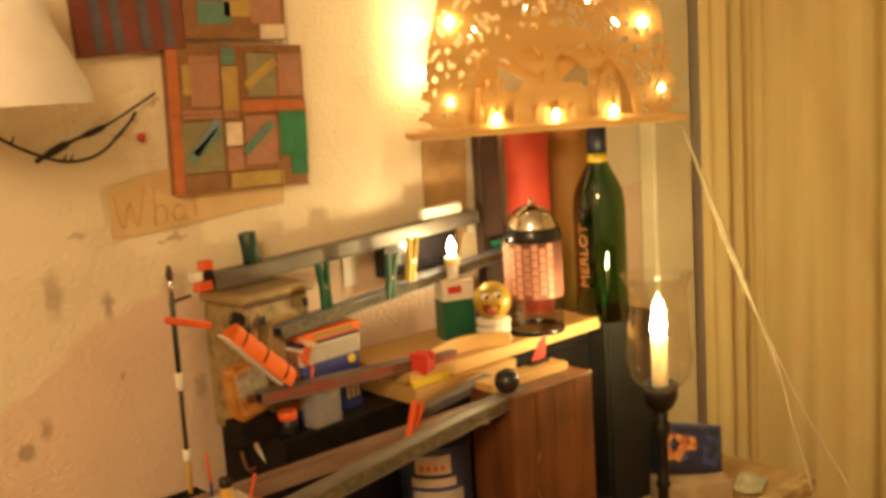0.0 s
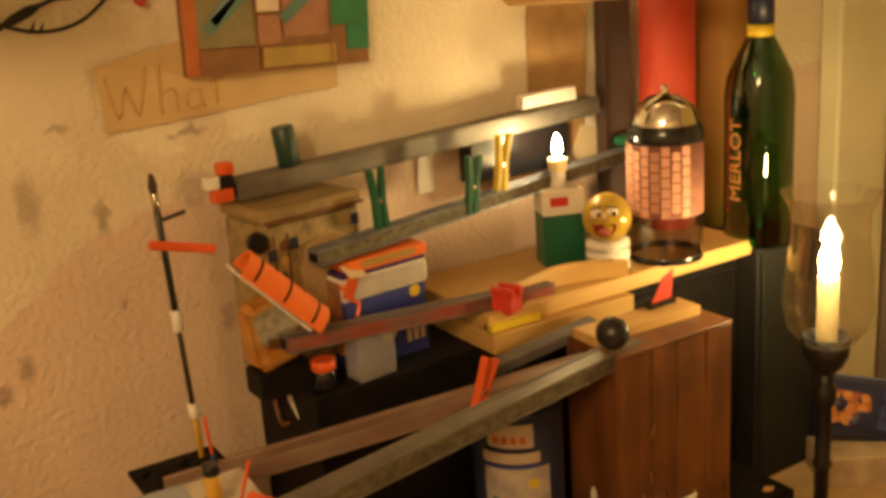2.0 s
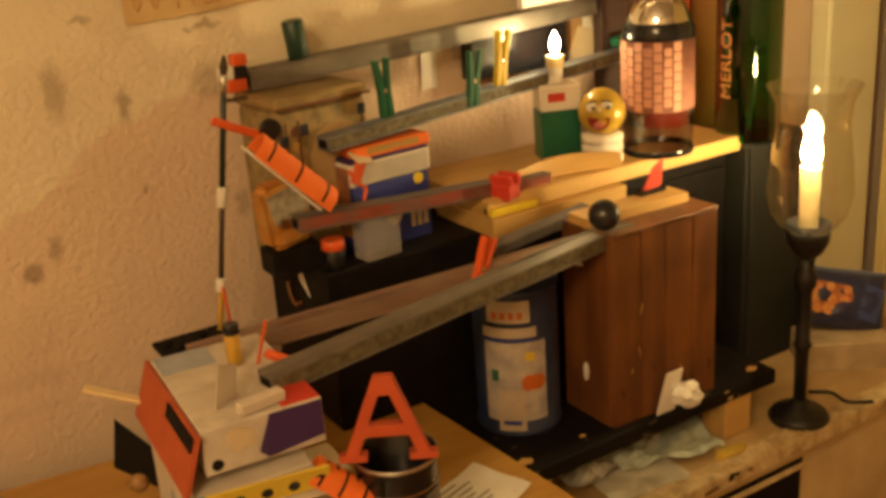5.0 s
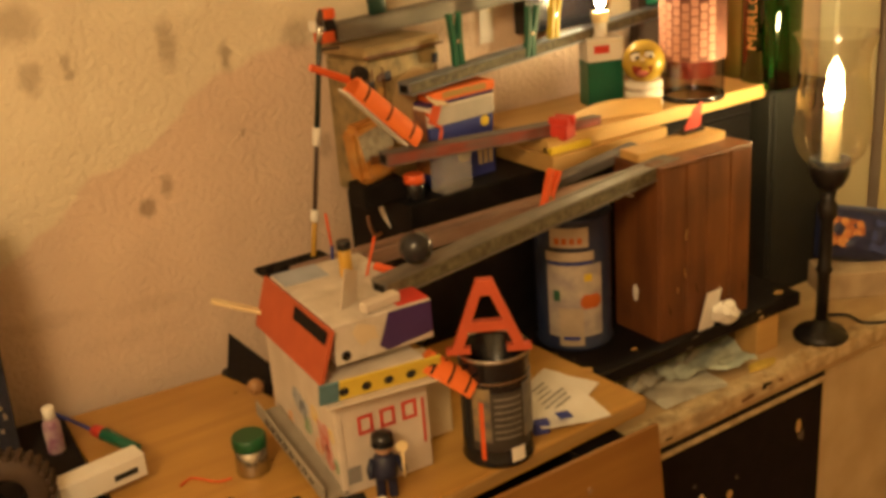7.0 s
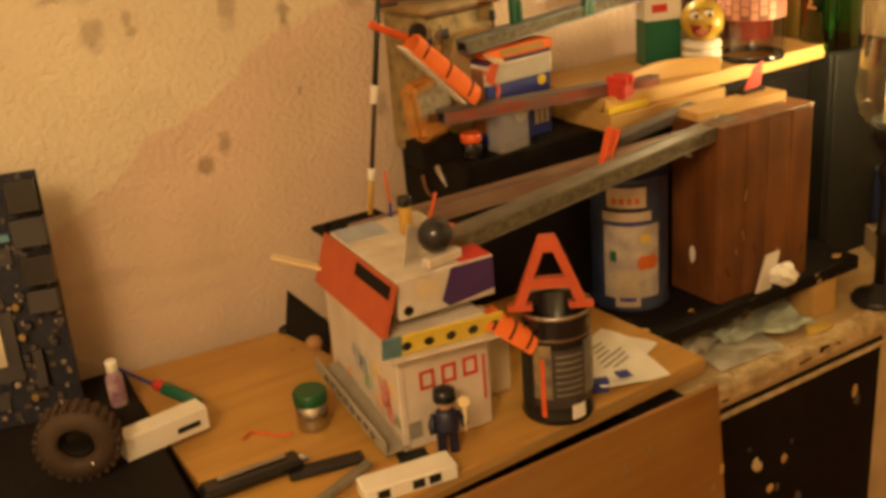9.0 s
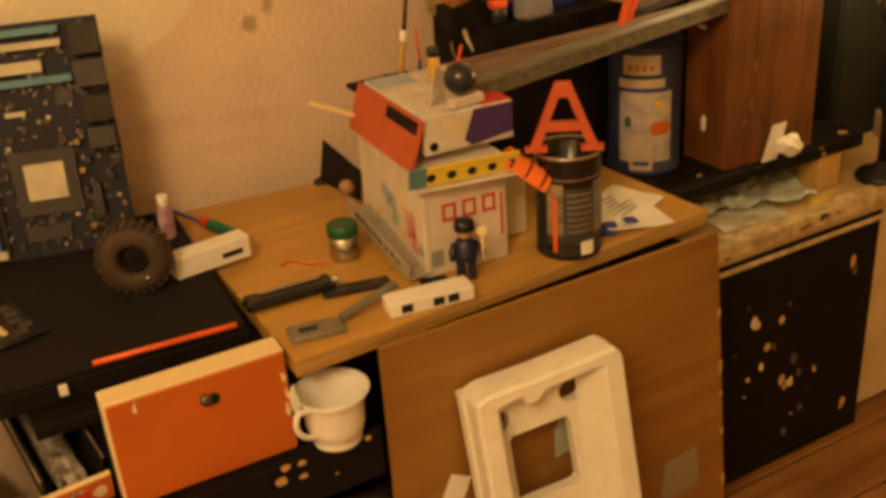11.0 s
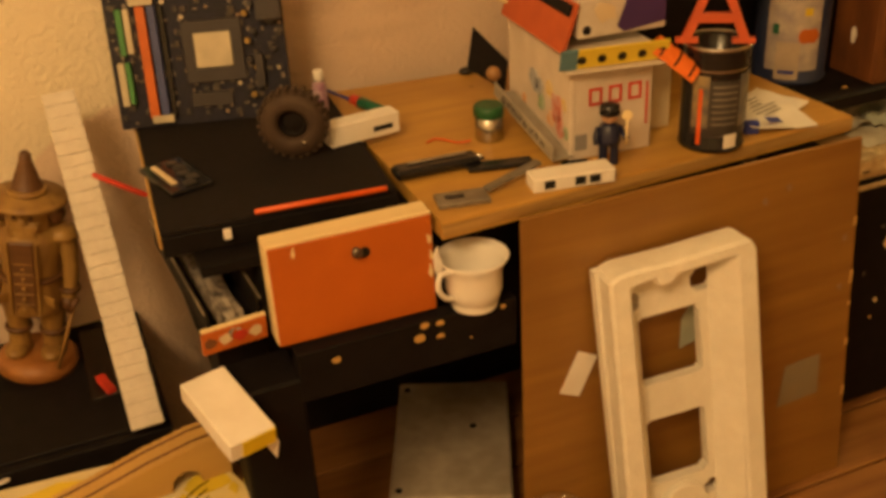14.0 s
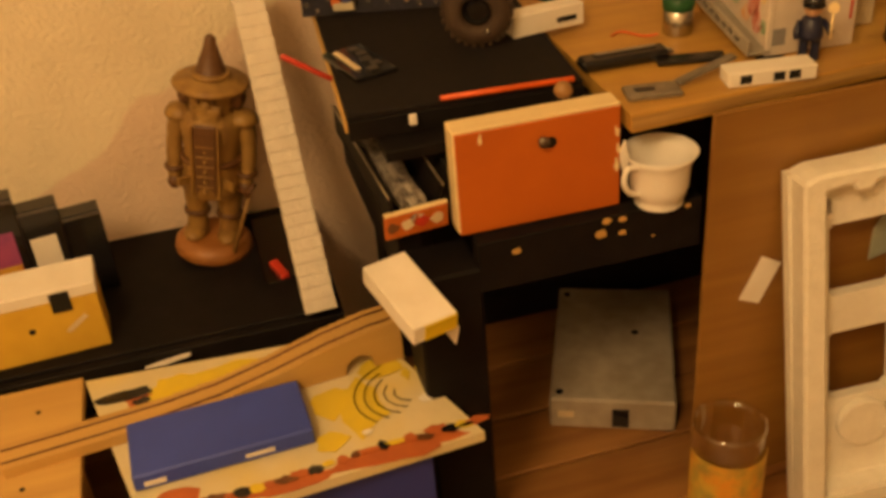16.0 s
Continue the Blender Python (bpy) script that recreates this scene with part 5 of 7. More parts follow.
CREAMPRINT = mat("cream_print", (0.50, 0.41, 0.31), (0.42, 0.34, 0.25), 0.5, 60, patch=40)
part("printed_panel", wrap(0.0492, 190, 275, 0.02, 0.118), mat("white_print", (0.50, 0.44, 0.37), (0.34, 0.30, 0.28), 0.45, 60, c3=(0.22, 0.2, 0.25), patch=40), ft, "white printed panel")
part("printed_band", wrap(0.0492, 188, 262, 0.124, 0.136), CREAMPRINT, ft, "cream printed band")
part("printed_crest", wrap(0.0492, 196, 254, 0.142, 0.168), CREAMPRINT, ft, "cream printed crest")
for i in range(4):
    part("printed_bar", wrap(0.0499, 204 + 11 * i, 211 + 11 * i, 0.147, 0.155), DRAWER, ft, "unreadable red printed mark")
part("printed_sun", wrap(0.0499, 246, 258, 0.096, 0.106), YELLOWPLASTIC, ft, "printed yellow flower")
part("printed_bar", wrap(0.0499, 193, 258, 0.1195, 0.1225), BLUEPLASTIC, ft, "blue printed line")
part("printed_bar", wrap(0.0499, 193, 254, 0.137, 0.141), NAVY, ft, "dark blue printed line")
tomato = ball(0.0145, s=(1, 0.1, 0.85))
tomato.transform(pose(0.0488 * math.cos(math.radians(256)), 0.0488 * math.sin(math.radians(256)), 0.068, 0, 0, -14))
part("printed_tomato", tomato, DRAWER, ft, "printed red tomato")
part("printed_leaf", wrap(0.0499, 200, 210, 0.07, 0.084), GREENPLASTIC, ft)
part("printed_figure", wrap(0.0499, 208, 244, 0.008, 0.06), CREAMPRINT, ft, "pale printed shape")
part("printed_bar", wrap(0.0502, 214, 238, 0.016, 0.021), BLUEPLASTIC, ft)

nk = thing("paper_napkin", pose(0.655, -0.322, 0.712), "crumpled white paper napkin leaning on the chest", "napkin")
part("folded_sheet", prism([(-0.028, 0.0), (0.0, 0.0), (0.006, 0.055), (-0.02, 0.055)], 0.0015, pose(0, -0.002, 0, 8, 0, 0)), WHITEPAPER, nk)
cr = bmesh.new()
bmesh.ops.create_icosphere(cr, subdivisions=3, radius=0.018)
for v in cr.verts:
    v.co *= 1 + 0.5 * (noise.noise(v.co * 90) + 0.4 * noise.noise(v.co * 220))
    v.co.z *= 0.75
bmesh.ops.translate(cr, vec=(0.006, -0.016, 0.024), verts=cr.verts)
part("crumple", cr, WHITEPAPER, nk)
for x, y, s in ((0.445, -0.31, 0.012), (0.80, -0.312, 0.01), (0.53, -0.306, 0.004)):
    solo("wood_chip", prism(blob(random.Random(int(x * 1000)), 0, 0, s, s * 0.6), 0.0014, pose(0, 0, 0.0008, 90, 0, 0)), LIGHTWOOD, pose(x, y, 0.712), "pale flake of bare wood on the black plank", "flake")
solo("label_scrap", prism(blob(random.Random(21), 0, 0, 0.006, 0.014), 0.001, pose(0, 0, 0, 0, 0, 90)), WHITEPAPER, pose(0.5655, -0.272, 0.768), "torn white label on the chest side", "paper")
solo("label_scrap", prism(blob(random.Random(22), 0, 0, 0.008, 0.003), 0.001, pose(0, 0, 0, 0, 0, 90)), WHITEPAPER, pose(0.5655, -0.262, 0.902), "torn white label on the chest side", "paper")

# on the bench
wf = thing("snack_bag", pose(1.035, -0.262, 0.6795, -24, 10, -34), "dark blue snack bag with an orange picture", "snack bag")
part("bag", pillow(0.125, 0.085, 0.04, 5), mat("navy_foil", (0.014, 0.018, 0.06), (0.02, 0.024, 0.07), 0.32, 20, bump=0.1), wf)
rw = random.Random(8)
part("printed_picture", box(0.062, 0.0014, 0.044, (-0.022, -0.0178, 0.043), (0, 4, 0), 0.0005), mat("biscuit_print", (0.35, 0.11, 0.03), (0.2, 0.05, 0.02), 0.45, 90), wf)
for i in range(9):
    part("printed_biscuit", cyl(rw.uniform(0.006, 0.010), 0.0012, (-0.044 + 0.022 * (i % 3) + rw.uniform(-0.003, 0.003), -0.0185, 0.029 + 0.014 * (i // 3) + rw.uniform(-0.002, 0.002)), (90, 0, 0), seg=14), mat("toasted_print", (0.55, 0.27, 0.07), (0.42, 0.12, 0.03), 0.45, 140), wf, "printed round biscuit")
part("crimp", box(0.122, 0.002, 0.008, (0, 0, 0.083), (0, 0, 0), 0.0006), mat("pale_blue_foil", (0.12, 0.16, 0.30), None, 0.3, 20, bump=0), wf, "flattened crimped edge")
part("pale_band", box(0.03, 0.0012, 0.05, (0.036, -0.0172, 0.04), (0, 12, 6), 0.0004), mat("blue_foil_band", (0.04, 0.06, 0.2), None, 0.35, 20, bump=0), wf)
solo("green_wrapper", sheet(0.08, 0.05, 0.016, 7), mat("pale_green_wrapper", (0.52, 0.52, 0.42), (0.36, 0.37, 0.26), 0.5, 40), pose(1.135, -0.318, 0.6375, 0, 0, 20), "crumpled pale green wrapper beside the cardboard box", "wrapper")
solo("cardboard_box", slab(-0.06, 0.06, -0.035, 0.035, 0, 0.042), mat("dull_brown_card", (0.44, 0.33, 0.2), (0.34, 0.25, 0.15), 0.8, 30, c3=(0.25, 0.17, 0.1), patch=25), pose(1.03, -0.27, 0.637, 0, 0, -32), "flat pale cardboard box under the snack bag", "box")
solo("paper_label", slab(-0.012, 0.012, -0.0008, 0.0, -0.012, 0.012, 0), GREYPAINT, pose(0.995, -0.285, 0.659, 0, 0, -32), "small dark printed label on the cardboard box", "label")
TEALPAPER = mat("teal_tissue", (0.56, 0.62, 0.54), (0.42, 0.48, 0.41), 0.8, 40, bump=0.4, dist=0.006)
GREYPAPER = mat("pale_grey_green_paper", (0.62, 0.60, 0.50), (0.48, 0.46, 0.38), 0.8, 40, c3=(0.34, 0.3, 0.24), patch=30)
for i, (x_, y_, w_, d_, h_, r_, k_) in enumerate(((0.585, -0.255, 0.15, 0.10, 0.03, 12, GREYPAPER), (0.66, -0.29, 0.14, 0.085, 0.026, -14, TEALPAPER), (0.53, -0.20, 0.10, 0.09, 0.022, 30, GREYPAPER), (0.69, -0.235, 0.11, 0.08, 0.045, 8, TEALPAPER))):
    solo("crumpled_paper", sheet(w_, d_, h_, 3 + i), k_, pose(x_, y_, 0.6372, 0, 0, r_), "crumpled pale teal paper under the plank" if k_ is TEALPAPER else "loose pale grey paper under the plank", "paper")
solo("flat_paper", sheet(0.11, 0.06, 0.006, 22), GREYPAPER, pose(0.60, -0.325, 0.6372, 0, 0, -6), "flat dirty paper sheet on the bench", "paper")
solo("yellow_rag", prism(blob(random.Random(9), 0, 0, 0.035, 0.012), 0.006, pose(0, 0, 0.003, 90, 0, 0), 0.002), mat("yellow_cloth", (0.6, 0.42, 0.06), None, 0.9, 80), pose(0.72, -0.352, 0.6392), "small yellow rag on the bench edge", "cloth")
solo("lamp_lead", tube(curve_pts([(0.915, -0.31, 0.641), (0.935, -0.33, 0.641), (0.93, -0.36, 0.641), (0.955, -0.38, 0.641)]), 0.0025), IRON, Matrix(), "short black lead beside the lamp foot", "cable")

# ---- the paper house, in its own space ----
HOUSECARD = mat("pinkish_house_card", (0.64, 0.565, 0.49), (0.56, 0.49, 0.42), 0.8, 30, c3=(0.5, 0.42, 0.35), patch=16)
house = thing("paper_house", pose(0.062, -0.394, 0.74, 0, 0, -4), "painted cardboard house with a boxy coloured roof", "model house")
part("house_body", slab(0, 0.10, 0, 0.18, 0, 0.124), HOUSECARD, house, "white cardboard walls")
for x in (0.030, 0.054, 0.078):
    part("window_outline", join(slab(x - 0.008, x + 0.008, -0.0012, -0.0002, 0.062, 0.065, 0), slab(x - 0.008, x + 0.008, -0.0012, -0.0002, 0.079, 0.082, 0), slab(x - 0.008, x - 0.005, -0.0012, -0.0002, 0.0651, 0.0789, 0), slab(x + 0.005, x + 0.008, -0.0012, -0.0002, 0.0651, 0.0789, 0)), REDPLASTIC, house, "red painted window outline")
part("painted_square", slab(0.005, 0.02, -0.0012, -0.0002, 0.012, 0.03, 0), mat("grey_wash", (0.3, 0.28, 0.27), None, 0.8, 40), house, "small grey painted square")
part("side_seam", slab(-0.0015, 0.006, -0.0015, 0.004, 0, 0.123), HOUSECARD, house)
part("pink_line", slab(0.092, 0.0945, -0.0012, -0.0002, 0.03, 0.08, 0), REDPLASTIC, house)
rf = random.Random(14)
for y, z, s, k in ((0.036, 0.05, 0.02, "r"), (0.026, 0.033, 0.014, "r"), (0.052, 0.032, 0.012, "o"), (0.055, 0.068, 0.011, "y"), (0.078, 0.045, 0.012, "g"), (0.085, 0.062, 0.014, "s"), (0.10, 0.066, 0.014, "s"), (0.13, 0.03, 0.009, "o"), (0.01, 0.03, 0.008, "g"), (0.015, 0.062, 0.008, "y")):
    cm = {"r": (0.50, 0.12, 0.07), "o": (0.62, 0.28, 0.07), "y": (0.66, 0.47, 0.12), "g": (0.16, 0.28, 0.12), "s": (0.26, 0.28, 0.34)}[k]
    part("painted_flower", prism(blob(rf, y, z, s * 0.95, s * 1.1), 0.0008, pose(-0.0005, 0, 0, 0, 0, 90)), mat("flower_" + k, cm, tuple(0.5 * q + 0.33 for q in cm), 0.8, 90), house, "painted flower blot")
RX0, RX1, RY0, RY1, RZ0, RZ1 = 0.012, 0.117, 0.008, 0.172, 0.136, 0.178
part("roof_box", slab(RX0, RX1, RY0, RY1, RZ0, RZ1), mat("stained_white_card", (0.64, 0.585, 0.52), (0.5, 0.44, 0.37), 0.8, 35, c3=(0.30, 0.25, 0.2), patch=32), house, "white cardboard box roof, torn and stained")
part("purple_patch", prism([(0.058, 0.145), (0.066, 0.138), (0.116, 0.144), (0.116, 0.1765), (0.07, 0.1765), (0.066, 0.165)], 0.001, pose(0, RY0 - 0.0005, 0)), PURPLE, house, "purple printed patch")
part("brown_patch", prism(blob(rf, 0.045, 0.162, 0.014, 0.012), 0.001, pose(0, RY0 - 0.0005, 0)), CARD, house)
part("dark_hole", cyl(0.005, 0.001, (0.022, RY0 - 0.0002, 0.145), (90, 0, 0)), BLACKGLOSS, house)
part("roof_flap", prism([(-0.0062, 0.124), (0.011, 0.176), (0.008, 0.177), (-0.0095, 0.125)], RY1 - RY0 + 0.012, pose(0, (RY0 + RY1) / 2, 0)), mat("brick_red_gouache", (0.50, 0.10, 0.03), (0.42, 0.08, 0.025), 0.7, 40), house, "red-orange painted flap")
part("dark_print", box(0.0012, 0.078, 0.013, (0.0032, 0.046, 0.1685), (0, 18, 0)), BLACKMATT, house, "dark torn print")
part("blue_corner", box(0.05, 0.04, 0.001, (0.038, 0.15, RZ1 + 0.0006)), mat("pale_blue_print", (0.42, 0.46, 0.55), None, 0.7, 40), house)
part("red_corner", box(0.034, 0.034, 0.001, (0.099, 0.027, RZ1 + 0.0006)), REDPLASTIC, house)
part("folded_card", prism([(0, 0), (0.026, 0.0), (0.024, 0.034), (0.003, 0.044)], 0.0012, pose(0.034, 0.038, RZ1, 10, 0, 28)), HOUSECARD, house, "upright folded white card")
part("card_strip", box(0.042, 0.012, 0.01, (0.068, 0.02, RZ1 + 0.006), (0, 0, 12)), HOUSECARD, house)
ss = part("sign_strip", box(0.118, 0.0025, 0.024, (0.048, -0.014, 0.121), (16, 0, -6)), mat("yellow_gouache", (0.72, 0.55, 0.05), (0.64, 0.47, 0.04), 0.7, 60), house, "yellow painted strip with black dots")
for i in range(5):
    x = 0.008 + 0.0225 * i
    part("dot", cyl(0.0050, 0.001, (x, -0.0148 - 0.105 * (x - 0.048), 0.1195), (106, 0, -6), seg=14), BLACKGLOSS, ss)
part("blue_end", box(0.02, 0.003, 0.025, (-0.006, -0.0085, 0.121), (16, 0, -6)), mat("teal_gouache", (0.10, 0.22, 0.28), None, 0.7, 60), house, "blue-green painted end")
part("strip_ledge", box(0.125, 0.026, 0.002, (0.052, -0.008, 0.1075), (0, 0, -6)), HOUSECARD, house)
part("right_wing", slab(0.1005, 0.15, 0.045, 0.1, 0, 0.08), CARD, house, "pale side wing of card")

hs = thing("card_ramp", along((0.058, -0.235, 0.772), (0.052, -0.395, 0.747)), "grey card ramp with handwriting beside the house", "ramp")
part("ramp_sheet", box(0.165, 0.026, 0.002, (0.082, 0, 0)), mat("grey_card", (0.30, 0.27, 0.22), (0.24, 0.21, 0.17), 0.8, 40), hs)
part("ramp_wall", box(0.165, 0.002, 0.018, (0.082, -0.013, 0.008)), mat("grey_card_side", (0.38, 0.34, 0.28), None, 0.8, 40), hs)
rh = random.Random(19)
for i in range(8):
    x_ = 0.025 + 0.0155 * i
    part("written_mark", tube(curve_pts([(x_ + 0.0035 * k_ + rh.uniform(-0.001, 0.001), -0.0146, 0.008 + (0.0045 if k_ % 2 else -0.004) * rh.uniform(0.5, 1.1)) for k_ in range(4)], 3), 0.0006, 4), BLACKGLOSS, hs, "unreadable handwriting")
solo("dark_card", prism([(0, 0), (0.05, -0.03), (0.055, 0.01), (0.01, 0.055)], 0.0015), BLACKMATT, pose(0.052, -0.135, 0.775, 0, 0, -35), "dark torn card behind the house", "card")
solo("wooden_stick", box(0.06, 0.012, 0.004), CREAM, along((0.052, -0.210, 0.888), (0.10, -0.235, 0.868)), "pale wooden slat poking out behind the house", "slat")

cp = thing("toy_post", pose(0.146, -0.285, 0.9185), "small yellow post with a black cap", "toy")
part("post", cyl(0.007, 0.03, seg=14), mat("mustard_plastic", (0.6, 0.35, 0.04), None, 0.4, 20, bump=0), cp)
part("cap", cyl(0.0075, 0.01, (0, 0, 0.03), seg=14), BLACKGLOSS, cp)
solo("orange_stick", box(0.003, 0.003, 0.045), ORANGEPLASTIC, pose(0.168, -0.30, 0.9385, 8, 14, 0), "thin orange plastic stick", "stick")
solo("blue_stick", box(0.0035, 0.0035, 0.022), BLUEPLASTIC, pose(0.179, -0.188, 0.907, 0, 4, 0), "thin blue plastic stick end", "stick")
solo("orange_stick", box(0.003, 0.003, 0.04), ORANGEPLASTIC, pose(0.178, -0.188, 0.937, 0, -4, 0), "thin orange plastic stick", "stick")
solo("orange_clip", box(0.03, 0.008, 0.008, bev=0.002), ORANGEPLASTIC, pose(0.178, -0.315, 0.9255, 0, 20, -40), "small orange plastic clip", "clip")
rj = random.Random(31)
for i in range(6):
    solo("rubble_bit", ball(0.006, s=(1, rj.uniform(0.6, 1), rj.uniform(0.5, 0.9)), seg=8), BLACKMATT, pose(0.134 + 0.013 * i, -0.105 - 0.012 * (i % 3), 0.878), "small dark crumb on the clamp plate", "crumb")
solo("black_clamp", slab(0.125, 0.215, -0.2, -0.08, 0.868, 0.874), BLACKMATT, Matrix(), "flat black clamp plate at the rail end", "clamp")

# tilting stick with its orange lever
sk = thing("tilting_stick", pose(0.196, -0.10, 0.874), "thin jointed stick with a brush tip and an orange lever", "stick")
part("lower_stick", cyl(0.0032, 0.045, seg=10), mat("mustard_stick", (0.62, 0.36, 0.04), None, 0.5, 20, bump=0), sk)
part("white_joint", cyl(0.0055, 0.015, (0, 0, 0.045), seg=12), WHITEPAPER, sk)
part("middle_stick", cyl(0.0028, 0.085, (0, 0, 0.06), seg=10), mat("dark_brown_stick", (0.05, 0.025, 0.015), None, 0.5, 30), sk)
part("white_joint", cyl(0.0055, 0.022, (0, 0, 0.138), seg=12), WHITEPAPER, sk)
part("upper_stick", cyl(0.0034, 0.098, (0.0, 0, 0.16), seg=10), mat("green_black_lacquer", (0.012, 0.022, 0.018), None, 0.3, 20, bump=0), sk)
part("ferrule", cyl(0.0036, 0.02, (0, 0, 0.258), seg=10), STEEL, sk)
part("brush_tip", lathe([(0.0035, 0.278), (0.0048, 0.284), (0.003, 0.293), (0.001, 0.297)], 10), RUBBER, sk)
part("cross_bar", box(0.03, 0.004, 0.004, (0.012, 0, 0.252), (0, -8, 0)), RUBBER, sk)
part("lever", box(0.066, 0.006, 0.009, (0.016, -0.007, 0.222), (0, 17, 0), 0.002), ORANGEPLASTIC, sk, "orange plastic lever")
solo("black_disc", cyl(0.011, 0.008, (0, 0, 0), (90, 0, 0)), BLACKGLOSS, pose(0.276, -0.113, 1.087), "small black wheel against the tea tin", "wheel")

# ---- on the desk board ----
part("label_wrap", wrap(0.0362, 195, 300, 0.02, 0.085), mat("dark_printed_label", (0.05, 0.045, 0.04), (0.025, 0.02, 0.02), 0.5, 50), tn, "dark printed label")
for i in range(7):
    part("printed_bar", wrap(0.0369, 232, 276, 0.034 + 0.0072 * i, 0.0362 + 0.0072 * i), mat("grey_print", (0.20, 0.18, 0.15), None, 0.6, 40), tn, "unreadable printed line")
part("side_panel", wrap(0.0364, 196, 226, 0.03, 0.09), mat("grey_cream_print", (0.24, 0.2, 0.13), (0.07, 0.07, 0.08), 0.5, 50, c3=(0.42, 0.3, 0.12), patch=45), tn, "mottled printed picture")
part("side_panel", wrap(0.0364, 282, 318, 0.03, 0.09), mat("grey_blue_print", (0.16, 0.16, 0.15), (0.06, 0.06, 0.08), 0.5, 50, c3=(0.3, 0.24, 0.14), patch=45), tn, "mottled printed picture")
part("groove_ring", wrap(0.0361, 0, 359.9, 0.094, 0.0962, 40), STEEL, tn, "bare ridge round the can")
part("price_label", wrap(0.0369, 256, 280, 0.006, 0.022), WHITEPAPER, tn, "white barcode sticker")
part("orange_stripe", wrap(0.0369, 208, 215, 0.01, 0.075), ORANGEPLASTIC, tn, "orange edge of the label")
part("rim", lathe([(0.037, 0.1165), (0.0383, 0.119), (0.037, 0.1215), (0.0357, 0.119), (0.037, 0.1165)], 32, cap=False), STEEL, tn, "bare metal rim")
la = thing("letter_a", pose(0.218, -0.432, 0.8615, -8, 0, -32), "orange-red wooden letter A resting on the tin", "letter")


def letter_a():
    H, w = 0.074, 0.038

    def inside(x, z):
        u = abs(x)
        if z < 0.006:
            return w - 0.02 < u < w + 0.004
        outer = u < w - (w - 0.008) * z / H
        if not (outer and z < H):
            return False
        hole = z < 0.022 and u < w - (w - 0.008) * z / H - 0.0105
        hole2 = 0.032 < z < 0.058 and u < w - (w - 0.008) * z / H - 0.0095
        return not (hole or hole2)

    return plate(inside, -0.045, 0.045, 0, 0.076, 0.001, 0.012)


part("letter_body", letter_a(), mat("red_orange_lacquer", (0.52, 0.085, 0.024), (0.42, 0.065, 0.02), 0.4, 20), la)
for i_ in range(14):
    rl_ = random.Random(200 + i_)
    solo("board_mark", prism(blob(rl_, 0, 0, rl_.uniform(0.002, 0.006), rl_.uniform(0.0015, 0.004)), 0.0004, pose(0, 0, 0.0002, 90, 0, 0)), MASON if i_ % 3 else DARKSTAIN, pose(rl_.uniform(-0.05, 0.36), rl_.uniform(-0.43, -0.10), 0.7401), "small stain on the desk board", "stain")
lf = thing("leaflet", pose(0.335, -0.372, 0.7402, 0, 0, 18), "printed white leaflet lying beside the tin", "leaflet")
part("page", sheet(0.10, 0.075, 0.004, 31, 10, 0.004), WHITEPAPER, lf)
part("page", sheet(0.085, 0.07, 0.004, 37, 10, 0.002), WHITEPAPER, lf, "second folded page", m=pose(-0.02, -0.03, 0.004, 3, 6, -28))
for i in range(7):
    part("printed_line", box(0.03 + 0.012 * (i % 3), 0.0022, 0.0005, (-0.012, -0.028 + 0.0085 * i, 0.0092), bev=0), mat("faint_print", (0.32, 0.29, 0.26), None, 0.8, 60), lf, "unreadable printed line")
part("blue_picture", box(0.016, 0.014, 0.0006, (-0.038, -0.046, 0.0115), (3, 6, -28), 0), BLUEPLASTIC, lf, "small blue printed picture")
solo("small_carton", slab(-0.009, 0.009, -0.005, 0.005, 0, 0.015), BLUEPLASTIC, pose(0.283, -0.425, 0.74, 0, 0, -20), "tiny blue and white carton beside the tin", "carton")
solo("white_carton", slab(-0.046, 0.046, -0.014, 0.014, 0, 0.016), WHITEPAPER, pose(0.036, -0.443, 0.74, 0, 0, -9), "flat white carton with printed squares on the edge", "carton")
for x in (-0.03, 0.004, 0.02):
    solo("printed_square", box(0.012, 0.0006, 0.009, bev=0), GREYPAINT, pose(0.036 + x, -0.4575 - 0.16 * x, 0.748, 0, 0, -9), "small grey printed square on the carton", "print")
solo("glue_strip", box(0.03, 0.03, 0.002), GREYPAINT, pose(0.062, -0.41, 0.741, 0, 0, -15), "small dark slip of card", "card")

FIGSKIN = mat("toy_skin", (0.55, 0.33, 0.2), None, 0.5, 20, bump=0)
fig = [(box(0.009, 0.010, 0.026, (-0.006, 0, 0.013), bev=0.002), NAVY), (box(0.009, 0.010, 0.026, (0.006, 0, 0.013), bev=0.002), NAVY), (lathe([(0.0125, 0.026), (0.013, 0.03), (0.0105, 0.046), (0.006, 0.05)], 16), NAVY),
       (ball(0.0092, (0, 0, 0.057), seg=14), FIGSKIN), (lathe([(0.0095, 0.06), (0.0115, 0.062), (0.0105, 0.07), (0.004, 0.072)], 16), BLACKGLOSS), (cyl(0.0115, 0.002, (0, -0.003, 0.0605), seg=14), BLACKGLOSS),
       (tube([(0.011, 0, 0.044), (0.016, -0.008, 0.038), (0.017, -0.014, 0.036)], 0.0035), NAVY), (tube([(-0.011, 0, 0.044), (-0.015, -0.003, 0.034), (-0.014, -0.006, 0.026)], 0.0035), NAVY),
       (tube([(0.0172, -0.016, 0.03), (0.0172, -0.016, 0.058)], 0.0014), WAX), (cyl(0.006, 0.002, (0.0172, -0.015, 0.063), (90, 0, 0), seg=14), WAX)]
multi("toy_figure", fig, pose(0.096, -0.42, 0.74, 0, 0, -25), "small dark blue toy figure with a black cap", "toy figure")

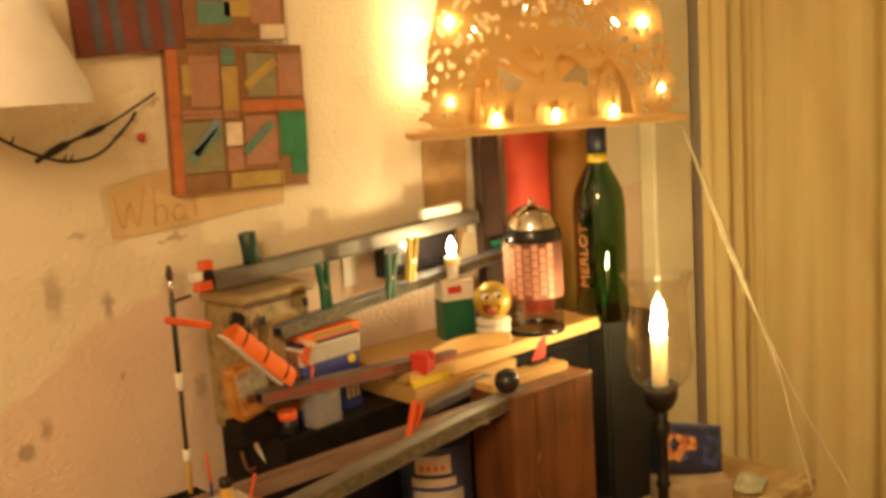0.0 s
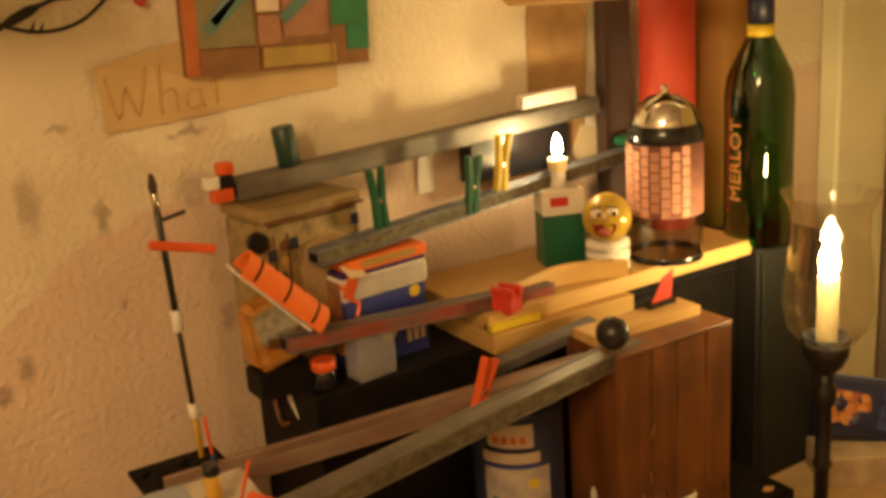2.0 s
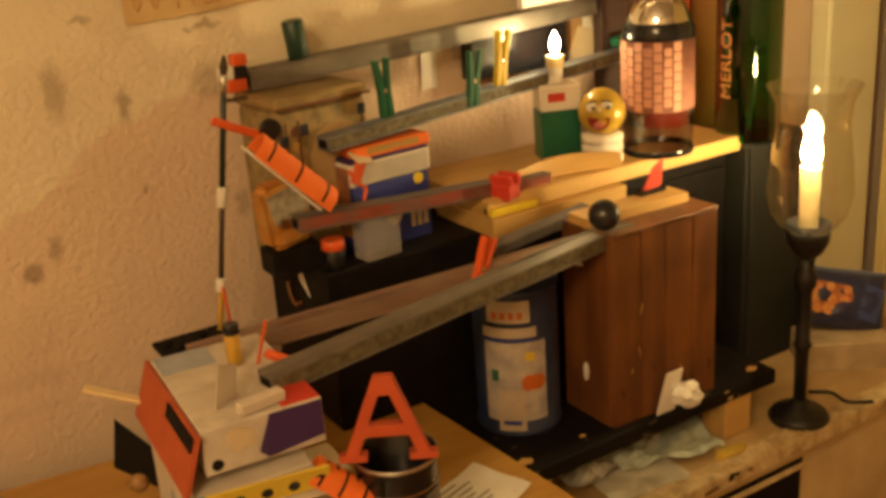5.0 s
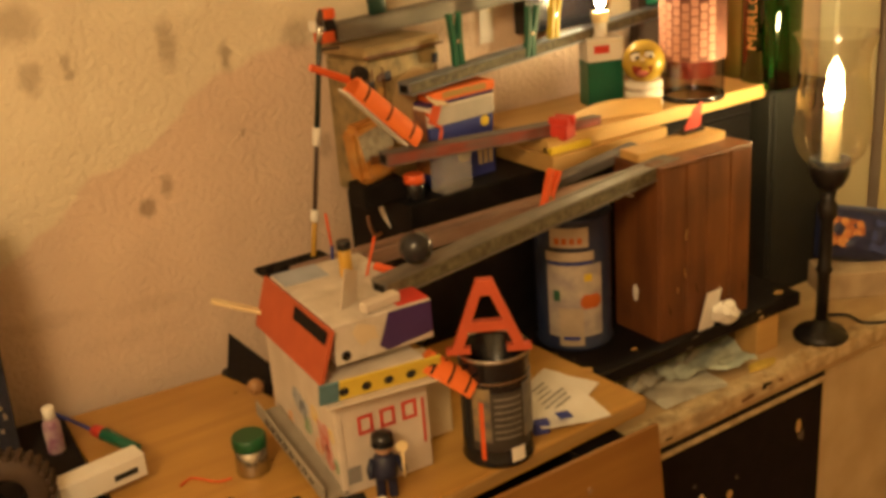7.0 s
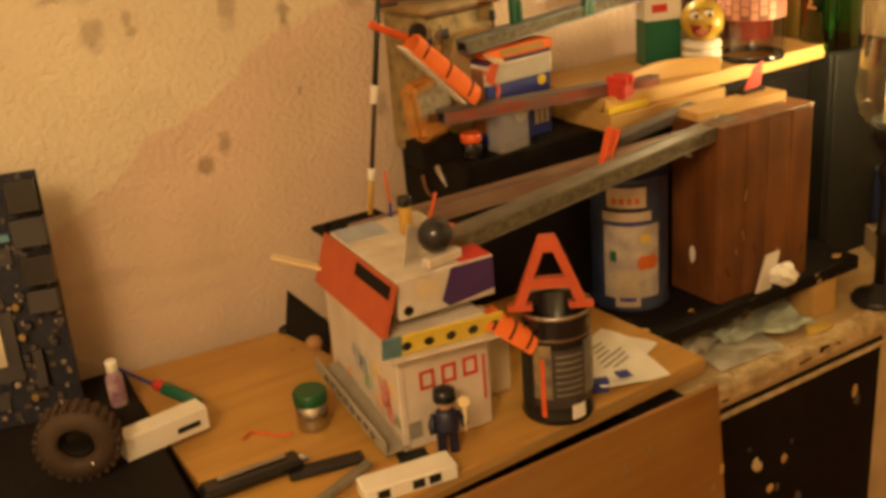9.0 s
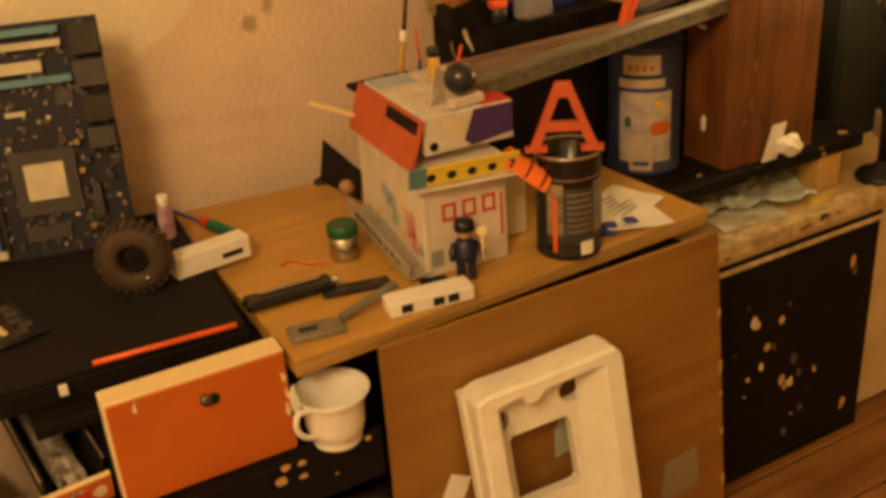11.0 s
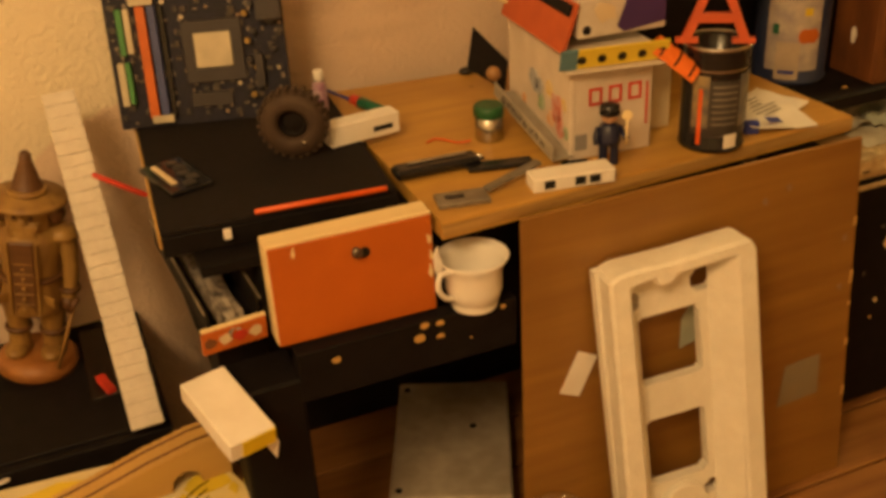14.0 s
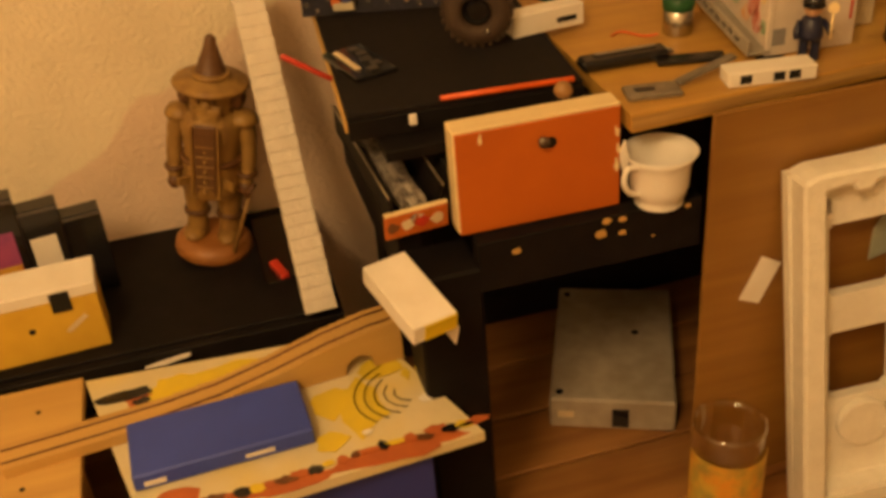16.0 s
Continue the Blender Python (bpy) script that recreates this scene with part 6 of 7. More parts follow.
sc = thing("small_can", pose(0.012, -0.288, 0.74), "small metal pot with a dark green lid", "pot")
part("pot", lathe([(0.0165, 0), (0.0175, 0.002), (0.0165, 0.028), (0.014, 0.03)], 24), STEEL, sc)
part("lid", lathe([(0.0175, 0.029), (0.018, 0.031), (0.018, 0.041), (0.016, 0.043)], 24), mat("bottle_green_lid", (0.01, 0.09, 0.03), None, 0.35, 20, bump=0), sc)
solo("orange_wire", tube(curve_pts([(-0.015, -0.295, 0.7455), (-0.028, -0.285, 0.742), (-0.045, -0.262, 0.742), (-0.06, -0.268, 0.742)]), 0.0013), ORANGEPLASTIC, Matrix(), "thin orange wire on the board", "wire")
solo("dark_pebble", ball(0.009, s=(1.4, 1, 0.6)), IRON, pose(0.082, -0.066, 0.745), "small dark pebble at the back of the board", "pebble")

kn = thing("utility_knife", along((-0.128, -0.344, 0.7475), (-0.035, -0.348, 0.7475)), "black and silver folding tool on the board", "tool")
part("handle", box(0.1, 0.026, 0.013, (0.048, 0, 0), bev=0.004), BLACKGLOSS, kn)
part("blade", box(0.07, 0.006, 0.003, (0.05, 0.003, 0.0075)), STEEL, kn)
part("tip", prism([(0.085, -0.004), (0.105, 0.0), (0.088, 0.006)], 0.012), STEEL, kn)
solo("black_bar", box(0.075, 0.02, 0.006, bev=0.002), BLACKGLOSS, along((0.022, -0.378, 0.7435), (-0.035, -0.365, 0.7435)) @ pose(0.036, 0, 0), "flat black plastic bar on the board", "bar")
so = thing("toggle_latch", pose(-0.085, -0.428, 0.74, 0, 0, -10), "small grey metal latch with a lever", "latch")
part("plate", box(0.056, 0.03, 0.006, (0, 0, 0.003), bev=0.001), mat("zinc", (0.32, 0.29, 0.25), (0.22, 0.2, 0.17), 0.4, 60, metal=0.6), so)
part("lever", box(0.075, 0.011, 0.005, (0.062, 0.022, 0.011), (0, -7, 24)), mat("zinc_lever", (0.28, 0.26, 0.23), None, 0.4, 60, metal=0.6), so)
part("slot", box(0.02, 0.008, 0.001, (-0.008, 0, 0.0065)), BLACKGLOSS, so)

# ---- black board: circuit board, wheel, card and pencil ----
WB = 0.7505


def circuit_board():
    m = Matrix.Translation((-0.384, -0.064, WB + 0.001)) @ pose(0, 0, 0, 0, 0, -15) @ pose(0, 0, 0, -11, 0, 0)
    c = thing("circuit_board", m, "dark blue computer circuit board leaning on the wall", "circuit board")
    W, H = 0.212, 0.267
    part("board", slab(0, W, -0.001, 0.001, 0, H), PCB, c)
    cols = {"o": mat("orange_slot", (0.62, 0.14, 0.02), None, 0.45, 30, bump=0), "b": mat("blue_slot", (0.06, 0.08, 0.24), None, 0.45, 30, bump=0), "w": mat("cream_slot", (0.6, 0.54, 0.4), None, 0.5, 30, bump=0), "g": mat("green_slot", (0.06, 0.26, 0.08), None, 0.45, 30, bump=0),
            "k": BLACKGLOSS, "s": STEEL, "y": mat("gold_sink", (0.36, 0.24, 0.08), None, 0.45, 40, metal=0.6), "c": mat("light_blue_slot", (0.10, 0.26, 0.36), None, 0.45, 30, bump=0), "m": mat("dark_chip", (0.035, 0.03, 0.035), None, 0.5, 40, bump=0)}
    for name, x, z, w, h, d, k in (("memory_slot", 0.038, 0.012, 0.011, 0.135, 0.009, "o"), ("memory_slot", 0.052, 0.012, 0.009, 0.135, 0.009, "b"), ("memory_slot", 0.064, 0.012, 0.006, 0.135, 0.006, "k"), ("slot_clip", 0.04, 0.006, 0.026, 0.009, 0.011, "w"), ("slot_clip", 0.032, 0.148, 0.028, 0.009, 0.011, "w"),
                                   ("disk_socket", 0.014, 0.09, 0.007, 0.055, 0.008, "g"), ("disk_socket", 0.023, 0.092, 0.007, 0.053, 0.008, "w"), ("power_socket", 0.008, 0.03, 0.008, 0.052, 0.011, "w"), ("power_socket", 0.017, 0.032, 0.006, 0.05, 0.011, "g"),
                                   ("heat_sink", 0.03, 0.165, 0.04, 0.058, 0.02, "y"), ("processor_socket", 0.088, 0.05, 0.072, 0.075, 0.006, "m"), ("processor_lid", 0.102, 0.068, 0.044, 0.042, 0.009, "w"),
                                   ("card_slot", 0.085, 0.198, 0.09, 0.008, 0.011, "c"), ("card_slot", 0.085, 0.212, 0.06, 0.013, 0.011, "w"), ("card_slot", 0.085, 0.238, 0.085, 0.008, 0.011, "w"), ("card_slot", 0.085, 0.253, 0.085, 0.008, 0.011, "c"),
                                   ("port_block", 0.18, 0.12, 0.03, 0.024, 0.02, "m"), ("port_block", 0.18, 0.15, 0.032, 0.03, 0.022, "k"), ("port_block", 0.178, 0.19, 0.034, 0.03, 0.02, "m"), ("port_block", 0.18, 0.226, 0.03, 0.034, 0.02, "k"), ("chip", 0.152, 0.172, 0.02, 0.02, 0.003, "m"), ("chip", 0.095, 0.165, 0.022, 0.006, 0.006, "w"),
                                   ("chip", 0.09, 0.02, 0.05, 0.018, 0.004, "m"), ("chip", 0.012, 0.20, 0.012, 0.01, 0.008, "o"), ("chip", 0.012, 0.184, 0.012, 0.01, 0.008, "o"), ("chip", 0.012, 0.168, 0.012, 0.01, 0.008, "o"), ("chip", 0.172, 0.04, 0.01, 0.04, 0.012, "m")):
        part(name, slab(x, x + w, -0.001 - d, -0.001, z, z + h, 0.0006), cols[k], c)
    r = random.Random(2)
    tiny = [box(r.uniform(0.003, 0.008), 0.004, r.uniform(0.003, 0.008), (r.uniform(0.005, W - 0.005), -0.003, r.uniform(0.005, H - 0.005)), bev=0) for _ in range(170)]
    tagged(part("component_rest", join(*tiny), mat("component_mix", (0.02, 0.018, 0.022), (0.09, 0.075, 0.06), 0.5, 120, patch=90, c3=(0.10, 0.06, 0.03), bump=0), c), kind="stuff")
    pale = [box(r.uniform(0.0015, 0.004), 0.003, r.uniform(0.0015, 0.005), (r.uniform(0.005, W - 0.005), -0.003, r.uniform(0.005, H - 0.005)), bev=0) for _ in range(150)]
    tagged(part("solder_rest", join(*pale), mat("solder_and_print", (0.34, 0.29, 0.24), (0.16, 0.13, 0.12), 0.4, 120, patch=90, c3=(0.36, 0.2, 0.06), bump=0), c), kind="stuff")
    for i in range(12):
        part("capacitor", cyl(0.004, 0.011, (r.choice((0.166, 0.174, 0.184, 0.196)), -0.001, 0.03 + 0.011 * i), (90, 0, 0), seg=10), cols["m"] if i % 3 else cols["y"], c)
    for x, z in ((0.07, 0.15), (0.15, 0.045), (0.17, 0.14), (0.09, 0.13), (0.2, 0.06), (0.14, 0.16)):
        part("screw_pad", cyl(0.0035, 0.002, (x, -0.001, z), (90, 0, 0), seg=10), STEEL, c)
    return c


circuit_board()
so2 = thing("tiny_bottle", pose(-0.145, -0.125, WB), "small purple and white bottle by the circuit board", "bottle")
part("body", lathe([(0.009, 0), (0.0095, 0.002), (0.0095, 0.034), (0.006, 0.04)], 16), mat("purple_label", (0.20, 0.06, 0.16), (0.5, 0.4, 0.42), 0.5, 80), so2)
part("cap", cyl(0.0065, 0.014, (0, 0, 0.04), seg=14), WHITEPAPER, so2)


def tyre():
    t = thing("rubber_toy", pose(-0.211, -0.245, WB + 0.0402, 0, 0, -24), "brown knobbly rubber toy tyre standing upright", "tyre")
    R, n = 0.0385, 26
    prof = [(0.017, -0.012), (0.021, -0.015), (R - 0.003, -0.013), (R - 0.001, -0.006), (R - 0.001, 0.006), (R - 0.003, 0.013), (0.021, 0.015), (0.017, 0.012), (0.0165, 0), (0.017, -0.012)]
    part("carcass", lathe(prof, 36, r=(90, 0, 0), cap=False), RUBBER, t)
    for i in range(n):
        a = 2 * math.pi * i / n
        part("tread_block", box(0.0055, 0.022, 0.004, (R * math.cos(a), 0, R * math.sin(a)), (0, 90 - math.degrees(a), 0), 0.0008), RUBBER, t)
    part("hub", lathe([(0.012, -0.004), (0.0165, -0.005), (0.0165, 0.005), (0.012, 0.004), (0.012, -0.004)], 24, r=(90, 0, 0), cap=False), BLACKPAINT, t)
    part("hub_screw", ball(0.003, (0.012, -0.013, -0.02), seg=8), STEEL, t)
    return t


tyre()
er = thing("white_box", pose(-0.128, -0.232, WB, 0, 0, 7), "long white cardboard box lying on the boards", "box")
part("carton", slab(-0.045, 0.045, -0.0125, 0.0125, 0, 0.026), WHITEPAPER, er)
part("printed_mark", slab(0.01, 0.035, -0.0132, -0.0126, 0.008, 0.014, 0), GREYPAINT, er, "faint unreadable print")
sd = thing("screwdriver", along((-0.128, -0.03, 0.752), (-0.072, -0.2, 0.752)), "screwdriver with a red and green handle", "screwdriver")
part("shaft", cyl(0.002, 0.09, (0, 0, 0), (0, 90, 0), seg=8), BLUEPLASTIC, sd)
part("collar", cyl(0.007, 0.02, (0.088, 0, 0.002), (0, 90, 0), seg=12), REDPLASTIC, sd)
part("handle", cyl(0.008, 0.06, (0.106, 0, 0.002), (0, 90, 0), rad2=0.006, seg=12), GREENPLASTIC, sd)
solo("pencil", cyl(0.0032, 0.14, (0, 0, 0), (0, 90, 0), seg=6), ORANGEPLASTIC, along((-0.293, -0.376, WB + 0.0035), (-0.155, -0.388, WB + 0.0035)), "red-orange pencil along the board edge", "pencil")
pc = thing("memory_card", pose(-0.350, -0.245, WB, 0, 0, -76), "black plug-in card with a pale connector", "computer card")
part("card", slab(-0.045, 0.045, -0.025, 0.025, 0, 0.006), BLACKGLOSS, pc)
part("connector", slab(-0.034, 0.026, -0.016, -0.009, 0.0062, 0.0085), CARD, pc)
for x_, y_ in ((-0.03, 0.008), (-0.014, 0.010), (0.004, 0.007), (0.02, 0.011), (0.032, 0.002)):
    part("chip", slab(x_ - 0.006, x_ + 0.006, y_ - 0.006, y_ + 0.006, 0.0062, 0.0082, 0.0004), mat("card_chip", (0.05, 0.045, 0.04), None, 0.4, 40, bump=0), pc)
solo("red_straw", cyl(0.003, 0.06, (0, 0, 0), (0, 90, 0), seg=8), REDPLASTIC, along((-0.437, -0.293, 0.795), (-0.377, -0.293, 0.752)), "thin red straw sticking out beside the board", "straw")
solo("edge_tag", box(0.008, 0.002, 0.012), WHITEPAPER, pose(-0.325, -0.385, 0.741, 0, 0, -4), "small white tag on the board edge", "tag")

# ---- in and under the low table ----
cu2 = thing("teacup", pose(-0.090, -0.462, 0.634, 0, 0, 200), "white porcelain teacup with a curled handle", "cup")
part("bowl", lathe([(0.0245, 0), (0.0255, 0.002), (0.0225, 0.006), (0.0275, 0.011), (0.0305, 0.024), (0.0308, 0.042), (0.0335, 0.052), (0.0385, 0.060), (0.0375, 0.0605), (0.0318, 0.050), (0.0290, 0.036), (0.0280, 0.022), (0.022, 0.012), (0.01, 0.009)], 36), PORCELAIN, cu2)
part("handle", tube(curve_pts([(0.031, 0, 0.05), (0.046, 0, 0.054), (0.05, 0, 0.04), (0.042, 0, 0.026), (0.028, 0, 0.018)]), 0.0032), PORCELAIN, cu2)
solo("wax_drip", prism(blob(random.Random(2), 0, 0, 0.005, 0.02), 0.004, None, 0.001), WHITEPAPER, pose(-0.128, -0.458, 0.692), "white drip of filler on the drawer edge", "drip")
TRAYEDGE = mat("pale_tray_edge", (0.30, 0.25, 0.18), (0.08, 0.065, 0.05), 0.5, 90, stretch=(0.3, 1, 1))
tr = thing("black_tray", along((-0.340, -0.43, 0.652), (-0.358, -0.25, 0.676)), "open black tray splashed with white paint", "tray")
part("tray_floor", slab(0, 0.19, -0.028, 0.028, 0, 0.003), BLACKPAINT, tr)
part("tray_side", slab(0, 0.19, 0.025, 0.028, 0.003, 0.035), BLACKPAINT, tr)
part("tray_side", slab(0, 0.19, -0.028, -0.025, 0.003, 0.035), BLACKPAINT, tr)
part("tray_end", slab(-0.004, 0.0, -0.032, 0.036, -0.014, 0.014), DRAWER, tr, "orange printed end")
part("end_edge", slab(-0.004, 0.002, -0.032, 0.036, 0.0142, 0.017), CREAM, tr)
rq = random.Random(6)
part("foil_strip", lump(0.17, 0.026, 0.016, 9, 0.35, 3.0), mat("splashed_foil", (0.30, 0.26, 0.22), (0.05, 0.04, 0.04), 0.45, 110, c3=(0.5, 0.45, 0.38), patch=90), tr, "crumpled strip splashed with white", m=pose(0.095, 0, 0.003))
# Paler mottled strips along the top of both tray sides.
part("tray_edge", slab(0, 0.19, 0.0282, 0.0298, 0.033, 0.0362, 0.0004), TRAYEDGE, tr, "mottled pale edge")
part("tray_edge", slab(0, 0.19, -0.0298, -0.0282, 0.033, 0.0362, 0.0004), TRAYEDGE, tr, "mottled pale edge")
for i in range(4):
    part("printed_shape", prism(blob(rq, -0.02 + 0.016 * i, 0.0, 0.008, 0.007), 0.0008, pose(-0.0045, 0, 0, 0, 0, 90)), (CARD, REDPLASTIC, CARD, CHESTWOOD)[i], tr, "printed shape on the end")
pb = thing("pale_carton", along((-0.383, -0.452, 0.629), (-0.356, -0.548, 0.610)), "open cream cardboard carton balanced on the table leg", "carton")
part("sleeve", slab(0, 0.1, -0.024, 0.024, -0.022, 0.0), WHITEPAPER, pb)
part("end_flap", slab(0.1002, 0.102, -0.012, 0.0235, -0.02, -0.001), YELLOWPLASTIC, pb, "yellow inner end")
part("long_flap", prism([(0.05, -0.05), (0.096, -0.05), (0.1, -0.023), (0.04, -0.023)], 0.0015, pose(0, 0.027, 0)), WHITEPAPER, pb)

fb = thing("grey_box", pose(-0.036, -0.232, FZ, 0, 0, -24), "dusty flat grey-white box on the floor", "box")
part("case", slab(-0.083, 0.083, -0.13, 0.13, 0, 0.05, 0.003), mat("dusty_white_metal", (0.40, 0.345, 0.28), (0.31, 0.265, 0.21), 0.65, 40, c3=(0.20, 0.155, 0.11), patch=14), fb)
part("slot", slab(0.0, 0.022, -0.1312, -0.1302, 0.006, 0.036, 0), BLACKGLOSS, fb, "dark square slot")
part("label", slab(-0.072, -0.05, -0.1312, -0.1302, 0.02, 0.03, 0), CARD, fb)
for x, y in ((-0.07, -0.115), (-0.07, 0.11), (0.03, 0.02)):
    part("dark_mark", cyl(0.005, 0.0008, (x, y, 0.05), seg=10), BLACKGLOSS, fb)
jf = thing("glass_jar", pose(-0.036, -0.55, FZ), "empty glass jar with an orange and green label", "jar")
part("glass", lathe([(0.002, 0.001), (0.036, 0.001), (0.041, 0.006), (0.042, 0.12), (0.039, 0.14), (0.039, 0.165)], 32, cap=False), CLEAR, jf)
part("label", wrap(0.0424, 170, 330, 0.03, 0.135), mat("orange_fruit_label", (0.65, 0.28, 0.03), (0.55, 0.38, 0.06), 0.6, 40, c3=(0.14, 0.22, 0.06), patch=45), jf, "printed orange fruit label")
for i in range(3):
    part("printed_bar", wrap(0.0431, 246, 256, 0.045 + 0.016 * i, 0.055 + 0.016 * i), WHITEPAPER, jf, "white printed mark")
part("rim", lathe([(0.038, 0.158), (0.0405, 0.16), (0.0405, 0.166), (0.038, 0.168)], 32, cap=False), CLEAR, jf)

# polystyrene packing frame leaning on the brown panel


def foam_frame():
    yaw = -6
    m = Matrix.Translation((0.060, -0.555, FZ + 0.001)) @ pose(0, 0, 0, 0, 0, yaw) @ pose(0, 0, 0, -6.5, -4, 0)
    f = thing("packing_foam", m, "white polystyrene packing frame leaning on the brown panel", "packing foam")
    W, H = 0.178, 0.44

    def inside(x, z):
        for z0, h in ((0.145, 0.09), (0.281, 0.088)):
            if 0.045 < x < 0.119 and z0 < z < z0 + h:
                dx, dz = max(0.053 - x, x - 0.111, 0), max(z0 + 0.008 - z, z - z0 - h + 0.008, 0)
                return dx * dx + dz * dz > 0.008 ** 2
        for cx, cz, r in ((0.126, 0.398, 0.0155), (0.036, 0.391, 0.013), (0.125, 0.118, 0.011)):
            if (x - cx) ** 2 + (z - cz) ** 2 < r * r:
                return False
        return True

    part("web", plate(inside, 0, W, 0, H, 0.003, 0.014), FOAM, f, m=Matrix.Translation((0, 0.012, 0)))
    part("rim", prism([(0, 0), (0.028, 0), (0.029, H - 0.016), (0.056, H - 0.013), (0.061, H - 0.024), (0.076, H - 0.023), (0.084, H - 0.014), (W - 0.026, H - 0.012), (W - 0.022, 0), (W + 0.004, 0), (W, H - 0.006), (W - 0.008, H + 0.006), (0.085, H + 0.003), (0.02, H + 0.004), (0.004, H - 0.002)], 0.046, Matrix.Translation((0, -0.003, 0)), 0.0035), FOAM, f)
    sl_ = bmesh.new()
    vs_ = [sl_.verts.new(p_) for p_ in ((W - 0.05, 0.0052, 0.03), (W - 0.0235, -0.022, 0.03), (W - 0.0235, 0.0052, 0.03), (W - 0.046, 0.0052, H - 0.013), (W - 0.0255, -0.022, H - 0.013), (W - 0.0255, 0.0052, H - 0.013))]
    for a_ in ((0, 1, 2), (3, 5, 4), (0, 3, 4, 1), (1, 4, 5, 2), (0, 2, 5, 3)):
        sl_.faces.new([vs_[k_] for k_ in a_])
    bmesh.ops.recalc_face_normals(sl_, faces=sl_.faces)
    part("inner_wall", sl_, FOAM, f, "sloping inner wall")
    part("round_boss", cyl(0.03, 0.012, (0.083, 0.006, 0.108), (90, 0, 0), seg=36), FOAM, f)
    part("bottom_rim", box(0.126, 0.044, 0.03, (0.092, -0.003, 0.0152), bev=0.004, seg=2), FOAM, f)
    return f


foam_frame()
solo("paper_slip", prism([(-0.02, -0.024), (0.006, -0.032), (0.022, 0.02), (-0.004, 0.03)], 0.0012), WHITEPAPER, pose(0.026, -0.4822, 0.518, 0, 8, 0), "white paper slip stuck to the brown panel", "paper")
solo("paper_slip", prism([(-0.012, -0.03), (0.014, -0.024), (0.014, 0.02), (0.0, 0.03), (-0.012, 0.01)], 0.0012), mat("pale_green_paper", (0.5, 0.55, 0.45), None, 0.8, 30), pose(0.175, -0.4822, 0.54), "pale green paper slip stuck to the brown panel", "paper")
solo("blue_patch", prism([(-0.03, -0.032), (0.034, -0.028), (0.03, 0.034), (-0.024, 0.03)], 0.0008), mat("grey_blue_patch", (0.22, 0.19, 0.13), (0.26, 0.2, 0.11), 0.7, 40), pose(0.352, -0.4818, 0.40), "faded grey-blue sticker on the brown panel", "sticker")
for x, z in ((0.268, 0.678), (0.398, 0.53), (0.395, 0.6), (0.30, 0.69)):
    solo("panel_mark", prism(blob(random.Random(int(1000 * x)), 0, 0, 0.004, 0.005), 0.0008), DARKSTAIN, pose(x, -0.4816, z), "small dark dent in the brown panel", "dent")

# ---- the low black shelf with the wooden figure ----
ls = thing("low_shelf", pose(0, 0, 0), "low black shelf along the wall", "shelf")
part("top", slab(-1.15, -0.413, -0.275, -0.004, 0.445, 0.462), BLACKPAINT, ls)
part("front_edge", slab(-1.15, -0.413, -0.288, -0.276, 0.405, 0.458), BLACKPAINT, ls)
for x in (-1.12, -0.448):
    part("leg", slab(x, x + 0.03, -0.05, -0.02, FZ, 0.445), BLACKPAINT, ls)
    part("leg", slab(x, x + 0.03, -0.27, -0.24, FZ, 0.445), BLACKPAINT, ls)
CARVED = wood("carved_limewood", (0.31, 0.18, 0.045), (0.195, 0.10, 0.026), 0.5, 60, stretch=(1, 1, 0.2))
DARKCARVED = wood("dark_carved_wood", (0.13, 0.058, 0.018), (0.085, 0.036, 0.013), 0.5, 60)
NUTBASE = mat("reddish_limewood", (0.34, 0.14, 0.035), (0.26, 0.10, 0.025), 0.5, 40)
nut = [(lathe([(0.047, 0), (0.051, 0.004), (0.05, 0.014), (0.044, 0.021), (0.036, 0.024)], 28), NUTBASE)]
for s_ in (-1, 1):
    nut += [(lathe([(0.0155, 0.022), (0.0135, 0.04), (0.0125, 0.058), (0.0155, 0.074), (0.0175, 0.092), (0.0165, 0.098)], 18, (s_ * 0.021, 0, 0)), CARVED),
            (ball(0.0155, (s_ * 0.022, -0.009, 0.029), (0.95, 1.45, 0.6)), CARVED), (lathe([(0.0165, 0.055), (0.0175, 0.058), (0.0165, 0.061)], 18, (s_ * 0.021, 0, 0)), DARKCARVED),
            (tube(curve_pts([(s_ * 0.040, 0.0, 0.196), (s_ * 0.046, -0.002, 0.165), (s_ * 0.047, -0.006, 0.135), (s_ * 0.045, -0.012, 0.112)]), [0.0115] * 6 + [0.010] * 7 + [0.009] * 6, 12), CARVED),
            (ball(0.0095, (s_ * 0.045, -0.015, 0.106), (1, 1, 1.1)), DARKCARVED), (lathe([(0.0195, 0), (0.0205, 0.004), (0.016, 0.012), (0.006, 0.016)], 18, (s_ * 0.038, 0, 0.192)), CARVED),
            (lathe([(0.0125, 0), (0.0135, 0.003), (0.0125, 0.006)], 14, (s_ * 0.046, -0.009, 0.121)), DARKCARVED),
            (ball(0.0125, (s_ * 0.031, 0.002, 0.222), (0.9, 1.2, 1.1)), DARKCARVED), (box(0.0035, 0.005, 0.104, (s_ * 0.0165, -0.0385, 0.148), (3, 0, 0), 0.001), CARVED),
            (ball(0.0028, (s_ * 0.0095, -0.0285, 0.226), seg=8), DARKCARVED), (box(0.02, 0.004, 0.013, (s_ * 0.0275, -0.0345, 0.118), (4, 0, s_ * -38), 0.001), CARVED)]
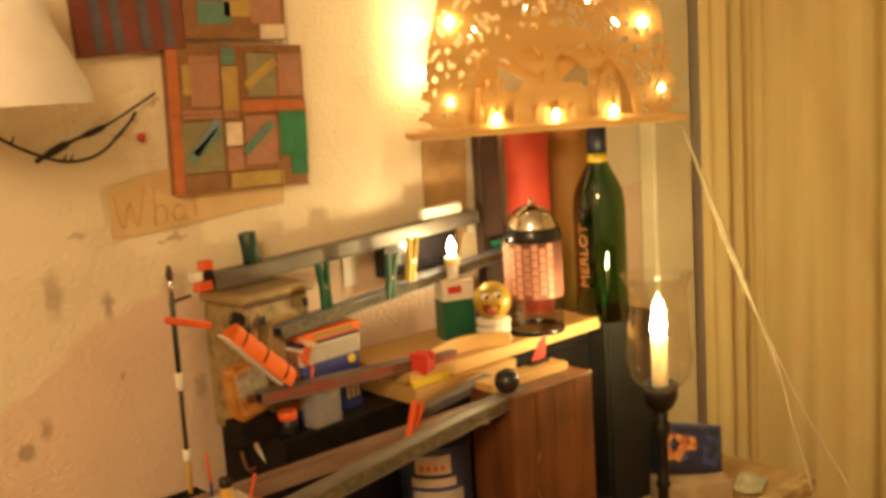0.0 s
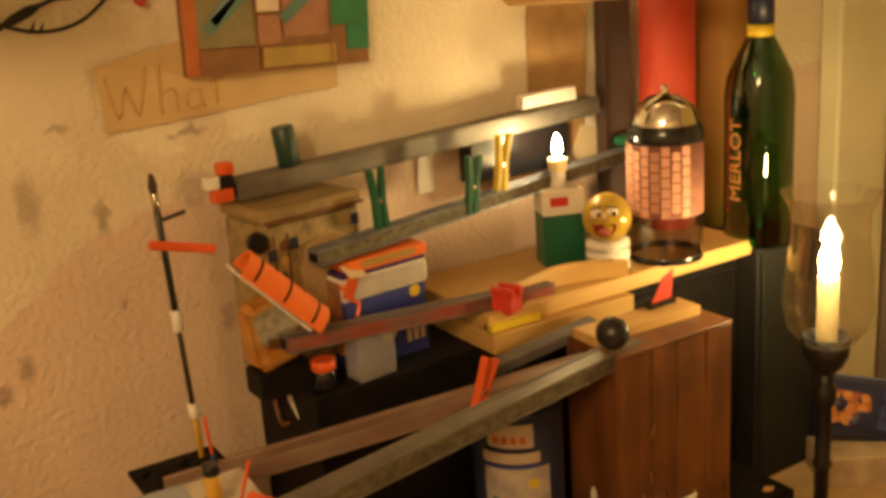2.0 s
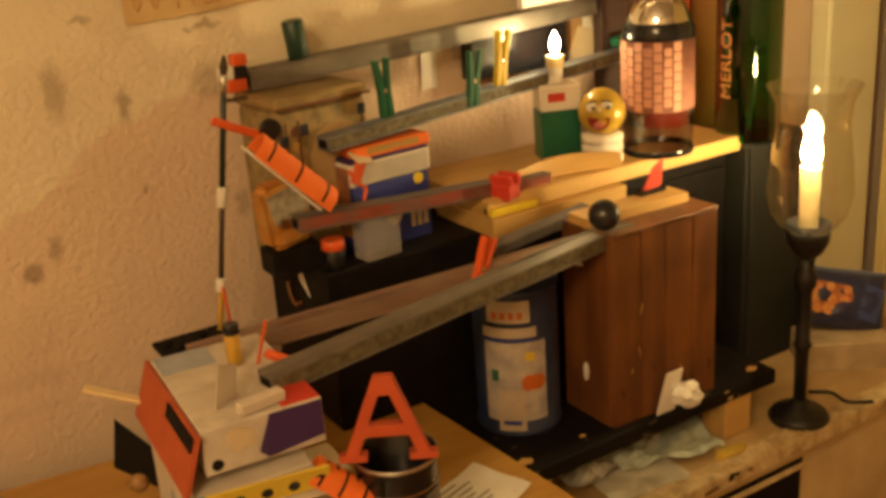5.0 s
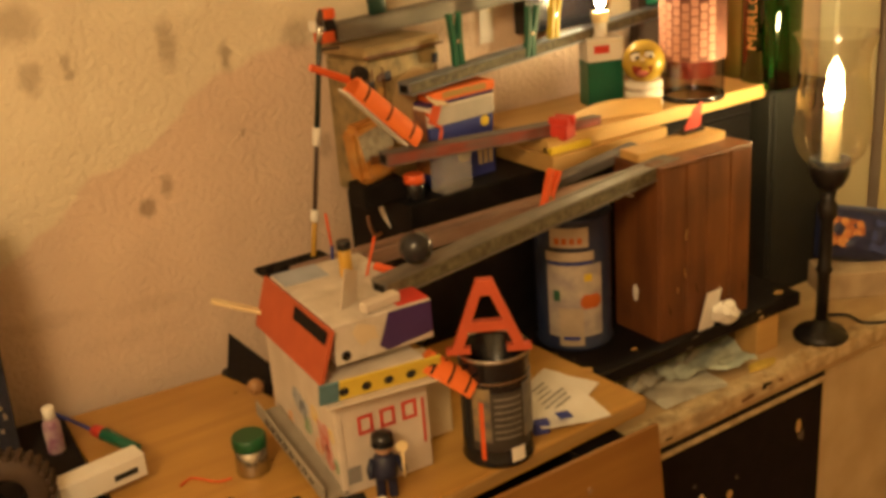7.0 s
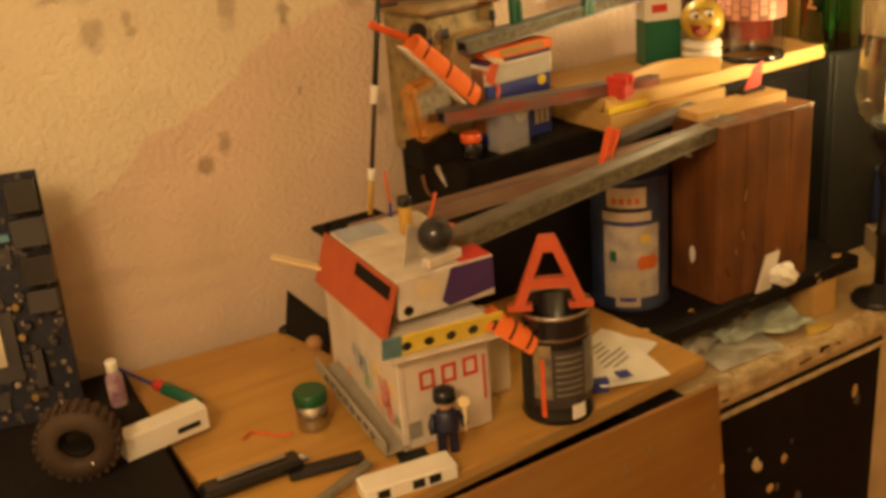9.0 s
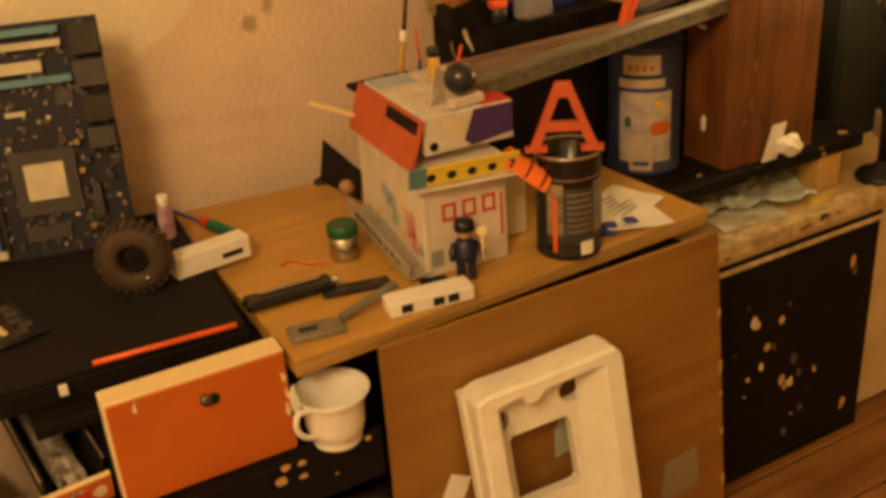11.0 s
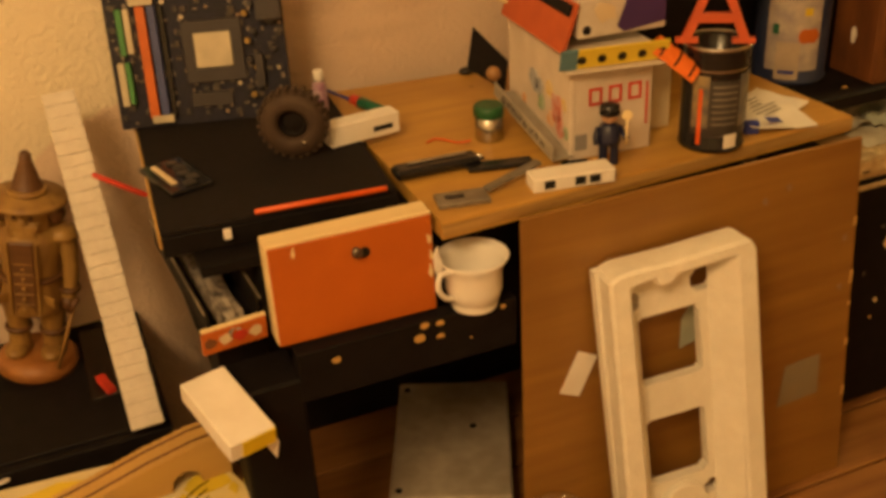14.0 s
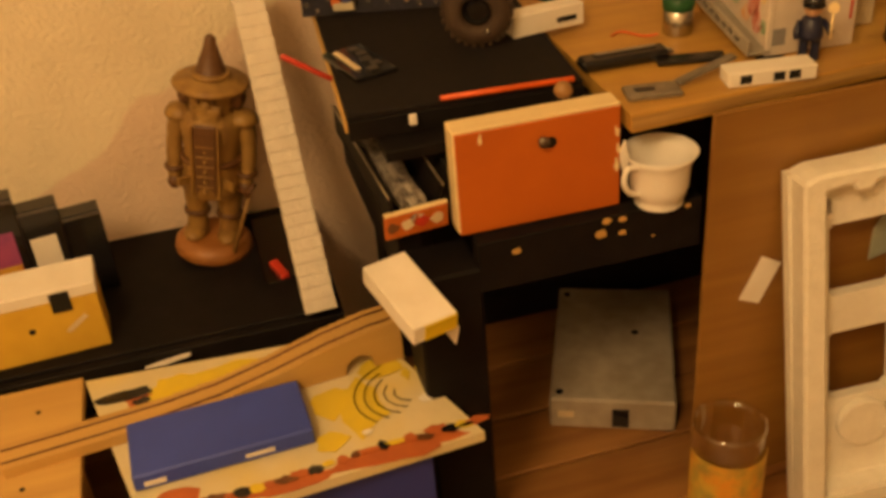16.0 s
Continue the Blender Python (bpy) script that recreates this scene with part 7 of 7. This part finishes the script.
nut += [(lathe([(0.0375, 0.094), (0.0395, 0.097), (0.038, 0.118), (0.034, 0.142), (0.0365, 0.168), (0.040, 0.19), (0.034, 0.203), (0.02, 0.208)], 28), CARVED), (box(0.028, 0.006, 0.102, (0, -0.037, 0.149), (3, 0, 0), 0.002), DARKCARVED),
        (lathe([(0.039, 0.138), (0.0405, 0.141), (0.039, 0.145)], 28), DARKCARVED), (cyl(0.0275, 0.04, (0, 0, 0.203)), CARVED), (ball(0.0065, (0, -0.028, 0.221), (0.9, 1.1, 1.2)), CARVED),
        (lump(0.034, 0.013, 0.022, 3), CARVED), (lathe([(0.046, 0.238), (0.0475, 0.241), (0.044, 0.245), (0.023, 0.249), (0.0215, 0.252)], 32), CARVED),
        (lathe([(0.0235, 0.249), (0.0185, 0.256), (0.0125, 0.274), (0.0075, 0.289), (0.0068, 0.297), (0.003, 0.301)], 24), DARKCARVED), (lathe([(0.0238, 0.2495), (0.0242, 0.252), (0.0228, 0.2555)], 24), CARVED),
        (tube([(0.053, -0.022, 0.106), (0.034, -0.036, 0.02)], 0.0026), CARVED), (tube([(0.048, -0.026, 0.098), (0.058, -0.02, 0.116)], 0.003), DARKCARVED)]
nut[-6][0].transform(pose(0, -0.027, 0.196))
nut += [(ball(0.0032, (0.0, -0.041 + 0.0006 * i, 0.108 + 0.014 * i), seg=8), CARVED) for i in range(6)]
nut += [(box(0.022, 0.0016, 0.0022, (0, -0.0405, 0.115 + 0.014 * i), (3, 0, 0), 0.0004), CARVED) for i in range(5)]
multi("wooden_figure", nut, pose(-0.550, -0.085, 0.466, 0, 10, -18), "carved wooden figurine with a pointed hat on a round base", "figurine")
solo("glass_tray", slab(-0.495, -0.417, -0.2, -0.03, 0.462, 0.466), SMOKE, Matrix(), "dark glass tray on the low shelf", "tray")
solo("red_lighter", box(0.012, 0.04, 0.008), REDPLASTIC, pose(-0.475, -0.18, 0.4705, 0, 0, 15), "small red and white tube on the glass tray", "lighter")
rs_ = random.Random(12)
sl = thing("foam_strip", Matrix.Translation((-0.44, -0.288, 0.469)) @ pose(0, 0, 0, -32, -1.5, 0), "long greyish polystyrene slat in notched segments leaning on the wall", "slat")
OLDFOAM = mat("dull_polystyrene", (0.66, 0.615, 0.55), (0.58, 0.535, 0.475), 0.8, 60, bump=0.5, bscale=220, dist=0.003)
for i_ in range(27):
    part("segment", box(0.038 + rs_.uniform(-0.0008, 0.0005), 0.034 + rs_.uniform(-0.0008, 0.0005), 0.0149, (rs_.uniform(-0.0003, 0.0003), 0, 0.0076 + 0.015 * i_), bev=0.0009), OLDFOAM, sl)
yb = thing("yellow_box", pose(-0.758, -0.225, 0.462, 0, 0, 3), "yellow and white cardboard packet on the low shelf", "box")
part("carton", slab(-0.07, 0.07, -0.03, 0.03, 0, 0.075), mat("yellow_pasta_print", (0.66, 0.43, 0.05), (0.58, 0.36, 0.04), 0.55, 30), yb)
part("white_top", slab(-0.071, 0.071, -0.031, 0.031, 0.075, 0.09), WHITEPAPER, yb)
part("grey_tab", slab(0.018, 0.04, -0.0318, -0.0312, 0.06, 0.086, 0), GREYPAINT, yb)
part("dark_mark", cyl(0.004, 0.001, (-0.01, -0.03, 0.042), (90, 0, 0), seg=10), BLACKGLOSS, yb)
part("pale_swirl", box(0.03, 0.0008, 0.006, (0.04, -0.0306, 0.04), (0, -35, 0)), CARD, yb)
EDGEGREY = mat("dull_grey_plastic", (0.10, 0.09, 0.085), None, 0.4, 30)
for i, (x, z, k) in enumerate(((-0.79, 0.12, mat("pink_purple_print", (0.40, 0.08, 0.22), (0.24, 0.05, 0.2), 0.5, 30)), (-0.745, 0.10, WHITEPAPER), (-0.70, 0.02, BLACKGLOSS))):
    cs = thing("film_case", pose(x, -0.14 + 0.012 * i, 0.462, 0, 0, 8), "black plastic cassette case standing on the shelf", "cassette case", "cassette cases")
    part("case", slab(-0.024, 0.024, -0.014, 0.014, 0, 0.115 + 0.024 * (2 - i)), BLACKGLOSS, cs)
    part("insert", slab(-0.017, 0.014, -0.0148, -0.0142, 0.006, z, 0), k, cs)
    if i == 0:
        part("yellow_print", slab(-0.0165, 0.0135, -0.0154, -0.0149, 0.006, 0.075, 0), mat("yellow_orange_print", (0.66, 0.42, 0.06), (0.55, 0.22, 0.06), 0.5, 40), cs)
    h_ = 0.115 + 0.024 * (2 - i)
    part("clear_edge", slab(-0.0245, -0.0215, -0.0149, -0.0142, 0.002, h_ - 0.002, 0), EDGEGREY, cs)
    part("clear_edge", slab(-0.0215, 0.0245, -0.0149, -0.0142, h_ - 0.006, h_ - 0.002, 0), EDGEGREY, cs)

# painted panel, toy track and blue box in front of the shelf
PANEL = mat("painted_cream_panel", (0.66, 0.58, 0.38), (0.60, 0.53, 0.34), 0.6, 30, c3=(0.70, 0.53, 0.12), patch=11)
pz = 0.44
pnl = thing("painted_panel", pose(0, 0, 0), "cream board with bright painted splashes and black lines", "board")
part("board", prism([(-0.72, 0.30), (-0.39, 0.325), (-0.315, 0.54), (-0.66, 0.565)], 0.012, pose(0, 0, pz + 0.006, 0, 0, 0) @ Matrix(((1, 0, 0, 0), (0, 0, -1, 0), (0, 1, 0, 0), (0, 0, 0, 1)))), PANEL, pnl)
rp2 = random.Random(17)


coats = itertools.count()


def splash(x, y, sx, sy, c, z=0.0):
    """A coat of paint, each one a hair above the last."""
    part("paint_splash", prism(blob(rp2, 0, 0, sx, sy, 14), 0.0006, pose(x, y, pz + 0.0124 + 0.00004 * next(coats), 90, 0, 0)), c, pnl, "painted splash")


ORSPL = mat("orange_paint_splash", (0.50, 0.13, 0.03), (0.4, 0.1, 0.03), 0.6, 50)
YESPL = mat("yellow_paint_splash", (0.74, 0.55, 0.03), (0.66, 0.5, 0.05), 0.6, 50)
for a in ((-0.385, -0.533, 0.055, 0.010), (-0.45, -0.352, 0.05, 0.013), (-0.46, -0.335, 0.04, 0.012), (-0.44, -0.345, 0.02, 0.014), (-0.42, -0.54, 0.07, 0.014), (-0.53, -0.545, 0.06, 0.013), (-0.45, -0.328, 0.045, 0.014), (-0.63, -0.53, 0.025, 0.02), (-0.66, -0.36, 0.02, 0.014)):
    splash(*a, ORSPL)
for a in ((-0.59, -0.36, 0.075, 0.026), (-0.43, -0.455, 0.03, 0.05), (-0.40, -0.40, 0.03, 0.02), (-0.56, -0.345, 0.06, 0.022), (-0.62, -0.345, 0.035, 0.018), (-0.455, -0.44, 0.035, 0.028), (-0.50, -0.36, 0.04, 0.02), (-0.37, -0.42, 0.006, 0.01), (-0.47, -0.50, 0.02, 0.02)):
    splash(*a, YESPL, 0.0004)
splash(-0.658, -0.362, 0.012, 0.008, BLACKGLOSS, 0.0008)
splash(-0.675, -0.345, 0.034, 0.012, BLACKGLOSS, -0.0003)
for i in range(26):
    x_ = -0.68 + 0.0145 * i
    splash(x_, -0.548 + 0.026 * (x_ + 0.68) / 0.35 + rp2.uniform(-0.003, 0.004), rp2.uniform(0.006, 0.016), rp2.uniform(0.004, 0.009), (ORSPL, CHESTWOOD, ORSPL, BLACKGLOSS, YESPL)[i % 5], 0.0003 + 0.00015 * (i % 4))
for i in range(10):
    splash(rp2.uniform(-0.5, -0.4), rp2.uniform(-0.352, -0.325), rp2.uniform(0.006, 0.014), rp2.uniform(0.003, 0.007), (CHESTWOOD, ORSPL, BLACKGLOSS)[i % 3], 0.0004 + 0.00015 * (i % 4))
splash(-0.33, -0.525, 0.012, 0.003, BLACKGLOSS, 0.0008)
splash(-0.36, -0.47, 0.008, 0.007, WHITEPAPER, 0.0008)
splash(-0.43, -0.5, 0.006, 0.004, WHITEPAPER, 0.0008)
for i in range(5):
    a0 = 0.018 + 0.011 * i
    pts = [(-0.372 + a0 * math.cos(t_), -0.452 + a0 * 0.9 * math.sin(t_), pz + 0.0152) for t_ in [math.radians(150 + 14 * k - 10 * i) for k in range(9)]]
    part("drawn_curve", tube(pts, 0.0007, 5), BLACKGLOSS, pnl, "black brushed curve")
for i in range(4):
    x = -0.50 + 0.012 * i
    part("drawn_curve", tube(curve_pts([(x, -0.33, pz + 0.0152), (x + 0.01, -0.342, pz + 0.0152), (x + 0.002, -0.355, pz + 0.0152)]), 0.0007, 5), BLACKGLOSS, pnl)
lp = solo("pale_board", slab(-1.1, -0.722, -0.56, -0.292, pz, pz + 0.013), LIGHTWOOD, Matrix(), "pale pine board with screw holes beside the painted panel", "board")
for x, y in ((-0.78, -0.46), (-0.80, -0.48), (-0.76, -0.49), (-0.79, -0.52), (-0.83, -0.5), (-0.77, -0.34)):
    part("screw_hole", cyl(0.003, 0.001, (x, y, pz + 0.0128), seg=8), BLACKGLOSS, lp)
solo("blue_crate", slab(-0.56, -0.37, -0.53, -0.33, FZ, pz), BLUEPLASTIC, Matrix(), "blue crate under the painted board", "crate")
solo("wooden_crate", slab(-1.05, -0.75, -0.54, -0.31, FZ, pz), LIGHTWOOD, Matrix(), "pale wooden crate under the pine board", "crate")

tk = thing("toy_track", along((-0.80, -0.418, pz + 0.013), (-0.365, -0.372, pz + 0.013)), "pale wooden toy track rising to a bridge end", "toy track")
prof = [(0, 0), (0.437, 0), (0.437, 0.052), (0.40, 0.05), (0.35, 0.042), (0.29, 0.028), (0.23, 0.017), (0.16, 0.012), (0, 0.012)]


def track_mask(x, z):
    for (a, p), (b, q) in zip(prof[2:][::-1], prof[2:][::-1][1:]):
        if a <= x <= b:
            top = p + (q - p) * (x - a) / max(b - a, 1e-6)
            hole = (x - 0.385) ** 2 + (z - 0.004) ** 2 < 0.017 ** 2 and z > 0
            return z < top and not hole
    return False


part("bridge_body", plate(track_mask, 0, 0.437, 0, 0.054, 0.0018, 0.04), LIGHTWOOD, tk)
for s in (-1, 1):
    part("groove", tube([(x, s * 0.010, z + 0.0008) for x, z in prof[:1:-1]], 0.0016, 5), CHESTWOOD, tk, "darker wheel groove")
bk = thing("blue_case", pose(-0.578, -0.458, pz + 0.013, 0, 0, 2.5), "flat blue plastic case lying on the painted board", "case")
part("case", slab(-0.092, 0.092, -0.043, 0.043, 0, 0.02, 0.002), mat("royal_blue_plastic", (0.035, 0.07, 0.46), (0.03, 0.06, 0.40), 0.5, 20, bump=0.03), bk)
part("printed_mark", slab(0.02, 0.05, -0.0438, -0.0432, 0.006, 0.011, 0), WHITEPAPER, bk, "pale unreadable print")
part("printed_mark", slab(-0.082, -0.06, -0.0438, -0.0432, 0.005, 0.011, 0), WHITEPAPER, bk, "pale unreadable print")
solo("white_scrap", prism(blob(random.Random(3), 0, 0, 0.03, 0.009), 0.002, pose(0, 0, 0, 70, 0, 10)), WHITEPAPER, pose(-0.62, -0.296, 0.452), "torn white paper at the shelf edge", "paper")
solo("yellow_bit", box(0.006, 0.02, 0.005), YELLOWPLASTIC, pose(-0.352, -0.425, pz + 0.0155, 0, 0, 20), "small yellow plastic bit on the painted board", "plastic bit")

# small wooden ball that rolls out of the house
small_ball = thing("wooden_ball", pose(0.06, -0.2, 0.782), "small wooden ball rolling along the desk", "ball")
part("ball_shell", ball(0.0095, seg=18), wood("beech_ball", (0.36, 0.20, 0.08), (0.28, 0.14, 0.05), 0.45, 80), small_ball)

# ceiling lamp that lights the room
cl2 = thing("ceiling_lamp", pose(-1.24, -1.74, CEILING), "plain ceiling pendant lamp with a wide white shade", "lamp")
part("cord", cyl(0.003, 0.33, (0, 0, -0.33), seg=8), WHITEPAPER, cl2)
part("shade", lathe([(0.03, -0.33), (0.12, -0.37), (0.19, -0.44), (0.188, -0.44), (0.118, -0.372), (0.03, -0.333)], 32, cap=False), WHITEPAPER, cl2)

# ---- floorboards ----
pw, n_ = 0.108, 30
pl = bpy.data.meshes.new("floorboard")
b_ = slab(WEST - 0.07, EAST + 0.19, -pw / 2 + 0.0024, pw / 2 - 0.0024, -0.02, 0.0, 0.002)
b_.to_mesh(pl)
b_.free()
pl.materials.append(PINE_FLOOR)
for i in range(29):
    o = new("floorboard", pl)
    o.parent = floor
    o.matrix_basis = pose(0.07 * (i % 2), SOUTH + pw * (i + 0.55), FZ)
for x, y in ((-0.19, -0.495), (0.3, -0.62)):
    part("knot", cyl(0.014, 0.001, (x, y, FZ - 0.0004), seg=16), CHESTWOOD, floor, "dark knot in the wood")


def motions():
    walk(the_ball, [(0, pose(0.574, -0.299, 0.966)), (5.1, pose(0.574, -0.299, 0.966)), (5.4, pose(0.56, -0.301, 0.9655, 0, -45, 0)), (6.2, pose(0.43, -0.314, 0.961, 0, -125, 0)), (6.9, pose(0.22, -0.34, 0.953, 0, -205, 0)),
                    (7.2, pose(0.165, -0.352, 0.951, 0, -280, 0)), (7.5, pose(0.145, -0.366, 0.949, 0, -300, 0)), (8.2, pose(0.128, -0.375, 0.947, 0, -345, 0)), (16, pose(0.128, -0.375, 0.947, 0, -345, 0))])
    x, y, z = 0.196, -0.10, 0.874
    tilt = ((0, -9), (0.15, -8), (0.4, -0.5), (0.6, 0), (1.5, 0), (1.65, -9), (2.0, -11.5), (2.15, -9), (2.3, -3), (2.5, -3), (3.0, -0.6), (4, -0.4), (16, 0))
    walk(sk, [(t, pose(x, y, z, 0, a + 9.5, 0)) for t, a in tilt])
    path = ((14.2, 0.06, -0.2, 0.785), (14.4, 0.056, -0.28, 0.776), (14.55, 0.02, -0.372, 0.758), (14.6, -0.03, -0.379, 0.758), (14.8, -0.042, -0.375, 0.757), (15.0, -0.068, -0.394, 0.755), (15.2, -0.085, -0.392, 0.756),
            (15.4, -0.096, -0.393, 0.757), (15.6, -0.108, -0.406, 0.757), (15.8, -0.138, -0.432, 0.7565), (16, -0.176, -0.415, 0.7565))
    walk(small_ball, [(0, pose(0.06, -0.2, 0.785))] + [(t, pose(a, b, c, 0, (a - 0.06) * 900, 0)) for t, a, b, c in path])


motions()
